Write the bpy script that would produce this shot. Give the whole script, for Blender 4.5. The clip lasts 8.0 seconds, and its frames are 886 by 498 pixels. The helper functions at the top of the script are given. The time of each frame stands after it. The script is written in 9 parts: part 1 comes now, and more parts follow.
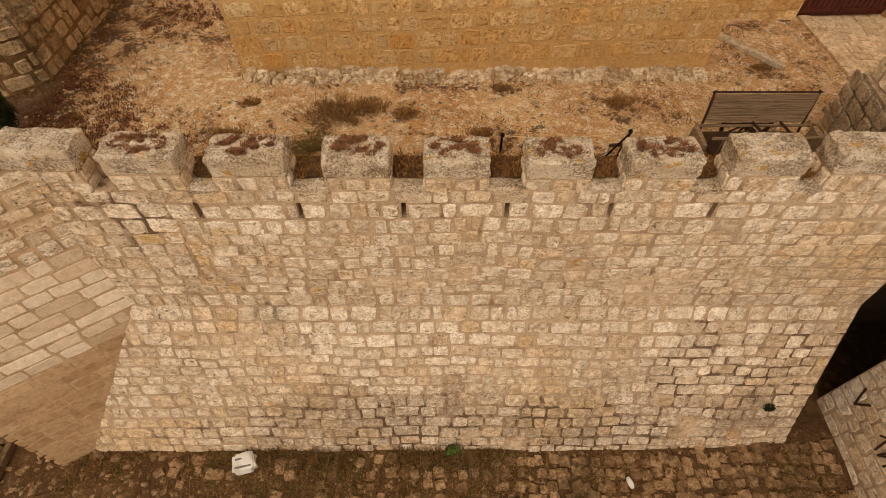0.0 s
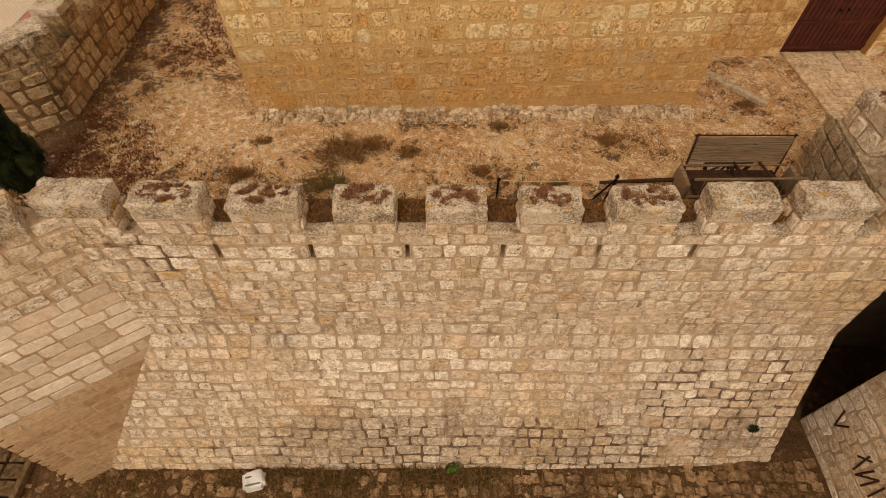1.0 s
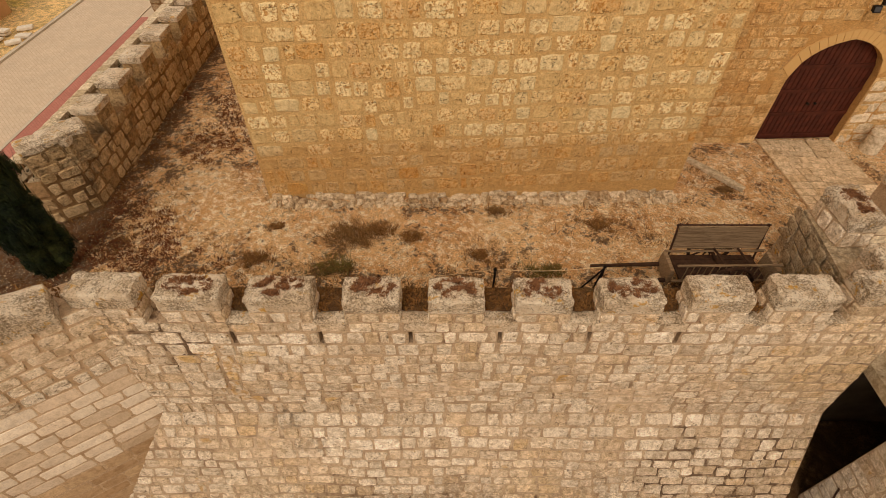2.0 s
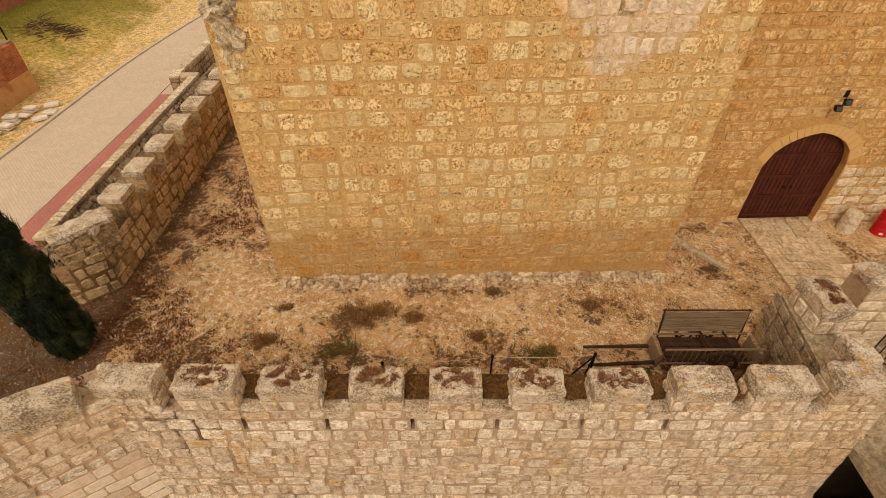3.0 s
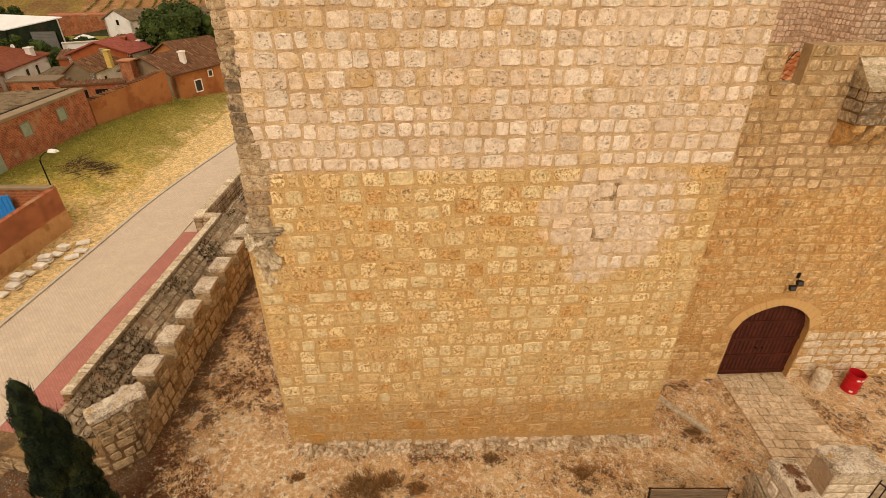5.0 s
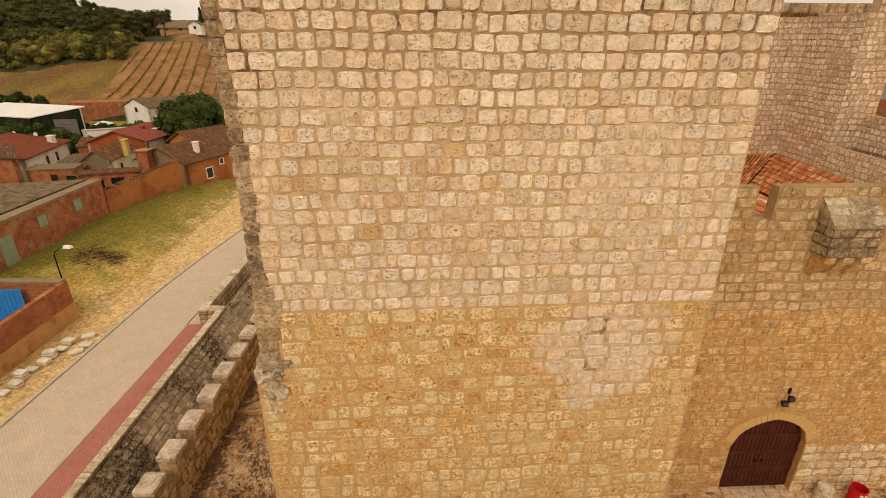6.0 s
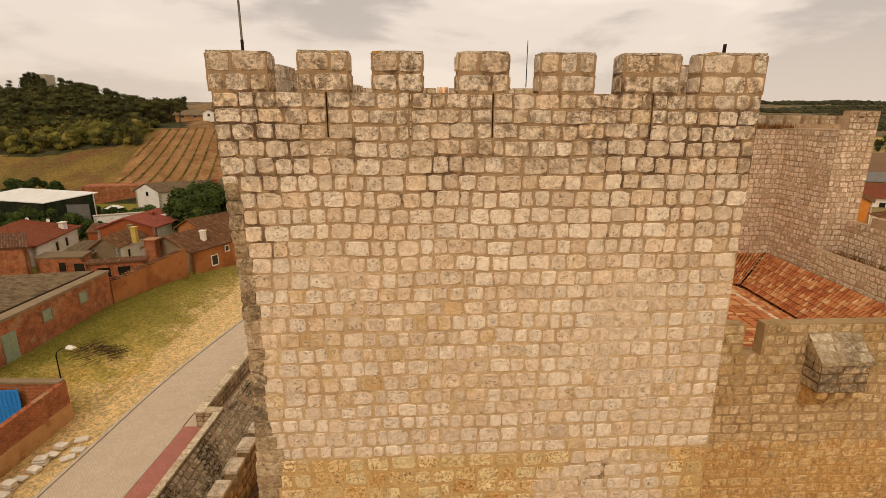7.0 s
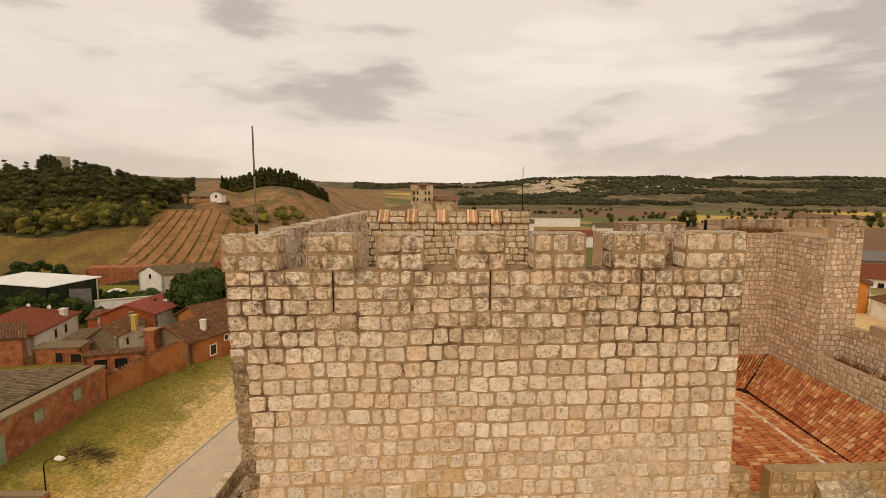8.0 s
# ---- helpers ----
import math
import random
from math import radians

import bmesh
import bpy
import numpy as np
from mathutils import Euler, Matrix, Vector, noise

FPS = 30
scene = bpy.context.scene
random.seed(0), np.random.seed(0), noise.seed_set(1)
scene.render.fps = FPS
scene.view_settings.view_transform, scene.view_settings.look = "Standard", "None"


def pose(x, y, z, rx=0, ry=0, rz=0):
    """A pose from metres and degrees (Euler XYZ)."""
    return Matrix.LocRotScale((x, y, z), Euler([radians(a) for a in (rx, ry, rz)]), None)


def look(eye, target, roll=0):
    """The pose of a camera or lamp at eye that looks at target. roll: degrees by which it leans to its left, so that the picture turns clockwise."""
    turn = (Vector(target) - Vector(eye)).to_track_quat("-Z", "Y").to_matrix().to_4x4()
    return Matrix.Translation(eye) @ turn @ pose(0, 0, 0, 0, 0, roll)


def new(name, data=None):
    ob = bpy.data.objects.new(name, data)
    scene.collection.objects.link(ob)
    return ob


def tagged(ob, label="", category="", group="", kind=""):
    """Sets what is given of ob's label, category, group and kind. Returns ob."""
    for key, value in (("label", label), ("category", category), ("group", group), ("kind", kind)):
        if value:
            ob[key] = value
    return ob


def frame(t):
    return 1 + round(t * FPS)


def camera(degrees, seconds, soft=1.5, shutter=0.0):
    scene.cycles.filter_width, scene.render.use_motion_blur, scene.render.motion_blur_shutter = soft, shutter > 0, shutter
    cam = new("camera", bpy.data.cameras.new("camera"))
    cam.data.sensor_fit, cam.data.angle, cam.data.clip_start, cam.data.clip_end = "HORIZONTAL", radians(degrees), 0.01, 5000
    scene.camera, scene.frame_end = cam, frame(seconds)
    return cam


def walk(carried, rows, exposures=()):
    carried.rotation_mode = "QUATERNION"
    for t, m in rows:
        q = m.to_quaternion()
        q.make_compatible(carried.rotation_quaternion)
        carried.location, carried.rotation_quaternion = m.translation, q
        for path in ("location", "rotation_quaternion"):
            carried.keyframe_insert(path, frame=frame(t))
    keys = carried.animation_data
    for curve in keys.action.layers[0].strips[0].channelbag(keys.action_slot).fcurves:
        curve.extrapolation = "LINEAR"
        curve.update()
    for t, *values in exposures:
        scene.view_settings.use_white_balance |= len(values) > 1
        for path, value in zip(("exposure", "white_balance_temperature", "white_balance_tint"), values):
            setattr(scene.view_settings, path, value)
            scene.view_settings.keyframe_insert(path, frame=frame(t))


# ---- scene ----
cam = camera(83.4, 8.0, soft=0.4)
METRES, EYE, TILT, LEAN, TURN = 10.0, 5.5, -53.7, 0.0, 0.0
ROWS = [
    (0.0, 0.0, 0.0, 0.0, 0.0, 0.0, -0.0),
    (0.5, 0.0004, -0.0289, 0.0225, 0.02, 0.04, -0.01),
    (1.0, -0.0011, -0.0563, 0.0471, 0.01, 0.7, -0.02),
    (1.5, -0.0025, -0.0869, 0.0728, -0.01, 3.52, -0.03),
    (3.0, -0.0028, -0.1949, 0.1601, 0.02, 12.49, -0.09),
    (3.5, -0.0035, -0.2387, 0.1984, -0.01, 14.47, -0.1),
    (4.0, -0.0047, -0.2864, 0.239, -0.02, 16.42, -0.11),
    (5.5, -0.0103, -0.4502, 0.3671, -0.11, 26.42, -0.17),
    (6.0, -0.0097, -0.5107, 0.4137, -0.13, 30.4, -0.21),
    (6.5, -0.0088, -0.5754, 0.4619, -0.13, 34.41, -0.24),
    (7.0, -0.0082, -0.6417, 0.511, -0.11, 38.59, -0.27),
    (7.5, -0.0083, -0.7125, 0.5635, -0.12, 42.74, -0.29),
    (8.0, -0.0082, -0.7864, 0.6167, -0.07, 46.81, -0.3),
]
EXPOSE = [(0.0, -0.33, 7200, 20), (1.5, -0.36, 7250, 20), (3.0, -0.22, 7150, 18), (4.0, -0.07, 7100, 18), (5.5, -0.22, 7100, 18), (6.5, -0.42, 7150, 18), (7.2, -0.49, 7050, 18), (8.0, -0.52, 7000, 17)]
walk(cam, [(t, pose(0, 0, EYE, TILT, LEAN, TURN) @ pose(METRES * x, METRES * y, METRES * z, 90 + pitch, roll, yaw)) for t, x, y, z, yaw, pitch, roll in ROWS], EXPOSE)


# ---- node helpers ----
def fill(nt, n, ins):
    for k, v in ins.items():
        if isinstance(v, bpy.types.NodeSocket):
            nt.links.new(v, n.inputs[k])
        else:
            n.inputs[k].default_value = v
    return n


def node(nt, typ, ins=None):
    return fill(nt, nt.nodes.new(typ), ins or {})


def rgb(r, g, b):
    return tuple((c / 255 / 12.92) if c / 255 <= 0.04045 else ((c / 255 + 0.055) / 1.055) ** 2.4 for c in (r, g, b)) + (1.0,)


def mixc(nt, fac, a, b, blend="MIX"):
    n = nt.nodes.new("ShaderNodeMix")
    n.data_type, n.blend_type = "RGBA", blend
    fill(nt, n, {0: fac, 6: a, 7: b})
    return n.outputs[2]


def calc(nt, op, a, b=0.0):
    n = nt.nodes.new("ShaderNodeMath")
    n.operation = op
    return fill(nt, n, {0: a, 1: b}).outputs[0]


def step(nt, v, lo, hi, a=0.0, b=1.0):
    n = nt.nodes.new("ShaderNodeMapRange")
    n.interpolation_type = "SMOOTHSTEP"
    return fill(nt, n, {0: v, 1: lo, 2: hi, 3: a, 4: b}).outputs[0]


def fuzz(nt, vec, scale, detail=4.0, rough=0.6, dist=0.0):
    return node(nt, "ShaderNodeTexNoise", {"Vector": vec, "Scale": scale, "Detail": detail, "Roughness": rough, "Distortion": dist}).outputs[0]


def blank(name, rough=0.9, metal=0.0, spec=0.2):
    m = bpy.data.materials.new(name)
    m.use_nodes = True
    nt = m.node_tree
    b = nt.nodes["Principled BSDF"]
    b.inputs["Roughness"].default_value = rough
    b.inputs["Metallic"].default_value = metal
    b.inputs["Specular IOR Level"].default_value = spec
    return m, nt, b


def relief(nt, b, height, strength=0.5, dist=0.02):
    n = node(nt, "ShaderNodeBump", {"Height": height, "Strength": strength, "Distance": dist})
    nt.links.new(n.outputs[0], b.inputs["Normal"])


def place(nt):
    return node(nt, "ShaderNodeNewGeometry").outputs["Position"]


def lot(nt):
    """A random number for each piece, whether it is an object or an island of a joined mesh."""
    a = node(nt, "ShaderNodeObjectInfo").outputs["Random"]
    g = node(nt, "ShaderNodeNewGeometry").outputs["Random Per Island"]
    return calc(nt, "FRACT", calc(nt, "ADD", calc(nt, "MULTIPLY", a, 7.31), g))


# ---- world and sun ----
world = bpy.data.worlds.new("sky")
scene.world = world
world.use_nodes = True
wt = world.node_tree
wbg = wt.nodes["Background"]
SUN_EL, SUN_AZ = radians(43), radians(203)
sky = wt.nodes.new("ShaderNodeTexSky")
sky.sky_type, sky.sun_disc, sky.sun_elevation, sky.sun_rotation = "NISHITA", False, SUN_EL, SUN_AZ
sky_dim = mixc(wt, 1.0, sky.outputs[0], (0.09, 0.09, 0.09, 1), "MULTIPLY")
wdir = node(wt, "ShaderNodeTexCoord").outputs["Generated"]
flat_dir = node(wt, "ShaderNodeMapping", {"Vector": wdir, "Scale": (1.0, 1.0, 3.6), "Location": (0.85, 0.4, 0.1)}).outputs[0]
cl_big = fuzz(wt, flat_dir, 1.7, 9.0, 0.50, 0.35)
cl_small = fuzz(wt, flat_dir, 5.5, 8.0, 0.58, 0.2)
cloud = calc(wt, "ADD", calc(wt, "MULTIPLY", cl_big, 0.84), calc(wt, "MULTIPLY", cl_small, 0.16))
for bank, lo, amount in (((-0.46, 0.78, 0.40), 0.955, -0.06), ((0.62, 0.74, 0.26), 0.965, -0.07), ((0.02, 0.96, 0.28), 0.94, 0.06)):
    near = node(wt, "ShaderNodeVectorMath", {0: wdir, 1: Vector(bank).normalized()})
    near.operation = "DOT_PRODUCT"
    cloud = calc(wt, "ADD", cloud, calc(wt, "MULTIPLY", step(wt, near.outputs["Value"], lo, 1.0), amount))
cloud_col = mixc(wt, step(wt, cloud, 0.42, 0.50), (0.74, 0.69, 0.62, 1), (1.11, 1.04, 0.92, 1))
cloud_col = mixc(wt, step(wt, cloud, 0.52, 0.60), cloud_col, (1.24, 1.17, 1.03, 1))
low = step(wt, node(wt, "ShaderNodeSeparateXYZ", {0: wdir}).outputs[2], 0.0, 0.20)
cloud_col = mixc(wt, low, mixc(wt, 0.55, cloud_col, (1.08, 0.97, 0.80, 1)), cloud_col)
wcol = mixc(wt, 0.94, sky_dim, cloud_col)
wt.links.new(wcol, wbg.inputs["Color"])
wbg.inputs["Strength"].default_value = 1.04
sun = bpy.data.lights.new("sun", "SUN")
sun.energy, sun.angle, sun.color = 1.3, radians(24), (1.0, 0.95, 0.86)
sun_ob = new("sun", sun)
sun_way = Vector((math.cos(SUN_EL) * math.sin(SUN_AZ), math.cos(SUN_EL) * math.cos(SUN_AZ), math.sin(SUN_EL)))
sun_ob.matrix_world = look(sun_way * 60, (0, 0, 0))


# ---- materials ----
def zone(nt, xyz, spots):
    """Soft oval zones on a wall: spots are (x, z, half width, half height, weight)."""
    total = 0.0
    for x, z, rx, rz, k in spots:
        dx = calc(nt, "POWER", calc(nt, "MULTIPLY", calc(nt, "SUBTRACT", xyz[0], x), 1 / rx), 2.0)
        dz = calc(nt, "POWER", calc(nt, "MULTIPLY", calc(nt, "SUBTRACT", xyz[2], z), 1 / rz), 2.0)
        total = calc(nt, "ADD", total, step(nt, calc(nt, "ADD", dx, dz), 1.0, 0.15, 0.0, k))
    return total


def stone_mat(name, cols, joint=False, ochre=None, lichen=(0.62, 0.75), lichen_col=rgb(105, 98, 84), pits=0.5, yellow=0.0, bump=0.6, grime=None, smear=None, crevice_shade=0.0, vein=0.0, tint=None, lap=None, washed=(), chalky=(), gaping=(), stained=(), yellowed=(), open_at=0.56, lap_at=0.40, upper=None, soft=1.0):
    m, nt, b = blank(name, 0.93)
    pos = place(nt)
    xyz = node(nt, "ShaderNodeSeparateXYZ", {0: pos}).outputs
    if joint:
        r = step(nt, fuzz(nt, pos, 1.1, 3.0), 0.3, 0.7)
        own = pos
    else:
        r = lot(nt)
        own = node(nt, "ShaderNodeVectorMath", {0: pos, 1: node(nt, "ShaderNodeCombineXYZ", {0: calc(nt, "MULTIPLY", r, 31.0), 1: calc(nt, "MULTIPLY", r, 17.0), 2: 0.0}).outputs[0]}).outputs[0]
    r2 = calc(nt, "FRACT", calc(nt, "MULTIPLY", r, 13.7))
    col = mixc(nt, step(nt, r, 0.0, 0.5), cols[0], cols[1])
    col = mixc(nt, step(nt, r, 0.55, 1.0), col, cols[2])
    if tint:   # broad bands of warmer stone
        col = mixc(nt, calc(nt, "MULTIPLY", step(nt, fuzz(nt, pos, 0.33, 4.0, 0.6), 0.48, 0.66), 0.45), col, tint)
    if chalky and not joint:   # clean white stones among the others
        white = step(nt, calc(nt, "ADD", zone(nt, xyz, chalky), calc(nt, "MULTIPLY", r2, 0.9)), 1.05, 1.25)
        col = mixc(nt, calc(nt, "MULTIPLY", white, 0.85), col, rgb(252, 240, 220))
    fine = fuzz(nt, own, 8.0, 7.0, 0.72)
    grain = mixc(nt, step(nt, fine, 0.36, 0.60), (0.72, 0.66, 0.57, 1), (1.13, 1.13, 1.12, 1)) if not joint else mixc(nt, step(nt, fuzz(nt, pos, 14.0, 6.0, 0.7), 0.3, 0.7), (0.84, 0.83, 0.81, 1), (1.10, 1.10, 1.09, 1))
    worm = step(nt, fuzz(nt, node(nt, "ShaderNodeMapping", {"Vector": own, "Scale": (1, 1, 0.8)}).outputs[0], 19.0, 6.0, 0.78, 0.7), 0.51, 0.55)
    if ochre:
        zz = calc(nt, "ADD", xyz[2], calc(nt, "MULTIPLY", calc(nt, "SUBTRACT", fuzz(nt, pos, 1.3, 4.0), 0.5), ochre["wave"]))
        down = step(nt, zz, ochre["z"] + 0.1, ochre["z"] - 0.1)
        if "patch" in ochre:
            px, pz, pr = ochre["patch"]
            d = calc(nt, "SQRT", calc(nt, "ADD", calc(nt, "POWER", calc(nt, "MULTIPLY", calc(nt, "SUBTRACT", xyz[0], px), 0.9), 2.0), calc(nt, "POWER", calc(nt, "SUBTRACT", xyz[2], pz), 2.0)))
            d = calc(nt, "ADD", d, calc(nt, "MULTIPLY", calc(nt, "SUBTRACT", fuzz(nt, pos, 0.9, 5.0, 0.7), 0.5), 2.6))
            off = step(nt, d, pr - 0.3, pr + 0.3)
            spot = calc(nt, "MULTIPLY", calc(nt, "SUBTRACT", 1.0, off), calc(nt, "MULTIPLY", down, step(nt, fuzz(nt, pos, 2.6, 5.0, 0.7), 0.47, 0.54)))
            down = calc(nt, "MULTIPLY", down, off)
        oc = mixc(nt, step(nt, r, 0.1, 0.9), ochre["cols"][0], ochre["cols"][1])
        foot = step(nt, calc(nt, "ADD", xyz[2], calc(nt, "MULTIPLY", fuzz(nt, pos, 0.5, 4.0), 0.9)), 1.7, 1.2)
        oc = mixc(nt, calc(nt, "MULTIPLY", foot, ochre["foot"]), oc, ochre["cols"][2])
        if not joint:
            gate = calc(nt, "MULTIPLY", worm, step(nt, r2, 0.05, 0.65, 0.25, 0.85))
            oc = mixc(nt, gate, oc, ochre["cols"][2])
            oc = mixc(nt, calc(nt, "MULTIPLY", step(nt, r2, 0.86, 0.92), 0.45), oc, ochre["cols"][2])
        col = mixc(nt, down, col, oc)
    col = mixc(nt, soft, col, grain, "MULTIPLY")
    if yellowed and not joint:   # single yellow stones
        r3 = calc(nt, "FRACT", calc(nt, "MULTIPLY", r, 29.3))
        ys = step(nt, calc(nt, "ADD", r3, calc(nt, "MULTIPLY", zone(nt, xyz, yellowed), 3.0)), 0.985, 1.0)
        col = mixc(nt, calc(nt, "MULTIPLY", ys, step(nt, fuzz(nt, own, 3.0, 5.0, 0.7), 0.36, 0.60, 0.10, 0.60)), col, rgb(220, 178, 104))
    if not joint:
        col = mixc(nt, 1.0, col, mixc(nt, r2, (0.86, 0.85, 0.83, 1), (1.07, 1.07, 1.06, 1)), "MULTIPLY")
    col = mixc(nt, soft, col, mixc(nt, step(nt, fuzz(nt, pos, 40.0, 4.0, 0.75), 0.36, 0.60), (0.76, 0.72, 0.67, 1), (1.11, 1.11, 1.11, 1)), "MULTIPLY")
    if vein > 0:
        col = mixc(nt, calc(nt, "MULTIPLY", calc(nt, "MULTIPLY", worm, step(nt, r2, 0.35, 0.9)), vein), col, rgb(158, 120, 76))
    if yellow > 0:
        yl = calc(nt, "MULTIPLY", step(nt, calc(nt, "ADD", fuzz(nt, pos, 1.7, 6.0, 0.75, 0.4), zone(nt, xyz, yellowed)), 0.60, 0.68), yellow)
        col = mixc(nt, yl, col, rgb(198, 146, 62))
    li = step(nt, calc(nt, "ADD", calc(nt, "MULTIPLY", fuzz(nt, pos, 0.8, 5.0, 0.7), 0.55), calc(nt, "MULTIPLY", fuzz(nt, pos, 11.0, 6.0, 0.75), 0.45)), lichen[0] - 0.08, lichen[1] - 0.08)
    col = mixc(nt, calc(nt, "MULTIPLY", li, 0.75), col, lichen_col)
    if grime:
        gz = calc(nt, "ADD", xyz[2], calc(nt, "MULTIPLY", calc(nt, "SUBTRACT", fuzz(nt, pos, 1.1, 5.0, 0.7), 0.5), 3.0))
        col = mixc(nt, calc(nt, "MULTIPLY", calc(nt, "MULTIPLY", step(nt, gz, grime[0], grime[1]), step(nt, fuzz(nt, pos, 0.9, 5.0, 0.7), 0.38, 0.56, 0.3, 1.0)), calc(nt, "MULTIPLY", step(nt, fuzz(nt, pos, 7.0, 7.0, 0.8), 0.42, 0.58), grime[3])), col, grime[2])
    if upper:   # browner mortar towards the top
        uz = calc(nt, "ADD", xyz[2], calc(nt, "MULTIPLY", calc(nt, "SUBTRACT", fuzz(nt, pos, 0.7, 5.0, 0.7), 0.5), 4.0))
        col = mixc(nt, step(nt, uz, upper[0], upper[1], 0.0, 0.7), col, upper[2])
    if stained:
        sg = calc(nt, "ADD", calc(nt, "ADD", calc(nt, "MULTIPLY", fuzz(nt, pos, 1.8, 6.0, 0.75), 0.35), calc(nt, "MULTIPLY", fuzz(nt, pos, 13.0, 7.0, 0.82), 0.65)), zone(nt, xyz, stained))
        col = mixc(nt, calc(nt, "MULTIPLY", step(nt, sg, 0.55, 0.70), 0.6), col, rgb(122, 99, 73))
    h = fine
    if pits > 0:
        hole = step(nt, fuzz(nt, node(nt, "ShaderNodeMapping", {"Vector": own, "Scale": (1, 1, 1.5)}).outputs[0], 19.0, 6.0, 0.76), 0.43, 0.38)
        hole = calc(nt, "MULTIPLY", hole, step(nt, fuzz(nt, own, 2.7, 4.0), 0.42, 0.52))
        if ochre:
            hole = calc(nt, "MULTIPLY", hole, calc(nt, "ADD", 0.66, calc(nt, "MULTIPLY", down, 0.26)))
        col = mixc(nt, calc(nt, "MULTIPLY", hole, pits), col, rgb(92, 60, 34))
        h = calc(nt, "SUBTRACT", fine, calc(nt, "MULTIPLY", hole, 0.8))
    if lap:
        rim = node(nt, "ShaderNodeAttribute")
        rim.attribute_name = "lap"
        over = step(nt, calc(nt, "ADD", rim.outputs["Fac"], calc(nt, "MULTIPLY", calc(nt, "SUBTRACT", fuzz(nt, pos, 15.0, 6.0, 0.74), 0.5), 2.4)), lap_at, lap_at - 0.08)
        lc = mixc(nt, step(nt, fuzz(nt, pos, 1.1, 3.0), 0.3, 0.7), lap[0], lap[1])
        if ochre:
            lc = mixc(nt, down, lc, lap[2])
        if grime:
            lc = mixc(nt, calc(nt, "MULTIPLY", step(nt, gz, grime[0] - 0.9, grime[1] - 0.4), 0.8), lc, grime[4])
        col = mixc(nt, over, col, lc)
        h = mixc(nt, over, h, (0.3, 0.3, 0.3, 1))
    sm_mask = None
    if smear:
        high = step(nt, xyz[2], 12.2, 11.0)
        sm_mask = step(nt, calc(nt, "ADD", fuzz(nt, pos, 0.42, 5.0, 0.66, 0.3), calc(nt, "MULTIPLY", calc(nt, "SUBTRACT", fuzz(nt, pos, 3.5, 4.0, 0.7), 0.5), 0.12)), calc(nt, "SUBTRACT", smear[1], zone(nt, xyz, washed)), calc(nt, "SUBTRACT", smear[2], zone(nt, xyz, washed)))
        if ochre:
            sm_mask = calc(nt, "MAXIMUM", calc(nt, "MULTIPLY", sm_mask, calc(nt, "SUBTRACT", 1.0, down)), spot if "patch" in ochre else 0.0)
        col = mixc(nt, calc(nt, "MULTIPLY", calc(nt, "MULTIPLY", sm_mask, high), 0.6), col, mixc(nt, 1.0, smear[0], grain, "MULTIPLY"))
    # Dark brown painted on the mortar for the shade inside open joints.
    if crevice_shade > 0:
        cv = calc(nt, "ADD", calc(nt, "MULTIPLY", fuzz(nt, pos, 1.3, 5.0, 0.7), 0.6), calc(nt, "MULTIPLY", fuzz(nt, pos, 7.0, 5.0, 0.75), 0.4))
        cv = calc(nt, "MULTIPLY", step(nt, calc(nt, "ADD", cv, zone(nt, xyz, gaping)), open_at, open_at + 0.10), crevice_shade)
        if sm_mask:
            cv = calc(nt, "MULTIPLY", cv, calc(nt, "SUBTRACT", 1.0, sm_mask))
        col = mixc(nt, cv, col, rgb(82, 60, 42))
    nt.links.new(col, b.inputs["Base Color"])
    relief(nt, b, h, bump, 0.045)
    return m


OCHRE_STONE = dict(z=7.07, wave=0.06, patch=(3.3, 5.9, 1.25), foot=0.45, cols=(rgb(236, 202, 142), rgb(250, 228, 176), rgb(190, 128, 52)))
OCHRE_JOINT = dict(z=7.07, wave=0.06, patch=(3.3, 5.9, 1.15), foot=0.5, cols=(rgb(204, 166, 110), rgb(212, 176, 120), rgb(194, 148, 88)))
T_SMEAR = (rgb(230, 205, 174), 0.59, 0.65)
T_WASHED = ((3.5, 8.9, 1.0, 2.6, 0.10), (-1.2, 10.4, 1.4, 0.9, 0.06))
T_GAPING = ((1.0, 13.4, 7.5, 1.6, 0.11), (4.2, 12.4, 2.0, 2.0, 0.08), (-3.4, 12.4, 1.2, 2.2, 0.10), (3.0, 6.2, 0.6, 1.3, 0.16))
C_SMEAR = (rgb(222, 197, 166), 0.60, 0.65)
# The widest stained zone darkens the curtain wall towards its foot.
C_ZONES = dict(washed=((-4.9, -2.7, 2.1, 1.1, 0.16), (4.2, -1.45, 2.2, 0.75, 0.17), (1.6, -2.6, 1.6, 0.6, 0.08), (0.5, -1.4, 2.2, 0.5, 0.06)), stained=((-2.6, -2.75, 0.7, 0.3, 0.10), (-2.0, -4.4, 2.4, 1.1, 0.04), (1.0, -4.9, 8.0, 1.9, 0.10), (3.0, -3.4, 0.7, 0.5, 0.06), (2.2, -4.8, 1.5, 0.7, 0.04), (0.15, -4.0, 0.22, 1.0, 0.06), (-3.9, 0.45, 1.4, 0.3, 0.07), (6.2, -4.4, 0.9, 0.7, 0.08), (-5.2, 0.3, 1.2, 0.6, 0.06)))
C_GAPING = ((5.6, -3.4, 2.6, 1.7, 0.10), (-4.9, 0.0, 1.5, 0.9, 0.12), (0.0, -4.9, 7.0, 1.2, 0.12), (-1.2, -3.3, 2.0, 0.9, 0.04))
C_CHALK = ((-1.1, -2.75, 2.6, 0.9, 0.65), (-3.4, -0.1, 1.8, 0.6, 0.6), (5.2, -2.8, 2.2, 1.2, 0.55), (0.0, 0.2, 7.0, 0.5, 0.5))
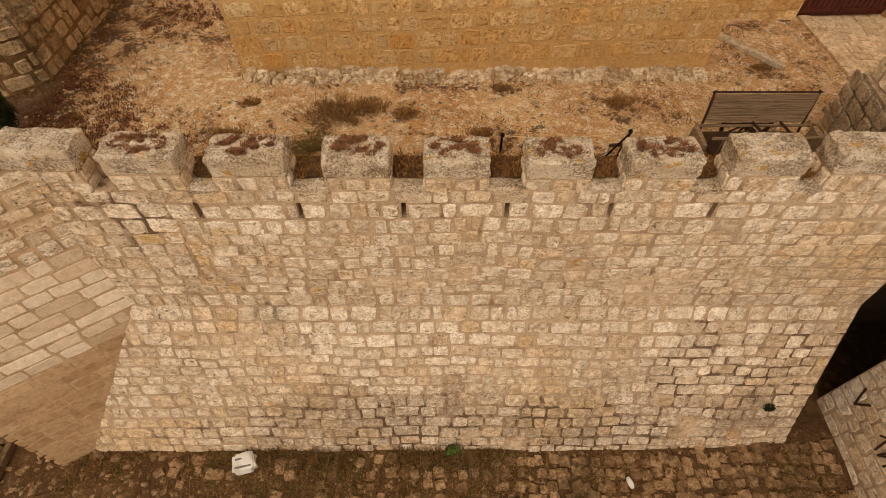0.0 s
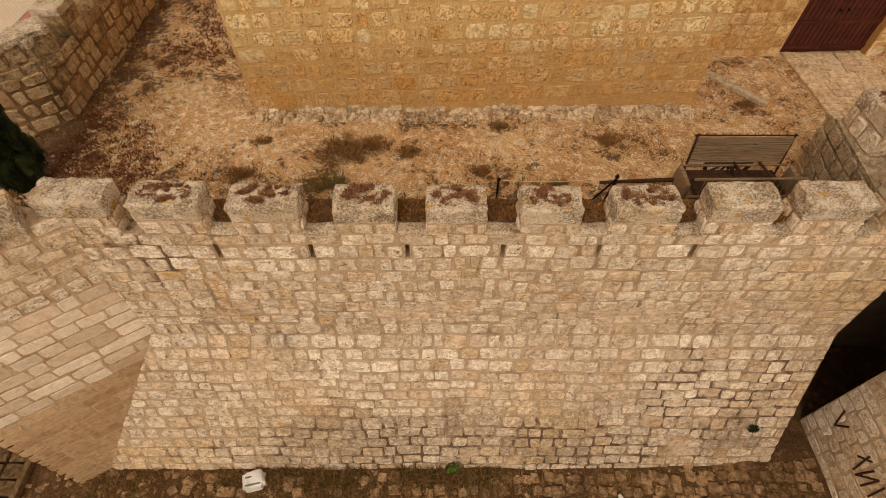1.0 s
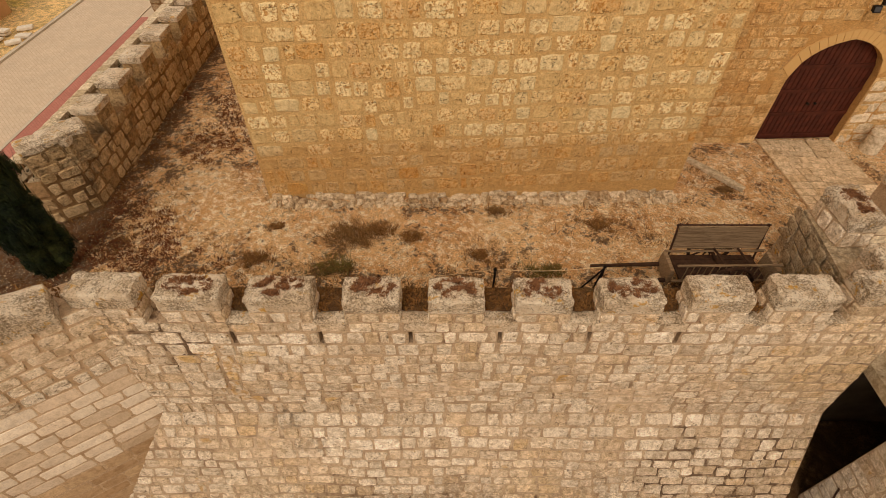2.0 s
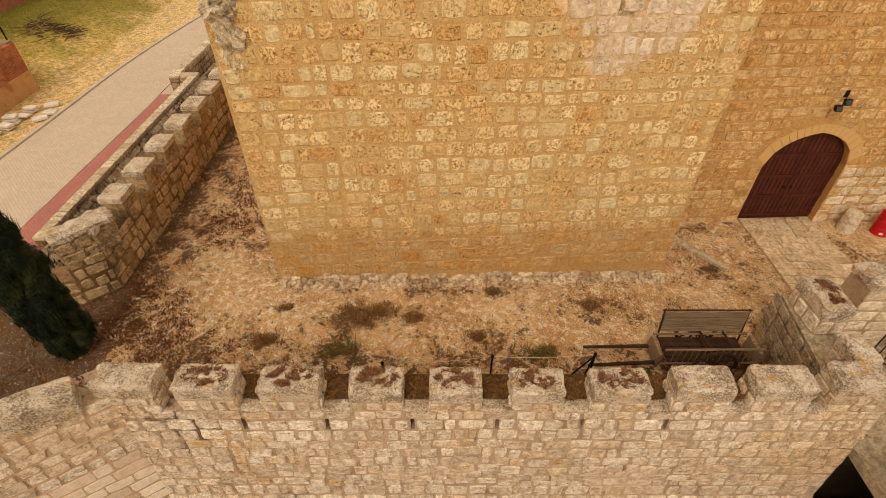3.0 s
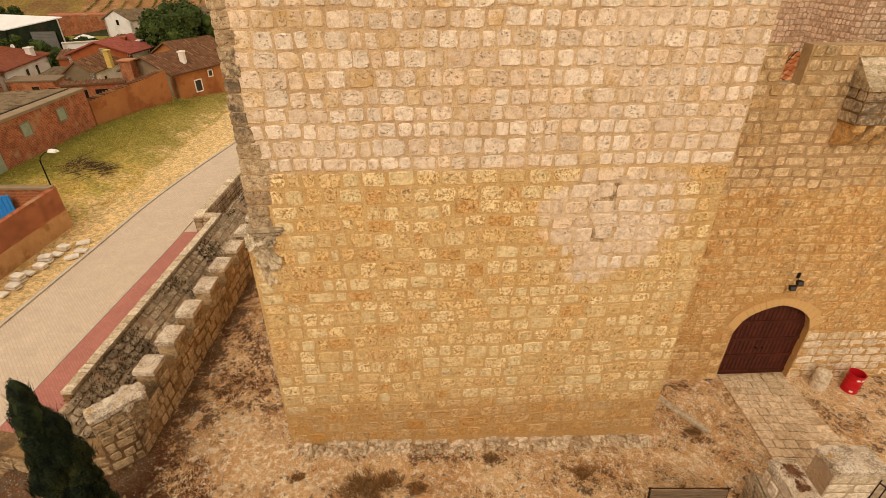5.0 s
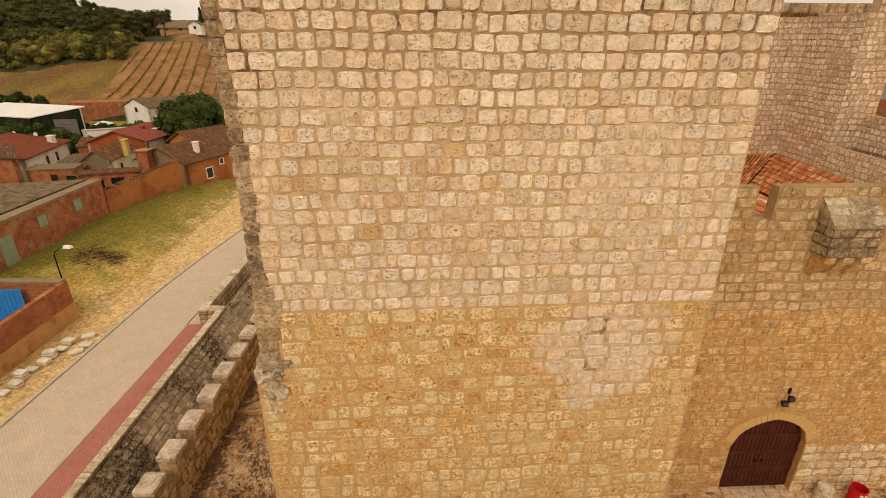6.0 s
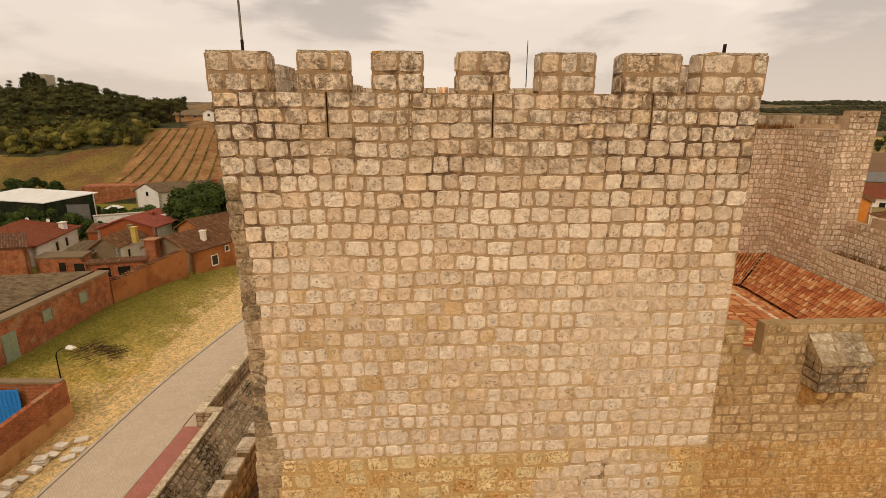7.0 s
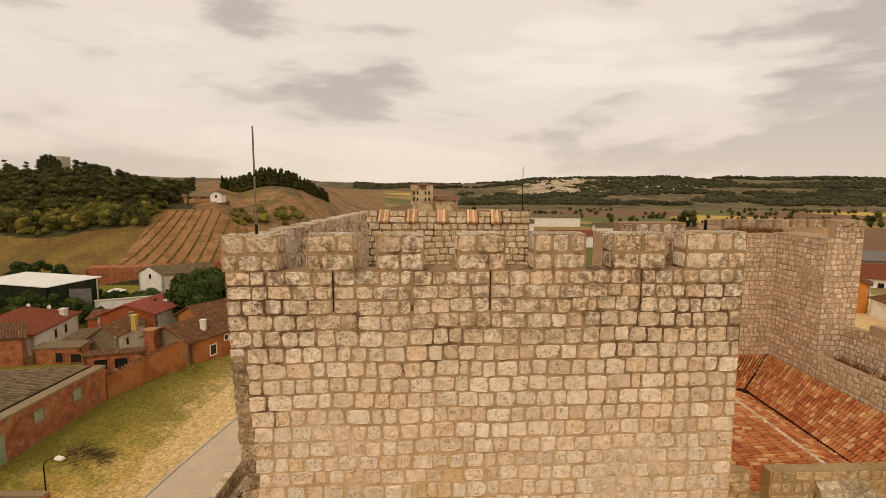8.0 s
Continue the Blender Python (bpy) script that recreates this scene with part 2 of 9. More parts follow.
C_YELLOW = ((-2.9, -1.0, 1.6, 1.0, 0.06), (-3.6, -0.2, 1.3, 0.5, 0.06))
T_GRIME = (11.7, 14.0, rgb(118, 95, 66), 0.85, rgb(128, 100, 72))
M_TOWER = stone_mat("tower_limestone", (rgb(236, 211, 181), rgb(250, 232, 207), rgb(242, 214, 180)), ochre=OCHRE_STONE, lichen=(0.76, 0.86), lichen_col=rgb(140, 112, 78), pits=0.75, yellow=0.35, yellowed=((-1.0, 9.3, 3.2, 1.9, 0.07), (3.5, 8.0, 3.0, 1.1, 0.05)), soft=0.55, lap_at=0.26, grime=T_GRIME, smear=T_SMEAR, washed=T_WASHED, vein=0.1, bump=0.9, lap=(rgb(204, 174, 134), rgb(214, 186, 146), rgb(214, 176, 120)))
M_TOWER_J = stone_mat("tower_mortar", (rgb(204, 173, 132), rgb(214, 184, 142), rgb(194, 162, 122)), joint=True, ochre=OCHRE_JOINT, lichen=(0.70, 0.84), pits=0.0, bump=0.4, grime=(11.4, 14.0, rgb(112, 90, 66), 0.7, rgb(92, 72, 52)), smear=T_SMEAR, washed=T_WASHED, gaping=T_GAPING, crevice_shade=0.8, open_at=0.60, upper=(9.8, 12.6, rgb(152, 122, 88)))
M_CURT = stone_mat("curtain_limestone", (rgb(220, 201, 175), rgb(242, 228, 206), rgb(226, 202, 170)), lichen=(0.655, 0.76), lichen_col=rgb(132, 116, 94), pits=0.65, yellow=0.6, smear=C_SMEAR, chalky=C_CHALK, yellowed=C_YELLOW, **C_ZONES, vein=0.25, tint=rgb(230, 196, 142), bump=0.9, lap=(rgb(206, 178, 142), rgb(216, 190, 154)))
M_CURT_J = stone_mat("curtain_mortar", (rgb(184, 158, 128), rgb(198, 173, 142), rgb(166, 140, 112)), joint=True, lichen=(0.62, 0.74), pits=0.0, bump=0.6, smear=C_SMEAR, gaping=C_GAPING, **C_ZONES, crevice_shade=0.85)
M_CANT = stone_mat("smooth_turret_limestone", (rgb(224, 202, 174), rgb(242, 226, 202), rgb(210, 184, 152)), lichen=(0.66, 0.76), lichen_col=rgb(150, 118, 82), pits=0.2, soft=0.4, bump=0.4, lap=(rgb(186, 156, 122), rgb(198, 170, 136)), lap_at=0.25)
M_CANT_LOW = stone_mat("smeared_turret_limestone", (rgb(190, 158, 120), rgb(204, 174, 136), rgb(176, 142, 104)), lichen=(0.60, 0.72), lichen_col=rgb(136, 104, 70), pits=0.1, smear=(rgb(186, 154, 116), 0.40, 0.50), soft=0.5, bump=0.3, lap=(rgb(178, 146, 110), rgb(190, 158, 120)))
M_CANT_J = stone_mat("turret_mortar", (rgb(186, 156, 122), rgb(196, 168, 134), rgb(176, 146, 112)), joint=True, lichen=(0.62, 0.76), pits=0.0, bump=0.4, smear=(rgb(206, 176, 142), 0.50, 0.62))


def crest_mat(name, c1, c2):
    """Wall-top stone: cream, crusted with fine grey lichen that thins out unevenly, and orange lichen in spots."""
    m, nt, b = blank(name, 0.95)
    pos = place(nt)
    col = mixc(nt, step(nt, fuzz(nt, pos, 3.0, 6.0, 0.7), 0.35, 0.65), c1, c2)
    patch = fuzz(nt, pos, 2.6, 5.0, 0.7)
    speck = calc(nt, "ADD", calc(nt, "MULTIPLY", fuzz(nt, pos, 34.0, 5.0, 0.75), 0.62), calc(nt, "MULTIPLY", patch, 0.38))
    col = mixc(nt, calc(nt, "MULTIPLY", step(nt, speck, 0.46, 0.58), 0.75), col, rgb(150, 124, 90))
    mid = step(nt, calc(nt, "ADD", fuzz(nt, pos, 17.0, 7.0, 0.82), calc(nt, "MULTIPLY", calc(nt, "SUBTRACT", patch, 0.5), 0.5)), 0.46, 0.70)
    col = mixc(nt, calc(nt, "MULTIPLY", mid, 0.85), col, rgb(124, 102, 76))
    col = mixc(nt, calc(nt, "MULTIPLY", step(nt, fuzz(nt, pos, 3.1, 7.0, 0.78, 0.3), 0.585, 0.63), 0.85), col, rgb(214, 160, 62))
    hole = step(nt, fuzz(nt, pos, 26.0, 4.0, 0.7), 0.37, 0.33)
    col = mixc(nt, calc(nt, "MULTIPLY", hole, 0.85), col, rgb(64, 44, 28))
    nt.links.new(col, b.inputs["Base Color"])
    relief(nt, b, calc(nt, "SUBTRACT", fuzz(nt, pos, 16.0, 8.0, 0.8), calc(nt, "MULTIPLY", hole, 0.5)), 1.0, 0.05)
    return m


M_CREST = crest_mat("lichen_crusted_stone", rgb(224, 200, 166), rgb(244, 228, 200))
M_CREST_GREY = crest_mat("grey_crusted_wall", rgb(196, 174, 140), rgb(216, 196, 162))
M_KEEP = stone_mat("castle_wall_stone", (rgb(206, 176, 130), rgb(226, 198, 156), rgb(204, 168, 116)), ochre=dict(z=5.6, wave=1.8, foot=0.3, cols=(rgb(220, 180, 122), rgb(232, 200, 146), rgb(184, 132, 70))), lichen=(0.62, 0.75), pits=0.8, yellow=0.25, grime=(6.4, 9.0, rgb(124, 104, 62), 0.75, rgb(118, 98, 58)), vein=0.3, lap=(rgb(186, 150, 104), rgb(196, 162, 116), rgb(210, 168, 108)))
M_KEEP_J = stone_mat("castle_wall_mortar", (rgb(178, 146, 104), rgb(190, 158, 114), rgb(166, 134, 94)), joint=True, ochre=dict(z=5.6, wave=1.8, foot=0.3, cols=(rgb(198, 152, 92), rgb(206, 164, 106), rgb(190, 136, 74))), pits=0.0, grime=(6.8, 9.4, rgb(128, 108, 62), 0.5, rgb(128, 108, 62)), crevice_shade=0.35)
M_PINK = stone_mat("pale_pink_stone", (rgb(224, 198, 168), rgb(242, 222, 196), rgb(214, 186, 154)), lichen=(0.62, 0.76), pits=0.6, smear=(rgb(198, 168, 134), 0.56, 0.62), grime=(11.6, 14.0, rgb(128, 106, 78), 0.8, rgb(118, 96, 70)), lap=(rgb(186, 154, 120), rgb(196, 166, 132)))
M_PINK_J = stone_mat("pale_pink_mortar", (rgb(182, 150, 118), rgb(194, 164, 130), rgb(168, 138, 106)), joint=True, pits=0.0, crevice_shade=0.6, smear=(rgb(198, 168, 134), 0.56, 0.62))
M_RUBBLE = stone_mat("brown_rubble_stone", (rgb(196, 168, 126), rgb(220, 192, 150), rgb(176, 142, 100)), lichen=(0.58, 0.70), lichen_col=rgb(100, 82, 58), pits=0.7, vein=0.4, bump=1.0, lap=(rgb(138, 106, 70), rgb(154, 120, 82)))
M_RUBBLE_J = stone_mat("brown_earth_mortar", (rgb(140, 108, 70), rgb(156, 122, 82), rgb(126, 96, 62)), joint=True, lichen=(0.55, 0.7), lichen_col=rgb(86, 66, 44), pits=0.0, crevice_shade=0.6)
M_KEEP_DRESSED = stone_mat("dressed_ochre_stone", (rgb(216, 178, 122), rgb(230, 198, 146), rgb(204, 162, 104)), lichen=(0.68, 0.80), pits=0.7, vein=0.3)
# Stained brown stone, deepened further for the shade on the merlon faces.
M_RUBBLE_BLOCK = stone_mat("brown_merlon_stone", (rgb(184, 156, 114), rgb(204, 176, 134), rgb(168, 136, 94)), lichen=(0.56, 0.67), lichen_col=rgb(100, 82, 58), pits=0.8, bump=1.0)
M_PALE = stone_mat("pale_dressed_stone", (rgb(222, 204, 172), rgb(232, 216, 188), rgb(214, 192, 154)), lichen=(0.70, 0.82), pits=0.25)
M_PARAPET = stone_mat("grey_parapet_stone", (rgb(196, 178, 148), rgb(212, 194, 164), rgb(180, 160, 126)), lichen=(0.57, 0.69), lichen_col=rgb(112, 98, 78), pits=0.4, bump=0.9)
M_COPING = stone_mat("pale_coping_stone", (rgb(218, 200, 168), rgb(230, 214, 184), rgb(206, 186, 152)), lichen=(0.60, 0.72), lichen_col=rgb(126, 110, 86), pits=0.4, bump=0.9)
M_PLINTH = stone_mat("rough_footing_stone", (rgb(214, 190, 156), rgb(234, 214, 182), rgb(190, 160, 122)), lichen=(0.60, 0.70), lichen_col=rgb(116, 92, 64), pits=0.6, bump=1.0)
M_PATH = stone_mat("worn_path_slab", (rgb(222, 196, 160), rgb(234, 210, 174), rgb(210, 182, 144)), lichen=(0.64, 0.76), lichen_col=rgb(140, 118, 88), pits=0.4)
M_QUOIN = stone_mat("grey_weathered_quoin", (rgb(190, 166, 132), rgb(206, 182, 148), rgb(176, 150, 118)), lichen=(0.57, 0.66), lichen_col=rgb(96, 86, 70), pits=0.6, bump=1.0)
M_MOSSY = stone_mat("dark_mossy_stone", (rgb(138, 112, 80), rgb(158, 130, 96), rgb(120, 98, 68)), lichen=(0.55, 0.68), lichen_col=rgb(64, 58, 38), pits=0.4, bump=0.9)
M_MOATSTONE = stone_mat("half_buried_stone", (rgb(166, 134, 98), rgb(188, 156, 118), rgb(148, 116, 82)), lichen=(0.54, 0.65), lichen_col=rgb(96, 74, 48), pits=0.5, bump=0.9)


def plain_mat(name, c1, c2, scale=3.0, rough=0.85, metal=0.0, bump=0.3, c3=None, s3=0.5, spec=0.2, per_piece=0.0):
    m, nt, b = blank(name, rough, metal, spec)
    pos = place(nt)
    f = fuzz(nt, pos, scale, 6.0, 0.65)
    col = mixc(nt, step(nt, f, 0.3, 0.7), c1, c2)
    if c3:
        col = mixc(nt, step(nt, fuzz(nt, pos, s3, 5.0, 0.65), 0.48, 0.62), col, c3)
    if per_piece:
        k = calc(nt, "ADD", 1.0 - per_piece, calc(nt, "MULTIPLY", lot(nt), 2 * per_piece))
        hsv = node(nt, "ShaderNodeHueSaturation", {"Value": k, "Color": col})
        col = hsv.outputs[0]
    nt.links.new(col, b.inputs["Base Color"])
    relief(nt, b, fuzz(nt, pos, scale * 6, 5.0, 0.7), bump, 0.02)
    return m


def earth_mat(name, c1, c2, pale, leaf1, leaf2, west_from, dark=0.8):
    """Dry trodden earth with grit, and matted dead leaves in ragged patches."""
    m, nt, b = blank(name, 0.97)
    pos = place(nt)
    xyz = node(nt, "ShaderNodeSeparateXYZ", {0: pos}).outputs
    col = mixc(nt, step(nt, fuzz(nt, pos, 0.7, 6.0, 0.7), 0.35, 0.65), c1, c2)
    col = mixc(nt, step(nt, fuzz(nt, pos, 6.0, 7.0, 0.78), 0.48, 0.58), col, pale)
    drift = calc(nt, "MAXIMUM", step(nt, xyz[0], west_from, west_from - 2.7), calc(nt, "MULTIPLY", step(nt, xyz[1], 7.0, 5.8), 0.75))
    drift = calc(nt, "ADD", drift, calc(nt, "MULTIPLY", step(nt, xyz[0], west_from - 1.2, west_from - 2.4), 0.9))
    lf = calc(nt, "ADD", calc(nt, "ADD", calc(nt, "MULTIPLY", fuzz(nt, pos, 1.6, 5.0, 0.7, 0.3), 0.5), calc(nt, "MULTIPLY", fuzz(nt, pos, 12.0, 6.0, 0.78), 0.5)), calc(nt, "MULTIPLY", drift, 0.10))
    col = mixc(nt, calc(nt, "MULTIPLY", step(nt, lf, 0.538, 0.575), dark), col, leaf1)
    lf2 = calc(nt, "ADD", calc(nt, "MULTIPLY", fuzz(nt, pos, 0.9, 5.0, 0.7, 0.2), 0.5), calc(nt, "MULTIPLY", fuzz(nt, pos, 19.0, 5.0, 0.75), 0.5))
    col = mixc(nt, calc(nt, "MULTIPLY", step(nt, lf2, 0.545, 0.58), 0.65), col, leaf2)
    col = mixc(nt, step(nt, fuzz(nt, pos, 30.0, 3.0, 0.7), 0.62, 0.66), col, pale)
    col = mixc(nt, step(nt, fuzz(nt, pos, 24.0, 4.0, 0.75), 0.38, 0.33), col, leaf1)
    col = mixc(nt, 1.0, col, mixc(nt, step(nt, fuzz(nt, pos, 34.0, 4.0, 0.75), 0.38, 0.62), (0.70, 0.66, 0.61, 1), (1.2, 1.2, 1.18, 1)), "MULTIPLY")
    nt.links.new(col, b.inputs["Base Color"])
    relief(nt, b, fuzz(nt, pos, 14.0, 8.0, 0.8), 1.0, 0.07)
    return m


M_DIRT = earth_mat("dry_earth", rgb(218, 166, 110), rgb(240, 200, 146), rgb(252, 230, 190), rgb(74, 42, 24), rgb(144, 96, 54), -5.5, 0.85)
M_MOAT = earth_mat("moat_earth", rgb(108, 78, 47), rgb(130, 98, 62), rgb(166, 132, 94), rgb(94, 66, 40), rgb(98, 82, 46), -40.0, 0.8)
M_IRON = plain_mat("black_iron", rgb(28, 24, 22), rgb(44, 36, 30), 20.0, 0.6, 0.6, 0.2)
M_GALV = plain_mat("dull_galvanised_steel", rgb(112, 104, 94), rgb(136, 126, 112), 12.0, 0.6, 0.5, 0.2)
M_GLASS_DARK = plain_mat("dark_lamp_glass", rgb(40, 38, 36), rgb(58, 54, 50), 6.0, 0.2, spec=0.5, bump=0.0)
M_RUST = plain_mat("rusted_iron", rgb(58, 40, 30), rgb(84, 56, 40), 14.0, 0.8, 0.3, 0.4)


def grain_mat(name, c1, c2, c3):
    """Bare weathered boards with long fibres and dark checks along x."""
    m, nt, b = blank(name, 0.92)
    pos = place(nt)
    long = node(nt, "ShaderNodeMapping", {"Vector": pos, "Scale": (1.2, 30.0, 30.0)}).outputs[0]
    col = mixc(nt, step(nt, fuzz(nt, long, 1.6, 5.0, 0.65), 0.36, 0.62), c1, c2)
    col = mixc(nt, step(nt, fuzz(nt, long, 3.4, 4.0, 0.7), 0.60, 0.66), col, c3)
    k = calc(nt, "ADD", 0.82, calc(nt, "MULTIPLY", lot(nt), 0.3))
    nt.links.new(node(nt, "ShaderNodeHueSaturation", {"Value": k, "Color": col}).outputs[0], b.inputs["Base Color"])
    relief(nt, b, fuzz(nt, long, 2.4, 5.0, 0.7), 0.7, 0.01)
    return m


M_OLDWOOD = grain_mat("weathered_grey_wood", rgb(118, 94, 68), rgb(160, 134, 102), rgb(64, 44, 28))
M_DARKWOOD = plain_mat("dark_old_wood", rgb(54, 36, 25), rgb(80, 56, 38), 6.0, 0.9, bump=0.6)
M_DOOR = plain_mat("red_brown_painted_wood", rgb(68, 30, 20), rgb(86, 40, 26), 5.0, 0.6, bump=0.3, per_piece=0.12)
M_DRY = plain_mat("dry_weeds", rgb(112, 74, 38), rgb(150, 108, 60), 9.0, 0.95, bump=0.3, per_piece=0.3)
M_DEAD = plain_mat("dead_red_succulent", rgb(98, 56, 34), rgb(138, 86, 54), 9.0, 0.95, bump=0.3, per_piece=0.35)
M_MATTED = plain_mat("matted_dead_succulent", rgb(104, 66, 42), rgb(154, 108, 72), 14.0, 0.95, bump=0.3, per_piece=0.45)
M_OLIVE = plain_mat("olive_brown_weeds", rgb(98, 84, 42), rgb(124, 106, 56), 9.0, 0.95, bump=0.2, per_piece=0.3)
M_WEEDMAT = plain_mat("matted_brown_weeds", rgb(112, 80, 46), rgb(146, 110, 66), 5.0, 0.95, bump=0.2, per_piece=0.35)
M_DARKWEED = plain_mat("dark_brown_weeds", rgb(52, 40, 26), rgb(84, 66, 42), 9.0, 0.95, bump=0.2, per_piece=0.35)
M_GREEN = plain_mat("green_weeds", rgb(66, 84, 34), rgb(92, 108, 46), 9.0, 0.9, bump=0.2, per_piece=0.3)
M_CYPRESS = plain_mat("cypress_foliage", rgb(16, 25, 15), rgb(38, 48, 22), 4.0, 0.9, bump=0.2, c3=rgb(52, 56, 24), s3=1.6, per_piece=0.5)
M_PEBBLE = plain_mat("pale_pebbles", rgb(188, 156, 112), rgb(216, 188, 146), 8.0, 0.95, bump=0.3, per_piece=0.2)
M_VOID = plain_mat("dark_passage_earth", rgb(104, 90, 74), rgb(124, 108, 90), 2.0, 0.97)


# ---- mesh helpers ----
def mesh_ob(name, verts, faces, mats, parent=None, label="", smooth=False):
    me = bpy.data.meshes.new(name)
    me.from_pydata([tuple(v) for v in verts], [], faces)
    for k in (mats if isinstance(mats, (list, tuple)) else [mats]):
        me.materials.append(k)
    if smooth:
        me.shade_smooth()
    me.update()
    ob = new(name, me)
    if parent:
        ob.parent = parent
    if label:
        ob["label"] = label
    return ob


def part(name, bm, material, parent, label="", smooth=False):
    me = bpy.data.meshes.new(name)
    bmesh.ops.recalc_face_normals(bm, faces=bm.faces[:])
    bm.to_mesh(me)
    bm.free()
    me.materials.append(material)
    if smooth:
        me.shade_smooth()
    ob = new(name, me)
    if parent:
        ob.parent = parent
    if label:
        ob["label"] = label
    return ob


def thing(name, at=(0, 0, 0), turn=0.0, **tags):
    e = new(name)
    e.empty_display_size = 0.2
    e.matrix_basis = pose(*at, 0, 0, turn)
    return tagged(e, **tags)


def hexa(bm, pts):
    """Eight corners: four below, four above, in the same order round."""
    v = [bm.verts.new(p) for p in pts]
    for f in ((3, 2, 1, 0), (4, 5, 6, 7), (0, 1, 5, 4), (1, 2, 6, 5), (2, 3, 7, 6), (3, 0, 4, 7)):
        bm.faces.new([v[i] for i in f])
    return v


def box(bm, x0, x1, y0, y1, z0, z1):
    return hexa(bm, [(x0, y0, z0), (x1, y0, z0), (x1, y1, z0), (x0, y1, z0), (x0, y0, z1), (x1, y0, z1), (x1, y1, z1), (x0, y1, z1)])


def rod(bm, a, b, r, r2=None, seg=8):
    a, b = Vector(a), Vector(b)
    q = (b - a).to_track_quat("Z", "Y").to_matrix()
    r2 = r if r2 is None else r2
    rings = []
    for p, rr in ((a, r), (b, r2)):
        rings.append([bm.verts.new(p + q @ Vector((math.cos(k * math.tau / seg) * rr, math.sin(k * math.tau / seg) * rr, 0))) for k in range(seg)])
    for k in range(seg):
        j = (k + 1) % seg
        bm.faces.new((rings[0][k], rings[0][j], rings[1][j], rings[1][k]))
    bm.faces.new(rings[0][::-1])
    bm.faces.new(rings[1])


def tube(bm, pts, r, seg=6):
    """One continuous tube through points."""
    pts = [Vector(p) for p in pts]
    rings = []
    for k, p in enumerate(pts):
        d = (pts[min(k + 1, len(pts) - 1)] - pts[max(k - 1, 0)]).normalized()
        q = d.to_track_quat("Z", "Y").to_matrix()
        rings.append([bm.verts.new(p + q @ Vector((math.cos(j * math.tau / seg) * r, math.sin(j * math.tau / seg) * r, 0))) for j in range(seg)])
    for a, b in zip(rings, rings[1:]):
        for j in range(seg):
            bm.faces.new((a[j], a[(j + 1) % seg], b[(j + 1) % seg], b[j]))
    bm.faces.new(rings[0][::-1])
    bm.faces.new(rings[-1])


def lathe(bm, prof, seg=20, at=(0, 0, 0)):
    rings = [[bm.verts.new((at[0] + r * math.cos(k * math.tau / seg), at[1] + r * math.sin(k * math.tau / seg), at[2] + z)) for k in range(seg)] for r, z in prof]
    for a, b in zip(rings, rings[1:]):
        for k in range(seg):
            j = (k + 1) % seg
            bm.faces.new((a[k], a[j], b[j], b[k]))
    bm.faces.new(rings[0][::-1])
    bm.faces.new(rings[-1])


def crag(size, at, rng, cuts=3, amp=0.03, freq=3.0, turn=0.0, taper=0.0):
    """A worn block: a subdivided box with rounded, uneven faces."""
    bm = bmesh.new()
    bmesh.ops.create_cube(bm, size=1.0)
    bmesh.ops.subdivide_edges(bm, edges=bm.edges[:], cuts=cuts, use_grid_fill=True)
    off = Vector((rng.uniform(0, 50), rng.uniform(0, 50), 0))
    rot = Matrix.Rotation(radians(turn), 3, "Z")
    for v in bm.verts:
        p = v.co.copy()
        n = sum(1 for c in p if abs(c) > 0.49)
        q = Vector((p.x * size[0] * (1 - taper * (p.z + 0.5)), p.y * size[1] * (1 - taper * (p.z + 0.5)), p.z * size[2]))
        k = Vector([noise.noise(q * freq + off + Vector((i * 9.1, 0, 0))) for i in range(3)])
        q += k * amp
        if n >= 2:
            q -= Vector([math.copysign(amp * 0.55, c) if abs(c) > 0.49 else 0 for c in p]) * (n - 1)
        v.co = rot @ q + Vector(at)
    return bm


# ---- masonry ----
RING = 16


def stone_shape(aspect, rng):
    """A rough-hewn block in a unit square: width along x, front towards -y, height along z."""
    w, h = aspect * 0.5, 0.5
    rim, face = [], []
    lean, ins = [rng.uniform(-0.04, 0.04) for _ in range(4)], rng.uniform(0.05, 0.10)
    for side in range(4):
        k = w if side % 2 == 0 else h
        for f, lo, hi in ((-0.84, 0.035, 0.10), (-0.30, 0.0, 0.035), (0.30, 0.0, 0.035), (0.84, 0.035, 0.10)):
            f += rng.uniform(-0.07, 0.07)
            g = math.copysign(1 - (1 - abs(f)) * 0.5 / k, f) if k > 0.5 and abs(f) > 0.6 else f
            i = max(0.0, rng.uniform(lo, hi) + lean[side] * f)
            if rng.random() < 0.10:
                i += rng.uniform(0.03, 0.08)
            for ring, j in ((rim, i), (face, i + ins + rng.uniform(-0.02, 0.02))):
                q = 1 - (j - i) * 0.9
                x, z = ((g * w * q, -h + j), (w - j, g * h * q), (-g * w * q, h - j), (-w + j, -g * h * q))[side]
                ring.append((x / aspect, z))
    verts = [(x, 0.45, z) for x, z in rim] + [(x, -1.0 + rng.uniform(-.35, .35), z) for x, z in face]
    faces = [(k, (k + 1) % RING, RING + (k + 1) % RING, RING + k) for k in range(RING)]
    faces.append(tuple(range(RING, 2 * RING)))
    return np.array(verts), faces


SHAPE_RNG = random.Random(5)
ASPECTS = (0.7, 1.0, 1.35, 1.8, 2.5)
SHAPES = [[stone_shape(a, SHAPE_RNG) for _ in range(6)] for a in ASPECTS]
PIECES = {}


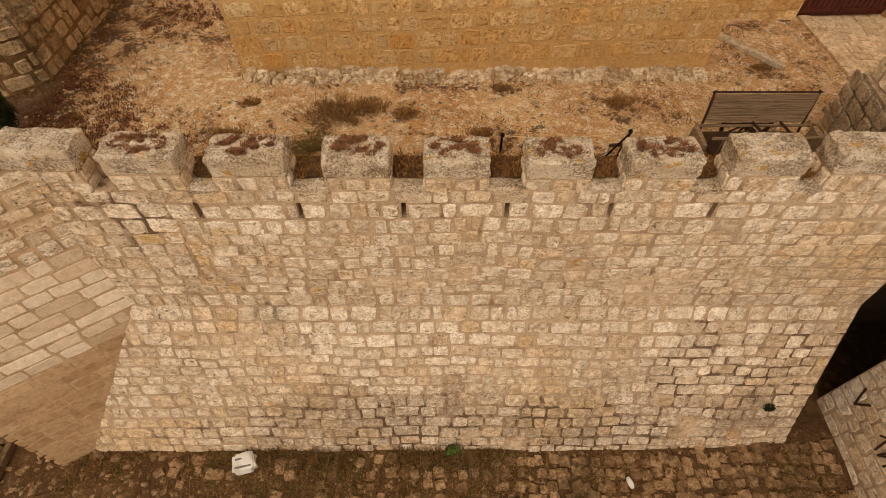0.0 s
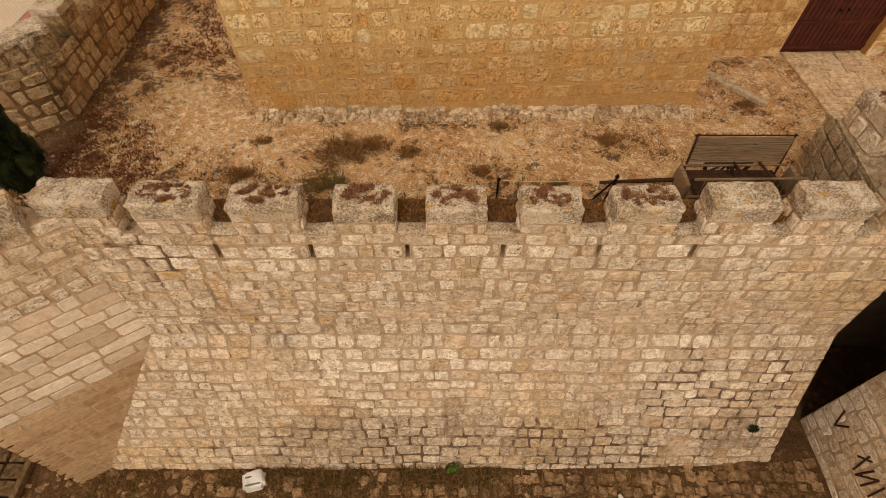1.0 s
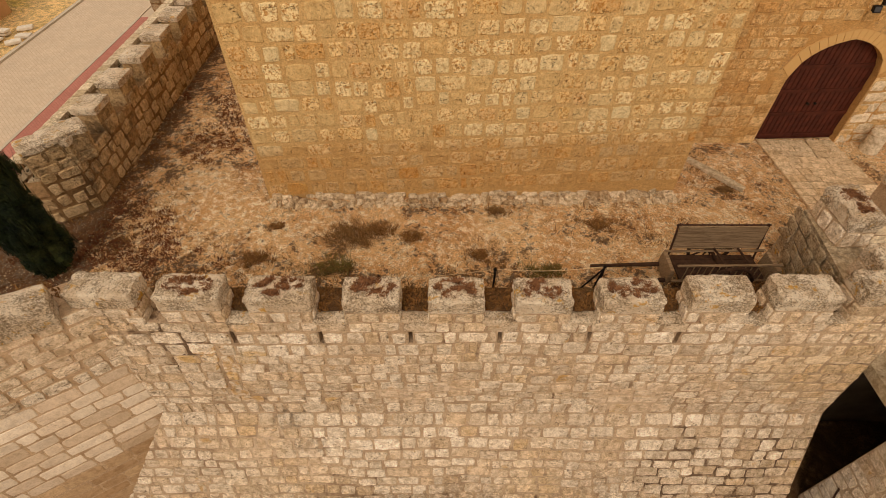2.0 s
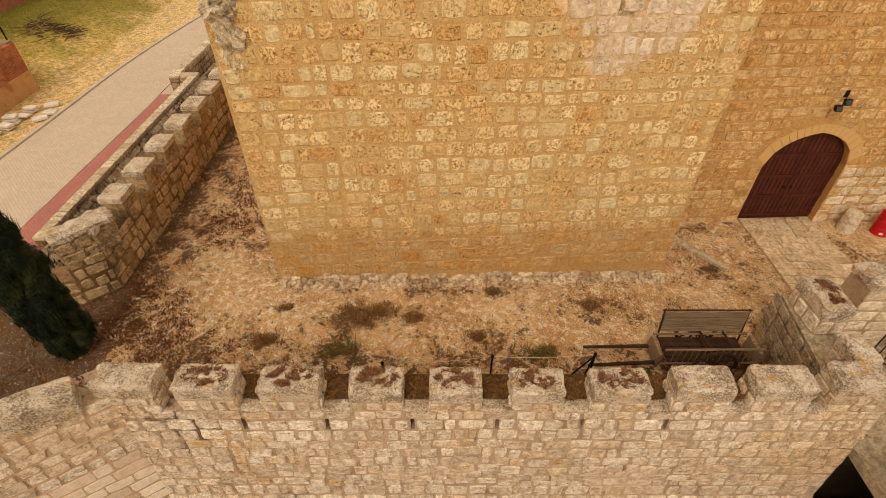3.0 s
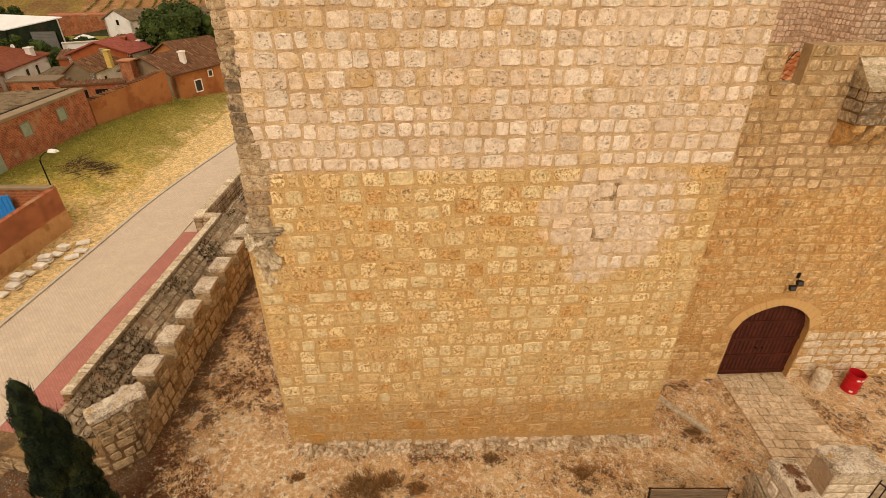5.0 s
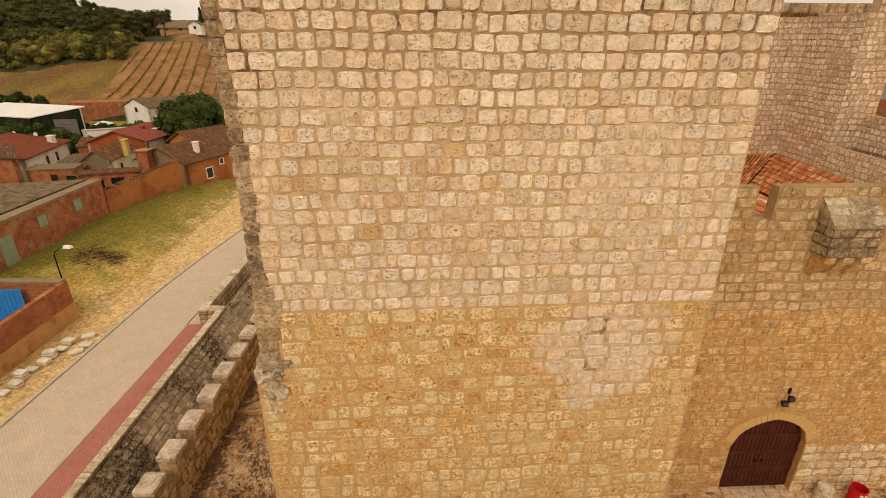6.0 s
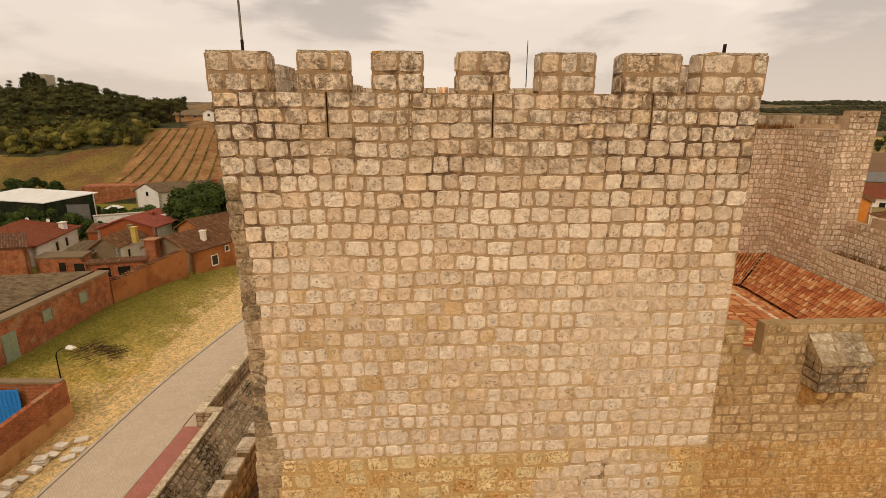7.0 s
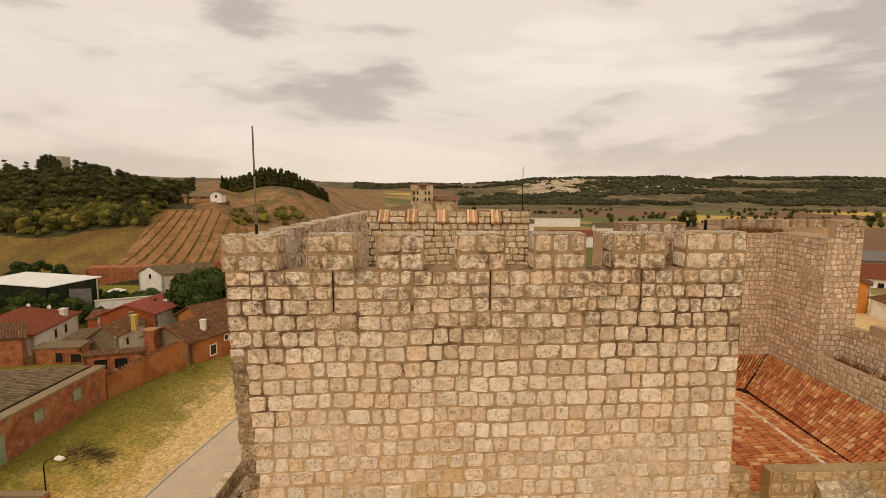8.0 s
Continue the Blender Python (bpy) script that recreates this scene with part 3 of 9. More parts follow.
def lap_mark(me):
    """Marks the face of each stone, so that mortar can lap unevenly over its rim."""
    att = me.attributes.new("lap", "FLOAT", "POINT")
    n = len(me.vertices)
    att.data.foreach_set("value", [1.0 if k % (2 * RING) >= RING else 0.0 for k in range(n)])


def piece_mesh(i, k, material):
    key = (i, k, material.name)
    if key not in PIECES:
        me = bpy.data.meshes.new("stone")
        v, f = SHAPES[i][k]
        me.from_pydata(v.tolist(), [], f)
        me.materials.append(material)
        lap_mark(me)
        PIECES[key] = me
    return PIECES[key]


def courses(v0, v1, h, rng, jit=0.1):
    n = max(1, round((v1 - v0) / h))
    cuts = [v0 + (v1 - v0) * k / n for k in range(n + 1)]
    return [c if k in (0, n) else c + rng.uniform(-jit, jit) * h for k, c in enumerate(cuts)]


def masonry(parent, O, u, n, cuts, lim, widths, material, gap=0.03, proud=0.02, pick=None, skip=None, seed=1, wob=0.01, drop=0.0, name="stone", wave=0.09, askew=0.025):
    """Lays courses of stones on a face: O its origin, u along it, n out of it; cuts the bed joints, lim(v) the ends of a course."""
    rng = random.Random(seed)
    O, u, n = Vector(O), Vector(u).normalized(), Vector(n).normalized()
    v = n.cross(u).normalized()
    inn = -n
    singles, rows_v, rows_f, base = 0, [], [], 0
    for c0, c1 in zip(cuts, cuts[1:]):
        h = c1 - c0
        ends = lim((c0 + c1) / 2)
        ends = ends if isinstance(ends, list) else [ends]
        x, b = ends[0]
        left = ends[1:]
        while x < b - 0.04 or left:
            if x >= b - 0.04:
                x, b = left.pop(0)
                continue
            w = rng.uniform(*widths) * (0.75 if rng.random() < 0.18 else 1.0)
            if b - (x + w) < widths[0] * 0.6:
                w = b - x
            x0, x1 = x, x + w
            x = x1
            if rng.random() < drop or (skip and skip(x0, x1, c0, c1)):
                continue
            g = gap * rng.uniform(0.7, 1.4)
            ww, hh = max(0.05, w - g), max(0.05, h - g * rng.uniform(0.8, 1.2))
            asp = ww / hh
            i = min(range(len(ASPECTS)), key=lambda q: abs(math.log(ASPECTS[q] / asp)))
            k = rng.randrange(6)
            d = proud * rng.uniform(0.6, 1.4)
            mx, mz = (x0 + x1) / 2, (c0 + c1) / 2
            calm = min(1.0, (x0 - ends[0][0]) * 2.0, (ends[-1][1] - x1) * 2.0, c0 * 2.0, (cuts[-1] - c1) * 2.0)
            sway = wave * max(0.0, calm) * noise.noise(Vector((mx * 0.9, mz * 0.7, seed)))
            hh *= rng.uniform(0.95, 1.05)
            mid = O + u * (mx + rng.uniform(-wob, wob)) + v * (mz + sway + rng.uniform(-wob, wob))
            tilt = rng.uniform(-askew, askew)
            uu, vv = u * math.cos(tilt) + v * math.sin(tilt), v * math.cos(tilt) - u * math.sin(tilt)
            m = Matrix((uu * ww, inn * d, vv * hh)).transposed().to_4x4()
            m.translation = mid
            if pick and singles < 300 and pick(mid):
                ob = new(name, piece_mesh(i, k, material))
                ob.parent = parent
                ob.matrix_basis = m
                singles += 1
                continue
            sv, sf = SHAPES[i][k]
            rows_v.append(sv @ np.array(m.to_3x3()).T + np.array(mid))
            rows_f += [tuple(q + base for q in f) for f in sf]
            base += len(sv)
    if rows_v:
        ob = mesh_ob(name + "_rest", np.concatenate(rows_v).tolist(), rows_f, material, parent)
        ob["kind"] = "stuff"
        lap_mark(ob.data)
    return singles


# ---- loose growth and litter ----
def sprigs(name, spots, material, parent=None, seed=1, blades=24, size=(0.1, 0.3), spread=0.2, lean=0.6, width=0.012):
    """Thin bent blades standing in tufts: spots are (x, y, z, scale)."""
    rng = random.Random(seed)
    V, F = [], []
    for x, y, z, s in spots:
        for _ in range(blades):
            a = rng.uniform(0, math.tau)
            r = spread * s * math.sqrt(rng.random())
            px, py = x + r * math.cos(a), y + r * math.sin(a)
            h = rng.uniform(*size) * s
            b = rng.uniform(0, math.tau)
            lx, ly = math.cos(b) * lean * h * rng.random(), math.sin(b) * lean * h * rng.random()
            wx, wy = -math.sin(b) * width, math.cos(b) * width
            i = len(V)
            V += [(px - wx, py - wy, z - 0.01), (px + wx, py + wy, z - 0.01), (px + lx * 0.5 + wx * .7, py + ly * 0.5 + wy * .7, z + h * 0.6), (px + lx * 0.5 - wx * .7, py + ly * 0.5 - wy * .7, z + h * 0.6), (px + lx, py + ly, z + h)]
            F += [(i, i + 1, i + 2, i + 3), (i + 3, i + 2, i + 4)]
    return mesh_ob(name, V, F, material, parent)


def leaf_cloud(name, centres, material, parent=None, seed=1, leaf=0.06, count=60, up=0.3):
    """Small leaf quads scattered through ellipsoids: centres are (x, y, z, rx, ry, rz)."""
    rng = np.random.default_rng(seed)
    V, F = [], []
    for x, y, z, rx, ry, rz in centres:
        d = rng.normal(size=(count, 3))
        d /= np.linalg.norm(d, axis=1)[:, None]
        r = rng.uniform(0.55, 1.05, (count, 1))
        p = np.array((x, y, z)) + d * r * np.array((rx, ry, rz))
        a = d + rng.normal(size=(count, 3)) * 0.6 + np.array((0, 0, up))
        t = np.cross(a, rng.normal(size=(count, 3)))
        t /= np.linalg.norm(t, axis=1)[:, None] + 1e-6
        s = np.cross(a, t)
        s /= np.linalg.norm(s, axis=1)[:, None] + 1e-6
        k = leaf * rng.uniform(0.6, 1.4, (count, 1))
        q = np.stack([p - t * k * 0.6, p + s * k, p + t * k * 0.6, p - s * k], 1).reshape(-1, 3)
        i = len(V)
        V += q.tolist()
        F += [(i + 4 * j, i + 4 * j + 1, i + 4 * j + 2, i + 4 * j + 3) for j in range(count)]
    return mesh_ob(name, V, F, material, parent)


def blobs(name, spots, material, parent=None, seed=1, rough=0.35):
    """Low, uneven clumps: spots are (x, y, z, rx, ry, rz)."""
    rng = np.random.default_rng(seed)
    bm = bmesh.new()
    bmesh.ops.create_icosphere(bm, subdivisions=2, radius=1.0)
    base = np.array([v.co[:] for v in bm.verts])
    tri = [tuple(v.index for v in f.verts) for f in bm.faces]
    bm.free()
    V, F = [], []
    for x, y, z, rx, ry, rz in spots:
        k = 1 + rng.uniform(-rough, rough, (len(base), 1))
        i = len(V)
        V += (base * k * np.array((rx, ry, rz)) + np.array((x, y, z))).tolist()
        F += [tuple(q + i for q in f) for f in tri]
    return mesh_ob(name, V, F, material, parent)


def pebbles(name, spots, material, parent=None, seed=1):
    """Small broken stones: spots are (x, y, z, size)."""
    rng = np.random.default_rng(seed)
    base = np.array([(1, 0, 0), (-1, 0, 0), (0, 1, 0), (0, -1, 0), (0, 0, 0.8), (0, 0, -0.5), (.6, .6, .3), (-.6, -.6, .3)])
    tri = [(0, 6, 4), (6, 2, 4), (2, 1, 4), (1, 7, 4), (7, 3, 4), (3, 0, 4), (0, 2, 6), (1, 3, 7), (0, 5, 2), (2, 5, 1), (1, 5, 3), (3, 5, 0)]
    V, F = [], []
    for x, y, z, s in spots:
        a = rng.uniform(0, math.tau)
        c, q = math.cos(a), math.sin(a)
        k = base * rng.uniform(0.6, 1.2, base.shape) * s
        k = np.stack([k[:, 0] * c - k[:, 1] * q, k[:, 0] * q + k[:, 1] * c, k[:, 2]], 1)
        i = len(V)
        V += (k + np.array((x, y, z))).tolist()
        F += [tuple(j + i for j in f) for f in tri]
    return mesh_ob(name, V, F, material, parent)


# ---- the castle: setting ----
def yard_z(x, y):
    return -0.50 - 0.036 * x + 0.05 * noise.noise(Vector((x * 0.5, y * 0.5, 0)))


def sheet(name, xs, ys, zf, material, parent=None, label="", smooth=True, pick=None):
    V = [(x, y, zf(x, y)) for y in ys for x in xs]
    n = len(xs)
    F = [(j * n + i, j * n + i + 1, (j + 1) * n + i + 1, (j + 1) * n + i) for j in range(len(ys) - 1) for i in range(n - 1)]
    ob = mesh_ob(name, V, F, material, parent, label, smooth)
    if pick:
        for k, f in enumerate(F):
            c = [sum(V[i][a] for i in f) / 4 for a in range(2)]
            ob.data.polygons[k].material_index = pick(*c)
    return ob


def steps(a, b, d):
    n = max(1, round((b - a) / d))
    return [a + (b - a) * k / n for k in range(n + 1)]


def yard_base(x, y):
    return -6.0 if x < -7.66 and y > 7.9 else yard_z(x, y)


yard = sheet("ground_courtyard", steps(-10.5, -7.7, 0.2) + steps(-7.65, 17.0, 0.25), steps(4.9, 7.85, 0.25) + steps(7.92, 24.0, 0.25), yard_base, M_DIRT)
tagged(yard, "dry stony courtyard earth with dead weeds", "ground", kind="structure")


def moat_z(x, y):
    return -5.42 + 0.22 * min(1.0, max(0.0, (x - 4.0) / 3.5)) - 0.45 * min(1.0, max(0.0, (-8.2 - x) / 1.0)) + 0.09 * noise.noise(Vector((x * 0.8, y * 0.8, 3))) - 0.05 * (3 - y)


moat = sheet("ground_moat", steps(-26, 14, 0.3), steps(-9, 5.5, 0.3), moat_z, M_MOAT)
tagged(moat, "brown earth moat floor with rubble and weeds", "ground", kind="structure")

# -- curtain wall with its batter --
KINK_Z, BASE_Z, TOP_Z = -2.0, -6.4, 0.66
KINK_Y, TOP_Y = 4.30, 4.52
BATTER = 0.44
BASE_Y = KINK_Y + BATTER * (BASE_Z - KINK_Z)
CX0, CX1 = -5.6, 7.22


def curt_y(z):
    return TOP_Y + (KINK_Y - TOP_Y) * (TOP_Z - z) / (TOP_Z - KINK_Z) if z > KINK_Z else KINK_Y + BATTER * (z - KINK_Z)


def slab(bm, x0, x1, z0, z1, yf, back):
    hexa(bm, [(x0, yf(z0), z0), (x1, yf(z0), z0), (x1, back, z0), (x0, back, z0), (x0, yf(z1), z1), (x1, yf(z1), z1), (x1, back, z1), (x0, back, z1)])


SLITS = (-3.37, -1.97, -0.54, 0.88, 2.3, 3.71)
SL0, SL1, SLW = 0.14, 0.43, 0.034
bm = bmesh.new()
hexa(bm, [(-7.72, BASE_Y, BASE_Z), (CX1 - 0.2, BASE_Y, BASE_Z), (CX1 - 0.2, 5.6, BASE_Z), (-7.72, 5.6, BASE_Z), (-5.9, KINK_Y, KINK_Z), (CX1, KINK_Y, KINK_Z), (CX1, 5.6, KINK_Z), (-5.9, 5.6, KINK_Z)])
slab(bm, CX0 - 0.4, CX1, KINK_Z, SL0, curt_y, 5.05)
edges = [CX0 - 0.4] + [e for s in SLITS for e in (s - SLW, s + SLW)] + [CX1]
for a, b in zip(edges[::2], edges[1::2]):
    slab(bm, a, b, SL0, SL1, curt_y, 5.05)
slab(bm, CX0 - 0.4, CX1, SL1, TOP_Z, curt_y, 5.05)
wall_curtain = part("wall_curtain", bm, M_CURT_J, None)
tagged(wall_curtain, "battered limestone curtain wall with patchy mortar", "wall", kind="structure")
rng = random.Random(3)
up_len = math.hypot(TOP_Z - KINK_Z, TOP_Y - KINK_Y)
up_n = Vector((0, -(TOP_Z - KINK_Z), TOP_Y - KINK_Y)).normalized()


up_cuts = [(z - KINK_Z) * up_len / (TOP_Z - KINK_Z) for z in (-2.0, -1.66, -1.45, -1.24, -0.97, -0.70, -0.42, -0.17, 0.14, 0.43, 0.66)]


def up_ends(v):
    z = KINK_Z + v * (TOP_Z - KINK_Z) / up_len
    if SL0 < z < SL1:
        e = [0.0] + [q - CX0 for s in SLITS for q in (s - SLW, s + SLW)] + [CX1 - CX0]
        return list(zip(e[::2], e[1::2]))
    return (0.0, CX1 - CX0)


masonry(wall_curtain, (CX0, KINK_Y, KINK_Z), (1, 0, 0), up_n, up_cuts, up_ends, (0.22, 0.52), M_CURT, 0.016, 0.020, pick=lambda p: p.z > -0.8 and -4.6 < p.x < 5.2, seed=11, wob=0.018, askew=0.06, wave=0.13)
lo_len = math.hypot(KINK_Z - BASE_Z, KINK_Y - BASE_Y)
lo_n = Vector((0, -(KINK_Z - BASE_Z), KINK_Y - BASE_Y)).normalized()
lo_cuts = [(z - BASE_Z) * lo_len / (KINK_Z - BASE_Z) for z in (-6.4, -6.1, -5.82, -5.55, -5.30, -5.07, -4.80, -4.54, -4.28, -3.96, -3.71, -3.51, -3.28, -3.08, -2.85, -2.57, -2.31, -2.0)]
masonry(wall_curtain, (CX0, BASE_Y, BASE_Z), (1, 0, 0), lo_n, lo_cuts, lambda v: (max(-2.12, -0.12 - 2.96 * (1 - v / lo_len)), CX1 - CX0 - 0.15 * (1 - v / lo_len)), (0.24, 0.56), M_CURT, 0.013, 0.016, seed=12, wob=0.014, askew=0.04, wave=0.11)
# -- merlons of the curtain wall --
MERLONS = [(-4.34, -3.37, 1.24), (-2.99, -2.01, 1.20), (-1.54, -0.68, 1.18), (-0.25, 0.60, 1.16), (1.07, 1.93, 1.14), (2.37, 3.30, 1.16), (3.70, 4.64, 1.22), (4.98, 5.92, 1.24), (6.20, 7.02, 1.36)]


def merlon(x0, x1, top, y0=4.53, y1=5.03, turn=0.0, low=0.60, parent=None, weeds=True, seed=0):
    rr = random.Random(seed)
    cx, cy, w, d = (x0 + x1) / 2, (y0 + y1) / 2, x1 - x0, y1 - y0
    cap = top - min(0.32, (top - low) * 0.55)
    ob = part("merlon", crag((w - 0.03, d - 0.03, cap - low + 0.02), (cx, cy, (cap + low) / 2), rr, 3, 0.01, 6.0, turn), M_CURT_J, parent)
    bm = crag((w, d, top - cap), (cx, cy, (top + cap) / 2), rr, 12, 0.026, 8.0, turn)
    for v in bm.verts:   # the weathered top is lumpy
        if v.co.z > top - 0.05:
            v.co.z += 0.035 * noise.noise(v.co * 14 + Vector((seed, 0, 0)))
    part("merlon_cap", bm, M_CREST, parent)
    if abs(turn) < 1:
        n = max(1, round((cap - low) / 0.26))
        cuts = [(cap - low) * k / n for k in range(n + 1)]
        masonry(parent, (x0, y0 + 0.012, low), (1, 0, 0), (0, -1, 0), cuts, lambda v: (0.0, w), (0.22, 0.42), M_CURT, 0.02, 0.02, seed=seed + 500, wave=0.0, pick=lambda p: True)
        masonry(parent, (x1 - 0.012, y0, low), (0, 1, 0), (1, 0, 0), cuts, lambda v: (0.0, d), (0.22, 0.4), M_CURT, 0.02, 0.02, seed=seed + 600, wave=0.0)
        masonry(parent, (x0 + 0.012, y1, low), (0, -1, 0), (-1, 0, 0), cuts, lambda v: (0.0, d), (0.22, 0.4), M_CURT, 0.02, 0.02, seed=seed + 700, wave=0.0)
    if weeds:
        pts = []
        while len(pts) < 80:
            a, c = rr.uniform(-1, 1), rr.uniform(-1, 1)
            if a * a + c * c < 1 and noise.noise(Vector((a * 1.3 + seed, c * 1.3, 0))) > -0.16:
                pts.append((cx + a * 0.38 * w, cy + 0.02 + c * 0.34 * d, top - 0.004, rr.uniform(0.5, 1.1)))
        ww = sprigs("dead_weeds", pts, M_MATTED, None, seed, 34, (0.012, 0.035), 0.05, 2.4, 0.009)
        tagged(ww, "dead reddish succulents matted on a merlon top", "weeds", "weeds on the merlons", "stuff")
    return ob


for k, (a, b, top) in enumerate(MERLONS):
    merlon(a, b, top, parent=wall_curtain, weeds=k < 6, seed=40 + k)
# sills between the merlons and the ledge of earth behind them
for k in range(len(MERLONS) - 1):
    a, b = MERLONS[k][1], MERLONS[k + 1][0]
    part("sill", crag((b - a + 0.1, 0.24, 0.12), ((a + b) / 2, 4.62, TOP_Z - 0.02), rng, 4, 0.03, 5.0), M_CREST, wall_curtain)
for k in range(len(MERLONS) - 1):
    a, b = MERLONS[k][1], MERLONS[k + 1][0]
    mt = part("weed_mat", crag((b - a - 0.03, 0.36, 0.10), ((a + b) / 2, 4.90, TOP_Z + 0.03), rng, 6, 0.03, 7.0), M_MOAT, wall_curtain)
bm = bmesh.new()
box(bm, -5.2, 7.0, 5.05, 5.32, -1.6, 0.52)
ledge = part("ledge", bm, M_MOAT, wall_curtain)
litter = [(rng.uniform(-5.0, 6.8), rng.uniform(4.75, 5.3), 0.56, rng.uniform(0.4, 1.0)) for _ in range(260)]
for k in range(len(MERLONS) - 1):
    a, b = MERLONS[k][1], MERLONS[k + 1][0]
    litter += [(rng.uniform(a, b), rng.uniform(4.74, 5.06), TOP_Z + 0.07, rng.uniform(0.4, 1.0)) for _ in range(30)]
litter += [(rng.uniform(-6.6, -4.6), rng.uniform(4.55, 5.0), 1.03, rng.uniform(0.5, 1.2)) for _ in range(40)]
tagged(sprigs("dry_grass", litter, M_DRY, None, 8, 18, (0.02, 0.07), 0.12, 2.0), "dry weeds along the inner ledge of the wall", "weeds", kind="stuff")

# -- canted face at the west end --
FA, FB = Vector((-5.30, 4.33, 0)), Vector((-7.80, 2.71, 0))
fu = (FA - FB).normalized()
fn = Vector((0.545, -0.838, 0)).normalized()
fn = Vector((fu.y, -fu.x, 0))
flen = (FA - FB).length
bm = bmesh.new()
back = -fn * 0.7
q = [FB, FA, FA + back, FB + back]
CANT = Vector((-0.02, 0.24, 0))   # how far its upper part leans back with the curtain wall
FOOT_Y = 0.34   # its lower part spreads with the batter
hexa(bm, [(p.x, p.y - FOOT_Y, -7.0) for p in q] + [(p.x, p.y, KINK_Z) for p in q])
hexa(bm, [(p.x, p.y, KINK_Z) for p in q] + [(p.x + CANT.x, p.y + CANT.y, 1.02) for p in q])
wall_canted = part("wall_canted", bm, M_CANT_J, None)
tagged(wall_canted, "canted turret face of smooth pale limestone blocks", "wall", kind="structure")
fl = Vector((fn.x * 5.0, fn.y * 5.0, FOOT_Y * 0.84)).normalized()
cant_cuts = courses(0.0, 5.0, 0.285, rng, 0.06)
masonry(wall_canted, (FB.x, FB.y - FOOT_Y, -7.0), fu, fl, cant_cuts[:-2], lambda v: (0.0, flen - 0.02), (0.42, 0.85), M_CANT_LOW, 0.006, 0.003, seed=21, wob=0.006, wave=0.04)
masonry(wall_canted, (FB.x, FB.y - FOOT_Y, -7.0), fu, fl, cant_cuts[-3:], lambda v: (0.0, flen - 0.02), (0.36, 0.75), M_CANT, 0.008, 0.005, seed=24, wob=0.006, wave=0.04)
cn = Vector((fn.x * 3.02, fn.y * 3.02, 0.21)).normalized()
masonry(wall_canted, (FB.x, FB.y, KINK_Z), fu, cn, courses(0.0, 1.6, 0.285, rng, 0.06), lambda v: (0.0, flen - 0.02), (0.36, 0.75), M_CANT, 0.006, 0.006, pick=lambda p: True, seed=22, wob=0.006, wave=0.04)
masonry(wall_canted, (FB.x, FB.y + 0.126, KINK_Z + 1.6), fu, cn, courses(0.0, 1.42, 0.25, rng, 0.12), lambda v: (0.0, flen + 0.02), (0.28, 0.55), M_CURT, 0.018, 0.022, pick=lambda p: True, seed=23, wob=0.02)
# the next face turns away westwards
FC = FB + Vector((-1.9, 1.3, 0))
bm = bmesh.new()
q = [FC, FB, FB + Vector((0.5, 0.6, 0)), FC + Vector((0.5, 0.6, 0))]
hexa(bm, [(p.x, p.y, -7.0) for p in q] + [(p.x, p.y, 1.0) for p in q])
w2 = part("wall_turret_side", bm, M_CURT_J, None)
tagged(w2, "limestone turret face turned away westwards", "wall", kind="structure")
# merlons of the corner
merlon(-5.60, -4.60, 1.34, 4.50, 4.98, 0, 0.62, wall_curtain, False, 71)
mb = FA + (FB - FA).normalized() * 1.02
ob = part("merlon", crag((1.02, 0.44, 0.56), (0, 0, 0), rng, 5, 0.03, 4.0), M_CREST, wall_canted)
ob.matrix_basis = pose(mb.x + 0.02, mb.y + 0.42, 1.26, 0, 5, math.degrees(math.atan2(fu.y, fu.x)))

# -- east end: return wall, pillars and the bridge --
bm = bmesh.new()
hexa(bm, [(6.62, 4.95, -1.2), (7.35, 4.95, -1.2), (7.52, 7.4, -1.2), (6.92, 7.4, -1.2), (6.55, 4.95, 0.72), (7.2, 4.95, 0.72), (7.40, 7.05, 0.72), (6.80, 7.05, 0.72)])
wall_return = part("wall_return", bm, M_PARAPET, None)
tagged(wall_return, "grey lichen-covered return wall beside the gate", "wall", kind="structure")
cut = courses(0, 1.9, 0.27, rng)
masonry(wall_return, (6.90, 7.25, -1.2), (-0.14, -1, 0), (-1, 0.14, -0.05), cut, lambda v: (0, 2.3), (0.28, 0.5), M_CREST_GREY, 0.010, 0.012, seed=31)
for nm, x0, x1, y0, y1, top, wd in (("far", 6.82, 7.36, 6.05, 6.98, 1.40, True), ("near", 6.72, 7.12, 4.98, 5.56, 1.38, False)):
    merlon(x0, x1, top, y0, y1, 0, 0.72, wall_return, wd, 75 if wd else 76)

wall_gate = thing("gate_pillar", (8.60, 6.93, -0.75), 0, label="pale dressed stone gate pillar with a worn cap", category="pillar")
bm = bmesh.new()
box(bm, -0.60, 0.42, -0.28, 0.28, 0, 2.05)
part("shaft", bm, M_CURT_J, wall_gate)
cut = courses(0, 2.05, 0.30, rng, 0.05)
masonry(wall_gate, (-0.60, -0.28, 0), (1, 0, 0), (0, -1, 0), cut, lambda v: (0, 1.02), (0.35, 0.6), M_PALE, 0.02, 0.012, seed=33)
masonry(wall_gate, (0.42, -0.28, 0), (0, 1, 0), (1, 0, 0), cut, lambda v: (0, 0.56), (0.25, 0.4), M_PALE, 0.02, 0.012, seed=34)
part("cap", crag((1.12, 0.66, 0.22), (-0.09, 0, 2.14), rng, 4, 0.04), M_CREST, wall_gate)

gate = thing("iron_gate", (9.06, 6.66, -0.72), -62, label="open black iron bar gate hung on the pillar", category="gate")
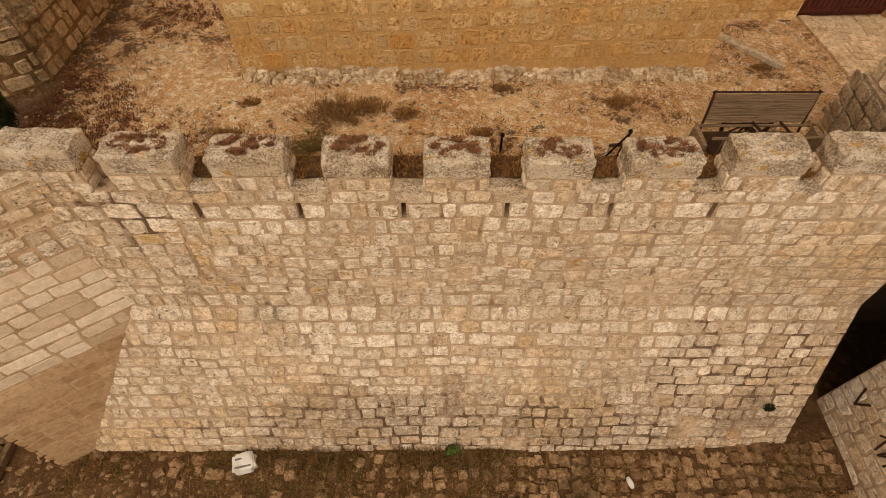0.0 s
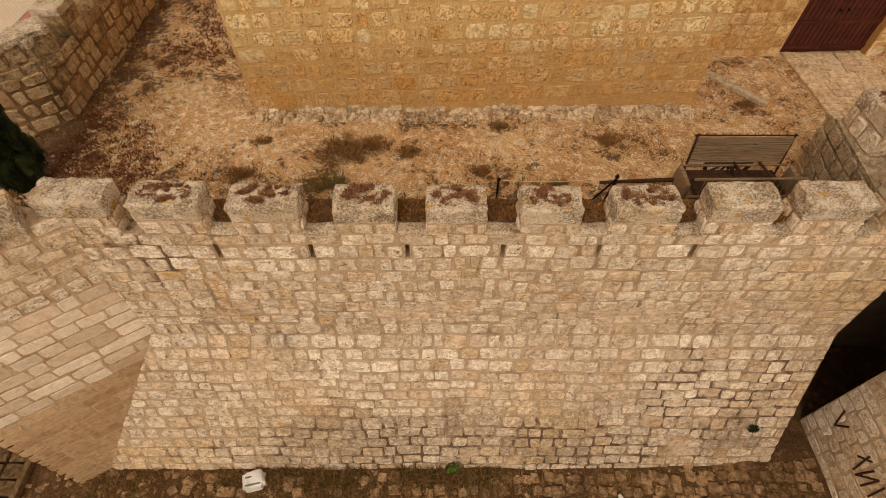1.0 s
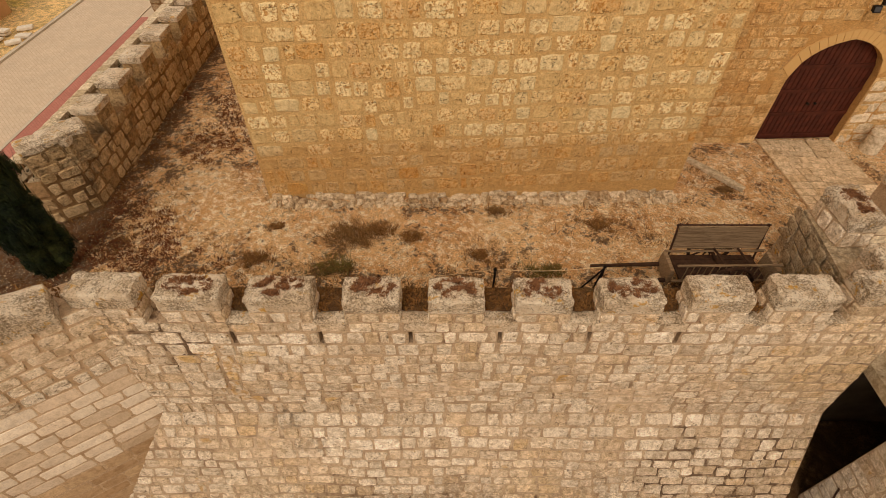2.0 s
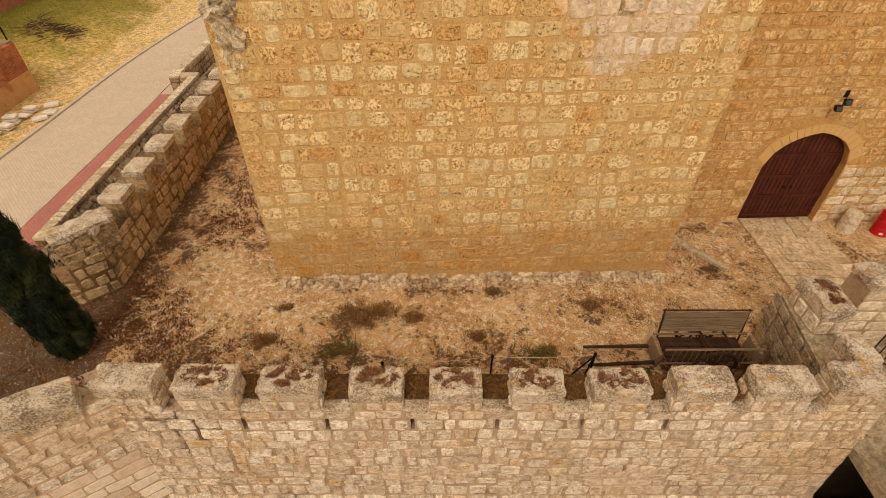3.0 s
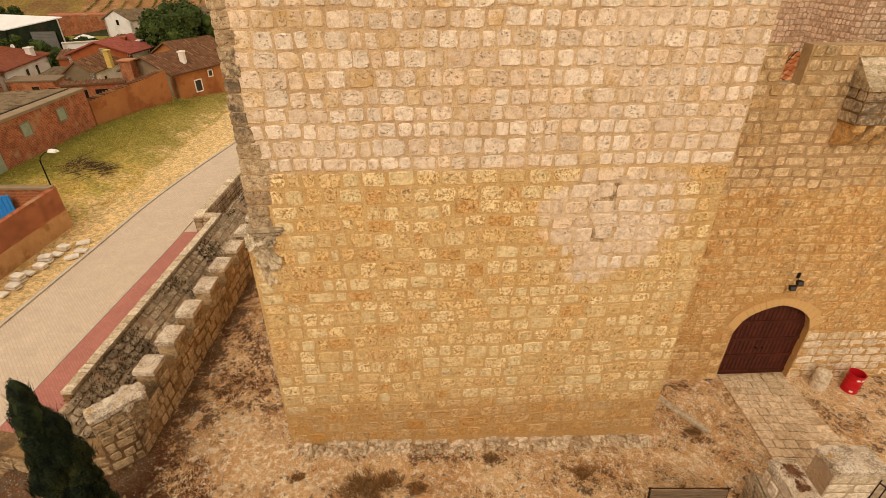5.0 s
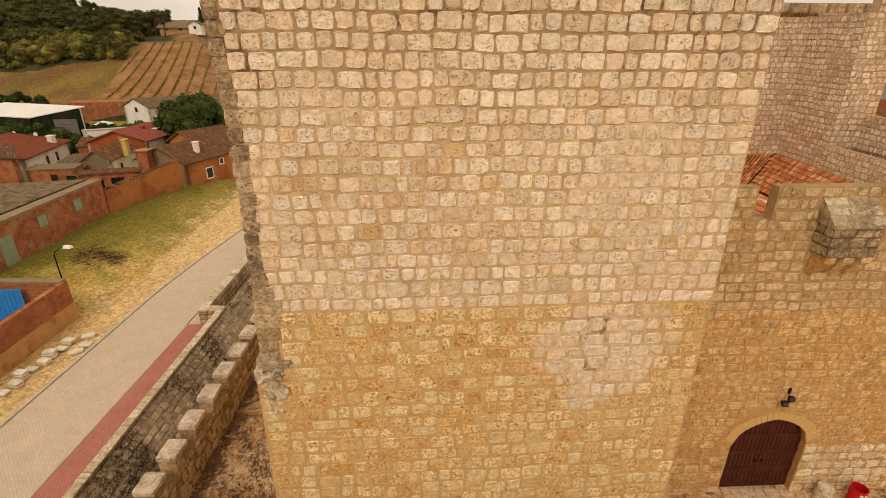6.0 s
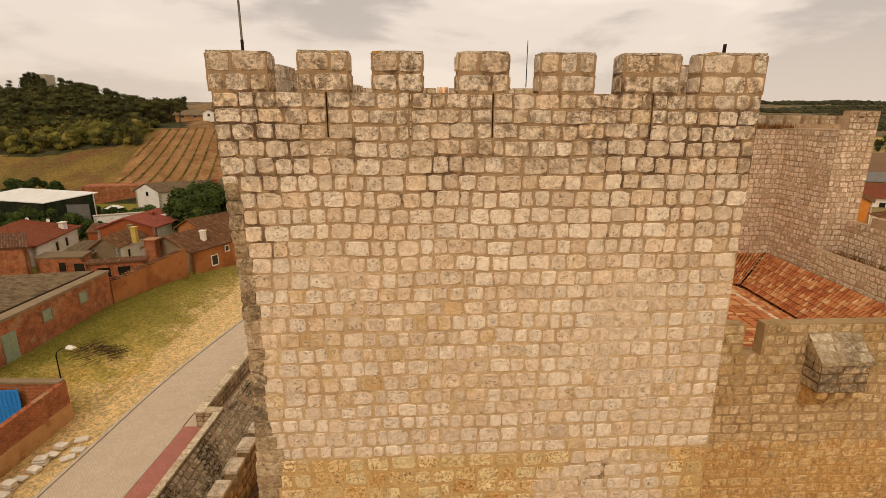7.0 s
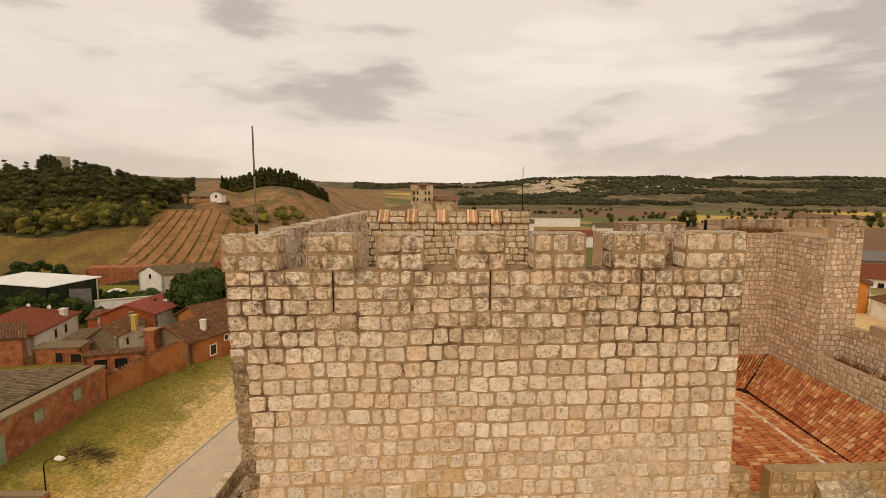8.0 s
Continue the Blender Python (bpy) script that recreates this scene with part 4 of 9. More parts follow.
for z in (0.08, 0.95, 1.75):
    bm = bmesh.new()
    rod(bm, (0, 0, z), (1.5, 0, z), 0.016, seg=6)
    part("rail", bm, M_IRON, gate)
for k in range(13):
    bm = bmesh.new()
    rod(bm, (k * 0.125, 0, 0.04), (k * 0.125, 0, 1.85), 0.011, seg=6)
    part("bar", bm, M_IRON, gate)

# bridge abutment over the moat with its dark passage
bm = bmesh.new()
box(bm, 8.16, 13.5, -6.0, 3.78, -7.0, 0.05)
wall_bridge = part("wall_bridge", bm, M_CURT_J, None)
tagged(wall_bridge, "stone bridge abutment crossing the moat", "wall", kind="structure")
cut = courses(0, 6.8, 0.29, rng)
masonry(wall_bridge, (8.16, 3.78, -6.8), (0, -1, 0), (-1, 0, 0), cut, lambda v: (0, 7.0), (0.3, 0.6), M_CURT, 0.016, 0.010, seed=36)
masonry(wall_bridge, (13.5, 3.78, -6.8), (-1, 0, 0), (0, 1, 0), cut, lambda v: (0, 5.3), (0.3, 0.6), M_CURT, 0.016, 0.010, seed=37)
bm = bmesh.new()
box(bm, 7.2, 13.5, -6.0, 3.78, 0.05, 0.16)
box(bm, 7.45, 13.5, 3.78, 8.0, -0.9, -0.66)
deck = part("bridge_deck", bm, M_PARAPET, None)
tagged(deck, "worn stone paving on the bridge deck", "pavement", kind="structure")
bm = bmesh.new()
box(bm, 13.0, 13.5, 3.78, 8.0, -7.0, -0.9)
box(bm, 6.2, 13.5, 5.6, 8.0, -7.0, -0.95)
wp = part("wall_passage", bm, M_VOID, None)
tagged(wp, "dark stone walls of the passage under the bridge", "wall", kind="structure")

# -- great tower --
M_TILE_EDGE = plain_mat("orange_clay_tile", rgb(182, 126, 86), rgb(208, 164, 120), 9.0, 0.9, per_piece=0.25)
M_TILE_PALE = plain_mat("cream_clay_tile", rgb(222, 184, 138), rgb(238, 208, 166), 9.0, 0.9, per_piece=0.15)
TL, TR = Vector((-3.86, 8.60, 0)), Vector((5.44, 9.19, 0))
tu = (TR - TL).normalized()
tlen = (TR - TL).length
LEAN_Y = 0.0125
tn = Vector((tu.y, -tu.x, LEAN_Y)).normalized()
tin = Vector((-tu.y, tu.x, 0))
T_SILL = 14.05


def tower_pt(s, z, depth=0.0):
    p = TL + tu * s + tin * (depth + LEAN_Y * z)
    return Vector((p.x, p.y, z))


def tower_box(bm, s0, s1, d0, d1, z0, z1):
    hexa(bm, [tower_pt(s0, z0, d0), tower_pt(s1, z0, d0), tower_pt(s1, z0, d1), tower_pt(s0, z0, d1), tower_pt(s0, z1, d0), tower_pt(s1, z1, d0), tower_pt(s1, z1, d1), tower_pt(s0, z1, d1)])


def corner_s(z):
    """Where the west corner's outline stands at a height, fitted to the camera's view: it is drawn in between the
    corbel and the parapet.
    """
    return float(np.interp(z, (5.7, 7.6, 9.3, 10.9, 12.8, 14.0), (0.06, 0.12, 0.15, 0.12, 0.01, 0.0)))


T_SLITS = (1.84, 3.225, 4.62, 7.39)
SLIT_W = 0.013
bm = bmesh.new()
tower_box(bm, -0.07, tlen, 0.0, 2.3, -1.5, 5.70)
for z0, z1 in zip((5.70, 7.5, 9.8, 10.9, 11.9), (7.5, 9.8, 10.9, 11.9, 13.05)):
    tower_box(bm, corner_s((z0 + z1) / 2) + 0.05, tlen, 0.0, 2.3, z0, z1)
tower_box(bm, 0.22, 7.6, 2.3, 10.6, -1.5, 12.60)
edges = [0.0] + [e for s in T_SLITS for e in (s - SLIT_W, s + SLIT_W)] + [tlen]
for a, b in zip(edges[::2], edges[1::2]):
    tower_box(bm, a, b, 0.0, 0.48, 13.32, T_SILL)
tower_box(bm, 0.0, tlen, 0.0, 0.48, 13.05, 13.32)
tower = part("wall_tower", bm, M_TOWER_J, None)
tagged(tower, "tall square limestone tower, ochre below and pale above", "tower", kind="structure")
t_cuts = [z + 0.3 for z in (-0.30, 0.06, 0.42, 0.75, 1.06, 1.41, 1.75, 2.07, 2.43, 2.80, 3.15, 3.48, 3.85, 4.11, 4.39, 4.72, 5.10, 5.42, 5.79, 6.08, 6.40, 6.74, 7.07)]
t_cuts2 = [z + 0.3 for z in (7.07, 7.34, 7.68, 7.97, 8.24, 8.54, 8.87, 9.17, 9.47, 9.77, 10.08, 10.36, 10.64, 10.93, 11.23, 11.52, 11.81, 12.10, 12.40, 12.69, 12.99, 13.27, 13.54, 13.79, 14.05)]


def tower_ends(v):
    z = v - 0.3
    if 13.3 < z:
        e = [0.0] + [q for s in T_SLITS for q in (s - SLIT_W, s + SLIT_W)] + [tlen]
        return list(zip(e[::2], e[1::2]))
    return (-0.05 if z < 5.7 else corner_s(z) + (0.42 if z < 7.5 else 0.24 if z < 12.5 else 0.0), tlen)


t_org = tower_pt(0, -0.3)
masonry(tower, t_org, tu, tn, t_cuts, tower_ends, (0.26, 0.58), M_TOWER, 0.030, 0.012, seed=81, wob=0.016)
masonry(tower, t_org, tu, tn, t_cuts2[:13], tower_ends, (0.24, 0.46), M_TOWER, 0.012, 0.014, seed=82, wob=0.012, askew=0.03, wave=0.05)
masonry(tower, t_org, tu, tn, t_cuts2[12:], tower_ends, (0.24, 0.46), M_TOWER, 0.004, 0.020, pick=lambda p: True, seed=83, wob=0.010, askew=0.03, wave=0.05)
# plinth of rough stones at the foot
for row, n in ((0, 40), (1, 60), (2, 70)):
    for k in range(n):
        s0 = (k + rng.uniform(-0.35, 0.35)) * tlen / n + 0.1
        w = rng.uniform(0.18, 0.40) if row == 0 else rng.uniform(0.08, 0.22)
        q = tower_pt(s0, 0.0, (0.0, -0.14, -0.26)[row] + rng.uniform(-0.06, 0.04))
        hgt = rng.uniform(0.14, 0.24) if row == 0 else rng.uniform(0.06, 0.13)
        st = part("plinth_stone", crag((w, rng.uniform(0.12, 0.22), hgt), (0, 0, 0), rng, 2, 0.03, 8.0), M_PLINTH, tower)
        st.matrix_basis = pose(q.x, q.y, yard_z(q.x, q.y) + hgt * rng.uniform(0.0, 0.35), rng.uniform(-8, 8), rng.uniform(-8, 8), 4 + rng.uniform(-25, 25))
T_MERLONS = ((-0.05, 0.92, 14.67), (1.40, 2.22, 14.69), (2.60, 3.44, 14.69), (4.02, 4.88, 14.70), (5.40, 6.34, 14.70), (6.82, 7.82, 14.70), (8.20, 9.34, 14.72))
for k, (a, b, top) in enumerate(T_MERLONS):
    bm = bmesh.new()
    tower_box(bm, a, b, 0.0, 0.46, T_SILL, top - 0.03)
    part("merlon", bm, M_TOWER_J, tower)
    h = top - T_SILL
    masonry(tower, tower_pt(a, T_SILL), tu, tn, [0, h * 0.48, h], lambda v: (0.0, b - a), (0.30, 0.58), M_TOWER, 0.018, 0.014, seed=90 + k, wob=0.004, pick=lambda p: True)
    masonry(tower, tower_pt(b, T_SILL), tin, tu, [0, h * 0.5, h], lambda v: (0.0, 0.46), (0.3, 0.46), M_TOWER, 0.03, 0.02, seed=190 + k, wob=0.004)
    masonry(tower, tower_pt(a, T_SILL, 0.46), -tin, -tu, [0, h * 0.5, h], lambda v: (0.0, 0.46), (0.3, 0.46), M_TOWER, 0.03, 0.02, seed=290 + k, wob=0.004)
    c = tower_pt((a + b) / 2, top - 0.01, 0.23)
    cap = part("merlon_cap", crag((b - a - 0.01, 0.46, 0.05), (0, 0, 0), rng, 5, 0.02, 6.0), M_CREST, tower)
    cap.matrix_basis = pose(c.x, c.y, c.z, 0, 0, math.degrees(math.atan2(tu.y, tu.x)))


def parapet_row(p0, p1, sill, top, n_mer, thick, inward, parent, seed, mer_w=0.6, stone=None, low=None, face=None):
    """A parapet from p0 to p1 with its merlons and its stones on both long faces."""
    p0, p1 = Vector(p0), Vector(p1)
    d = (p1 - p0).normalized()
    ln = (p1 - p0).length
    i = Vector(inward).normalized()
    bm = bmesh.new()

    def blk(s0, s1, z0, z1):
        q = [p0 + d * s0, p0 + d * s1, p0 + d * s1 + i * thick, p0 + d * s0 + i * thick]
        hexa(bm, [(p.x, p.y, z0) for p in q] + [(p.x, p.y, z1) for p in q])
    blk(0, ln, (sill - 1.6) if low is None else low, sill)
    pitch = ln / n_mer
    for k in range(n_mer):
        blk(k * pitch + pitch * (1 - mer_w) / 2, (k + 1) * pitch - pitch * (1 - mer_w) / 2, sill, top)
    ob = part("parapet", bm, M_CREST if stone is None else stone, parent)
    if face:
        up_z = Vector((0, 0, sill))
        hh = (top - sill) / 2
        for k in range(n_mer):
            s0, w = k * pitch + pitch * (1 - mer_w) / 2, pitch * mer_w
            masonry(parent, p0 + d * s0 + up_z, d, -i, [0, hh, 2 * hh], lambda v: (0, w), (0.22, 0.42), face, 0.03, 0.025, seed=seed + 7 * k)
            masonry(parent, p0 + d * (s0 + w) + up_z, i, d, [0, hh, 2 * hh], lambda v: (0, thick), (0.2, 0.4), face, 0.03, 0.02, seed=seed + 7 * k + 1)
    return ob


a0, a1 = tower_pt(0.02, 0, 0.5), Vector((-3.35, 18.6, 0))
parapet_row(a0, a1, T_SILL, 14.64, 7, 0.45, (1, 0, 0), tower, 301, 0.66)
d = (a1 - a0).normalized()
for k in range(7):
    ln = (a1 - a0).length / 7
    s0 = k * ln + ln * 0.17
    masonry(tower, a0 + d * s0 + Vector((0.45, 0, T_SILL)), d, (d.y, -d.x, 0), [0, 0.3, 0.59], lambda v: (0, ln * 0.66), (0.25, 0.5), M_TOWER, 0.03, 0.02, seed=310 + k)
    masonry(tower, a0 + d * s0 + Vector((0, 0, T_SILL)), (1, 0, 0), (0, -1, 0), [0, 0.3, 0.59], lambda v: (0, 0.45), (0.3, 0.45), M_TOWER, 0.03, 0.02, seed=330 + k)
masonry(tower, a0 + Vector((0.45, 0, T_SILL - 1.4)), d, (d.y, -d.x, 0), courses(0, 1.4, 0.28, rng), lambda v: (0, (a1 - a0).length), (0.25, 0.5), M_TOWER, 0.03, 0.02, seed=345)
BACK_TILES = (-2.44, -1.34, -0.17, 0.98, 1.91)
# back wall inside the tower, pale, with tiled slopes in its crenels
parapet_row((-3.35, 19.3, 0), (3.2, 19.55, 0), 14.18, 14.20, 1, 0.5, (0, 1, 0), tower, 302, 0.9, M_TOWER_J, 11.0)
for k, (xa, xb) in enumerate(zip([-3.35] + [x + 0.24 for x in BACK_TILES], [x - 0.24 for x in BACK_TILES] + [3.2])):
    bm = bmesh.new()
    box(bm, xa, xb, 19.42, 19.9, 14.19, 14.64)
    part("merlon", bm, M_TOWER_J, tower)
    masonry(tower, (xa, 19.41, 14.18), (1, 0, 0), (0, -1, 0), [0, 0.24, 0.46], lambda v: (0.0, xb - xa), (0.26, 0.5), M_PALE, 0.025, 0.02, seed=350 + k)
masonry(tower, (-3.35, 19.29, 12.2), (6.55, 0.25, 0), (0.038, -1, 0), courses(0, 1.98, 0.26, rng, 0.06), lambda v: (0, 6.55), (0.26, 0.5), M_PALE, 0.03, 0.02, seed=303)
pole = thing("lightning_rod", (-3.38, 9.0, 14.66), 0, label="thin grey lightning rod standing on a merlon", category="pole")
bm = bmesh.new()
rod(bm, (0, 0, 0), (0, 0, 0.20), 0.026)
part("socket", bm, M_IRON, pole, "black iron socket")
bm = bmesh.new()
rod(bm, (0, 0, 0.18), (0.0, 0, 1.88), 0.020, 0.015)
part("mast", bm, M_GALV, pole)
bm = bmesh.new()
rod(bm, (-0.03, 0, 1.02), (0.05, 0, 1.10), 0.02)
part("clamp", bm, M_IRON, pole)
rod2 = thing("antenna", (2.95, 19.8, 14.7), 0, label="thin antenna behind the tower's back wall", category="antenna")
bm = bmesh.new()
rod(bm, (0, 0, 0), (0, 0, 1.65), 0.02, 0.012)
part("mast", bm, M_IRON, rod2)
post = thing("iron_post", (4.85, 9.75, 14.0), 0, label="short black iron post behind a merlon", category="post")
bm = bmesh.new()
rod(bm, (0, 0, 0), (0.02, 0, 0.92), 0.03)
part("stub", bm, M_IRON, post)
# right flank parapet
parapet_row(tower_pt(tlen - 0.46, 0, 0.9), (5.55, 11.45, 0), T_SILL, 14.72, 1, 0.46, (1, 0, 0), tower, 304, 0.7, M_TOWER_J, None, M_TOWER)
parapet_row((3.8, 11.55, 0), (5.5, 11.65, 0), T_SILL - 0.1, 14.75, 1, 0.46, (0, 1, 0), tower, 305, 0.9, M_TOWER_J, None, M_TOWER)
for k, x in enumerate(BACK_TILES):
    slot = part("tile_slot", crag((0.44, 0.5, 0.06), (x, 19.56, 14.22), rng, 2, 0.01), M_TOWER_J, tower)
    for j in range(4):
        bm = bmesh.new()
        rod(bm, (x - 0.16 + 0.105 * j, 19.26 + 0.01 * k, 14.22), (x - 0.15 + 0.105 * j, 19.86, 14.66), 0.062, 0.05, 8)
        part("tile", bm, M_TILE_EDGE if j % 2 else M_TILE_PALE, tower, "red clay tile" if j % 2 else "pale clay tile")

# corner shaft on its carved corbel
z, k = 5.95, 0
while z < 12.4:
    hgt = rng.uniform(0.24, 0.33)
    f = (z - 5.95) / 6.4
    w = (0.50 if z < 7.5 else 0.30) * rng.uniform(0.82, 1.15)
    q = part("quoin_stone", crag((w, 0.34, hgt - 0.004), (0, 0, 0), rng, 4, 0.018, 9.0), M_QUOIN, tower)
    c = tower_pt(corner_s(z) + rng.uniform(-0.012, 0.012) + w / 2, z + hgt / 2, 0.14)
    q.matrix_basis = pose(c.x, c.y, c.z, 0, 0, math.degrees(math.atan2(tu.y, tu.x)))
    z += hgt
corbel = thing("corner_corbel", tower_pt(0.10, 5.93), math.degrees(math.atan2(tu.y, tu.x)), label="weathered carved stone corbel with a leaf scroll", category="corbel")
part("abacus", crag((0.72, 0.56, 0.12), (0.24, 0.20, 0.0), rng, 4, 0.02), M_PARAPET, corbel)
part("moulding", crag((0.62, 0.50, 0.10), (0.22, 0.20, -0.11), rng, 4, 0.02), M_PARAPET, corbel)
bm = crag((0.56, 0.46, 1.06), (0.12, 0.10, -0.68), rng, 14, 0.12, 8.0, 8, -0.0)
for v in bm.verts:   # the leaf narrows downwards and curls out at the top
    f = max(0.0, min(1.0, (-0.16 - v.co.z) / 1.1))
    v.co.x = 0.12 + (v.co.x - 0.12) * (1.0 - 0.42 * f) - 0.05 * math.sin(f * 9) + 0.10 * f
    v.co.y = 0.22 + (v.co.y - 0.22) * (1.0 - 0.25 * f) - 0.03 * math.sin(f * 14)
part("leaf_scroll", bm, M_COPING, corbel, "carved leaf scroll, broken and worn")

# -- castle wall with the door --
KA, KB = Vector((5.0, 11.25, 0)), Vector((19.5, 11.98, 0))
ku = (KB - KA).normalized()
kn = Vector((ku.y, -ku.x, 0))
kin = -kn
K_SILL, K_TOP = 8.40, 8.88
DOOR = (3.36, 5.64, -0.85, 1.02, 2.0)   # left, right, sill, spring, apex along the wall


def keep_pt(s, z, depth=0.0):
    p = KA + ku * s + kin * depth
    return Vector((p.x, p.y, z))


def keep_box(bm, s0, s1, d0, d1, z0, z1):
    hexa(bm, [keep_pt(s0, z0, d0), keep_pt(s1, z0, d0), keep_pt(s1, z0, d1), keep_pt(s0, z0, d1), keep_pt(s0, z1, d0), keep_pt(s1, z1, d0), keep_pt(s1, z1, d1), keep_pt(s0, z1, d1)])


def arch(f):
    """The pointed arch's height above its spring at f, 0 to 1 across the opening."""
    g = abs(2 * f - 1)
    return math.sqrt(max(0.0, 1 - ((g + 0.25) / 1.25) ** 2)) / math.sqrt(1 - 0.2 ** 2)


dl, dr, ds, dsp, dap = DOOR
bm = bmesh.new()
keep_box(bm, 0, dl, 0, 1.2, -1.5, dap)
keep_box(bm, dr, 14.5, 0, 1.2, -1.5, dap)
NA = 16
for k in range(NA):
    f0, f1 = k / NA, (k + 1) / NA
    h0, h1 = dsp + (dap - dsp) * arch(f0), dsp + (dap - dsp) * arch(f1)
    s0, s1 = dl + (dr - dl) * f0, dl + (dr - dl) * f1
    hexa(bm, [keep_pt(s0, h0), keep_pt(s1, h1), keep_pt(s1, h1, 1.2), keep_pt(s0, h0, 1.2), keep_pt(s0, dap + 0.001), keep_pt(s1, dap + 0.001), keep_pt(s1, dap + 0.001, 1.2), keep_pt(s0, dap + 0.001, 1.2)])
keep_box(bm, 0, 14.5, 0, 1.2, dap, 7.2)
keep_box(bm, 0, 14.5, 0, 0.5, 7.2, 8.05)
keep_box(bm, 0, 2.18, 0, 0.30, 8.05, K_TOP)
keep_box(bm, 2.66, 14.5, 0, 0.30, 8.05, K_TOP)
wall_keep = part("wall_castle", bm, M_KEEP_J, None)
tagged(wall_keep, "ochre limestone castle wall with an arched door", "wall", kind="structure")


def keep_skip(x0, x1, c0, c1):
    z1, z0 = c1 - 0.9, c0 - 0.9
    if x1 > dl - 0.22 and x0 < dr + 0.22:
        for f in (0.0, 0.25, 0.5, 0.75, 1.0):
            s = x0 + (x1 - x0) * f
            if dl - 0.22 < s < dr + 0.22:
                g = min(1, max(0, (s - dl) / (dr - dl)))
                if z0 < dsp + (dap - dsp) * arch(g) + 0.26:
                    return True
    return False


k_cuts = courses(0, K_TOP + 0.9, 0.27, rng, 0.09)
masonry(wall_keep, keep_pt(0, -0.9), ku, kn, k_cuts, lambda v: [(0.2, 2.17), (2.67, 14.5)] if v > 8.95 else (0.2, 14.5), (0.24, 0.55), M_KEEP, 0.028, 0.018, pick=lambda p: p.z > 5.6 and p.x < 11.5, skip=keep_skip, seed=101, wob=0.014)
# dressed pale courses beside the door
masonry(wall_keep, keep_pt(dr + 0.02, -0.9, -0.012), ku, kn, courses(0, 1.85, 0.31, rng, 0.04), lambda v: (0.0, 6.0), (0.36, 0.62), M_PALE, 0.018, 0.010, seed=102, wob=0.004)
masonry(wall_keep, keep_pt(0.3, -0.9, -0.012), ku, kn, courses(0, 1.55, 0.31, rng, 0.04), lambda v: (0.0, dl - 0.32), (0.36, 0.62), M_KEEP_DRESSED, 0.018, 0.010, seed=103, wob=0.004)
# jamb stones and voussoirs
for side, s in ((-1, dl), (1, dr)):
    for j in range(5):
        z0 = ds + j * (dsp - ds) / 5
        bm = bmesh.new()
        w = 0.40 if j % 2 else 0.32
        keep_box(bm, min(s, s + side * w) + 0.006, max(s, s + side * w) - 0.006, -0.02, 0.18, z0 + 0.006, z0 + (dsp - ds) / 5 - 0.006)
        bmesh.ops.bevel(bm, geom=bm.edges[:], offset=0.012, segments=1, affect="EDGES")
        part("jamb_stone", bm, M_KEEP_DRESSED, wall_keep)
for k in range(NA):
    f0, f1 = (k + 0.03) / NA, (k + 0.97) / NA
    p = []
    for f in (f0, f1):
        s = dl + (dr - dl) * f
        h = dsp + (dap - dsp) * arch(f)
        ox = (f - 0.5) * 0.5
        p.append((s, h, s + ox, h + 0.24))
    bm = bmesh.new()
    hexa(bm, [keep_pt(p[0][0], p[0][1], -0.02), keep_pt(p[1][0], p[1][1], -0.02), keep_pt(p[1][0], p[1][1], 0.3), keep_pt(p[0][0], p[0][1], 0.3), keep_pt(p[0][2], p[0][3], -0.02), keep_pt(p[1][2], p[1][3], -0.02), keep_pt(p[1][2], p[1][3], 0.3), keep_pt(p[0][2], p[0][3], 0.3)])
    part("voussoir", bm, M_KEEP, wall_keep)

# the door: two leaves of boards in panels
bm = bmesh.new()
keep_box(bm, dl - 0.1, dr + 0.1, 0.22, 0.30, ds, dap + 0.1)
door_1 = part("door_1", bm, M_DOOR, None)
tagged(door_1, "closed red-brown double wooden door in a pointed arch", "door", kind="structure")
nb = 18
for k in range(nb):
    s0 = dl + (dr - dl) * k / nb
    s1 = dl + (dr - dl) * (k + 1) / nb
    bm = bmesh.new()
    keep_box(bm, s0 + 0.010, s1 - 0.010, 0.185, 0.22, ds + 0.02, dap)
    part("board", bm, M_DOOR, door_1)
for z in (ds + 0.1, ds + 0.75, ds + 1.4, ds + 2.05):
    for s0, s1 in ((dl, (dl + dr) / 2 - 0.012), ((dl + dr) / 2 + 0.012, dr)):
        bm = bmesh.new()
        keep_box(bm, s0, s1, 0.165, 0.19, z, z + 0.1)
        part("rail", bm, M_DOOR, door_1)
for s in ((dl + dr) / 2 - 0.1, (dl + dr) / 2 + 0.1):
    bm = bmesh.new()
    c = keep_pt(s, ds + 1.1, 0.12)
    rod(bm, c, c + kin * 0.06, 0.03)
    part("knob", bm, M_IRON, door_1, "round iron knob")

# machicolated box on the wall head
mach = thing("box_machicolation", keep_pt(4.42, 7.02), math.degrees(math.atan2(ku.y, ku.x)), label="grey stone box machicolation on rounded corbels", category="machicolation")
bm = bmesh.new()
box(bm, -0.60, 0.60, -0.52, 0.0, 0.28, 1.02)
part("body", bm, M_RUBBLE_J, mach)
masonry(mach, (-0.60, -0.52, 0.28), (1, 0, 0), (0, -1, 0), [0, 0.25, 0.50, 0.74], lambda v: (0, 1.2), (0.3, 0.6), M_QUOIN, 0.015, 0.012, pick=lambda p: True, seed=111)
masonry(mach, (-0.60, 0.0, 0.28), (0, -1, 0), (-1, 0, 0), [0, 0.25, 0.50, 0.74], lambda v: (0, 0.52), (0.26, 0.52), M_PARAPET, 0.015, 0.012, pick=lambda p: True, seed=112)
bm = bmesh.new()
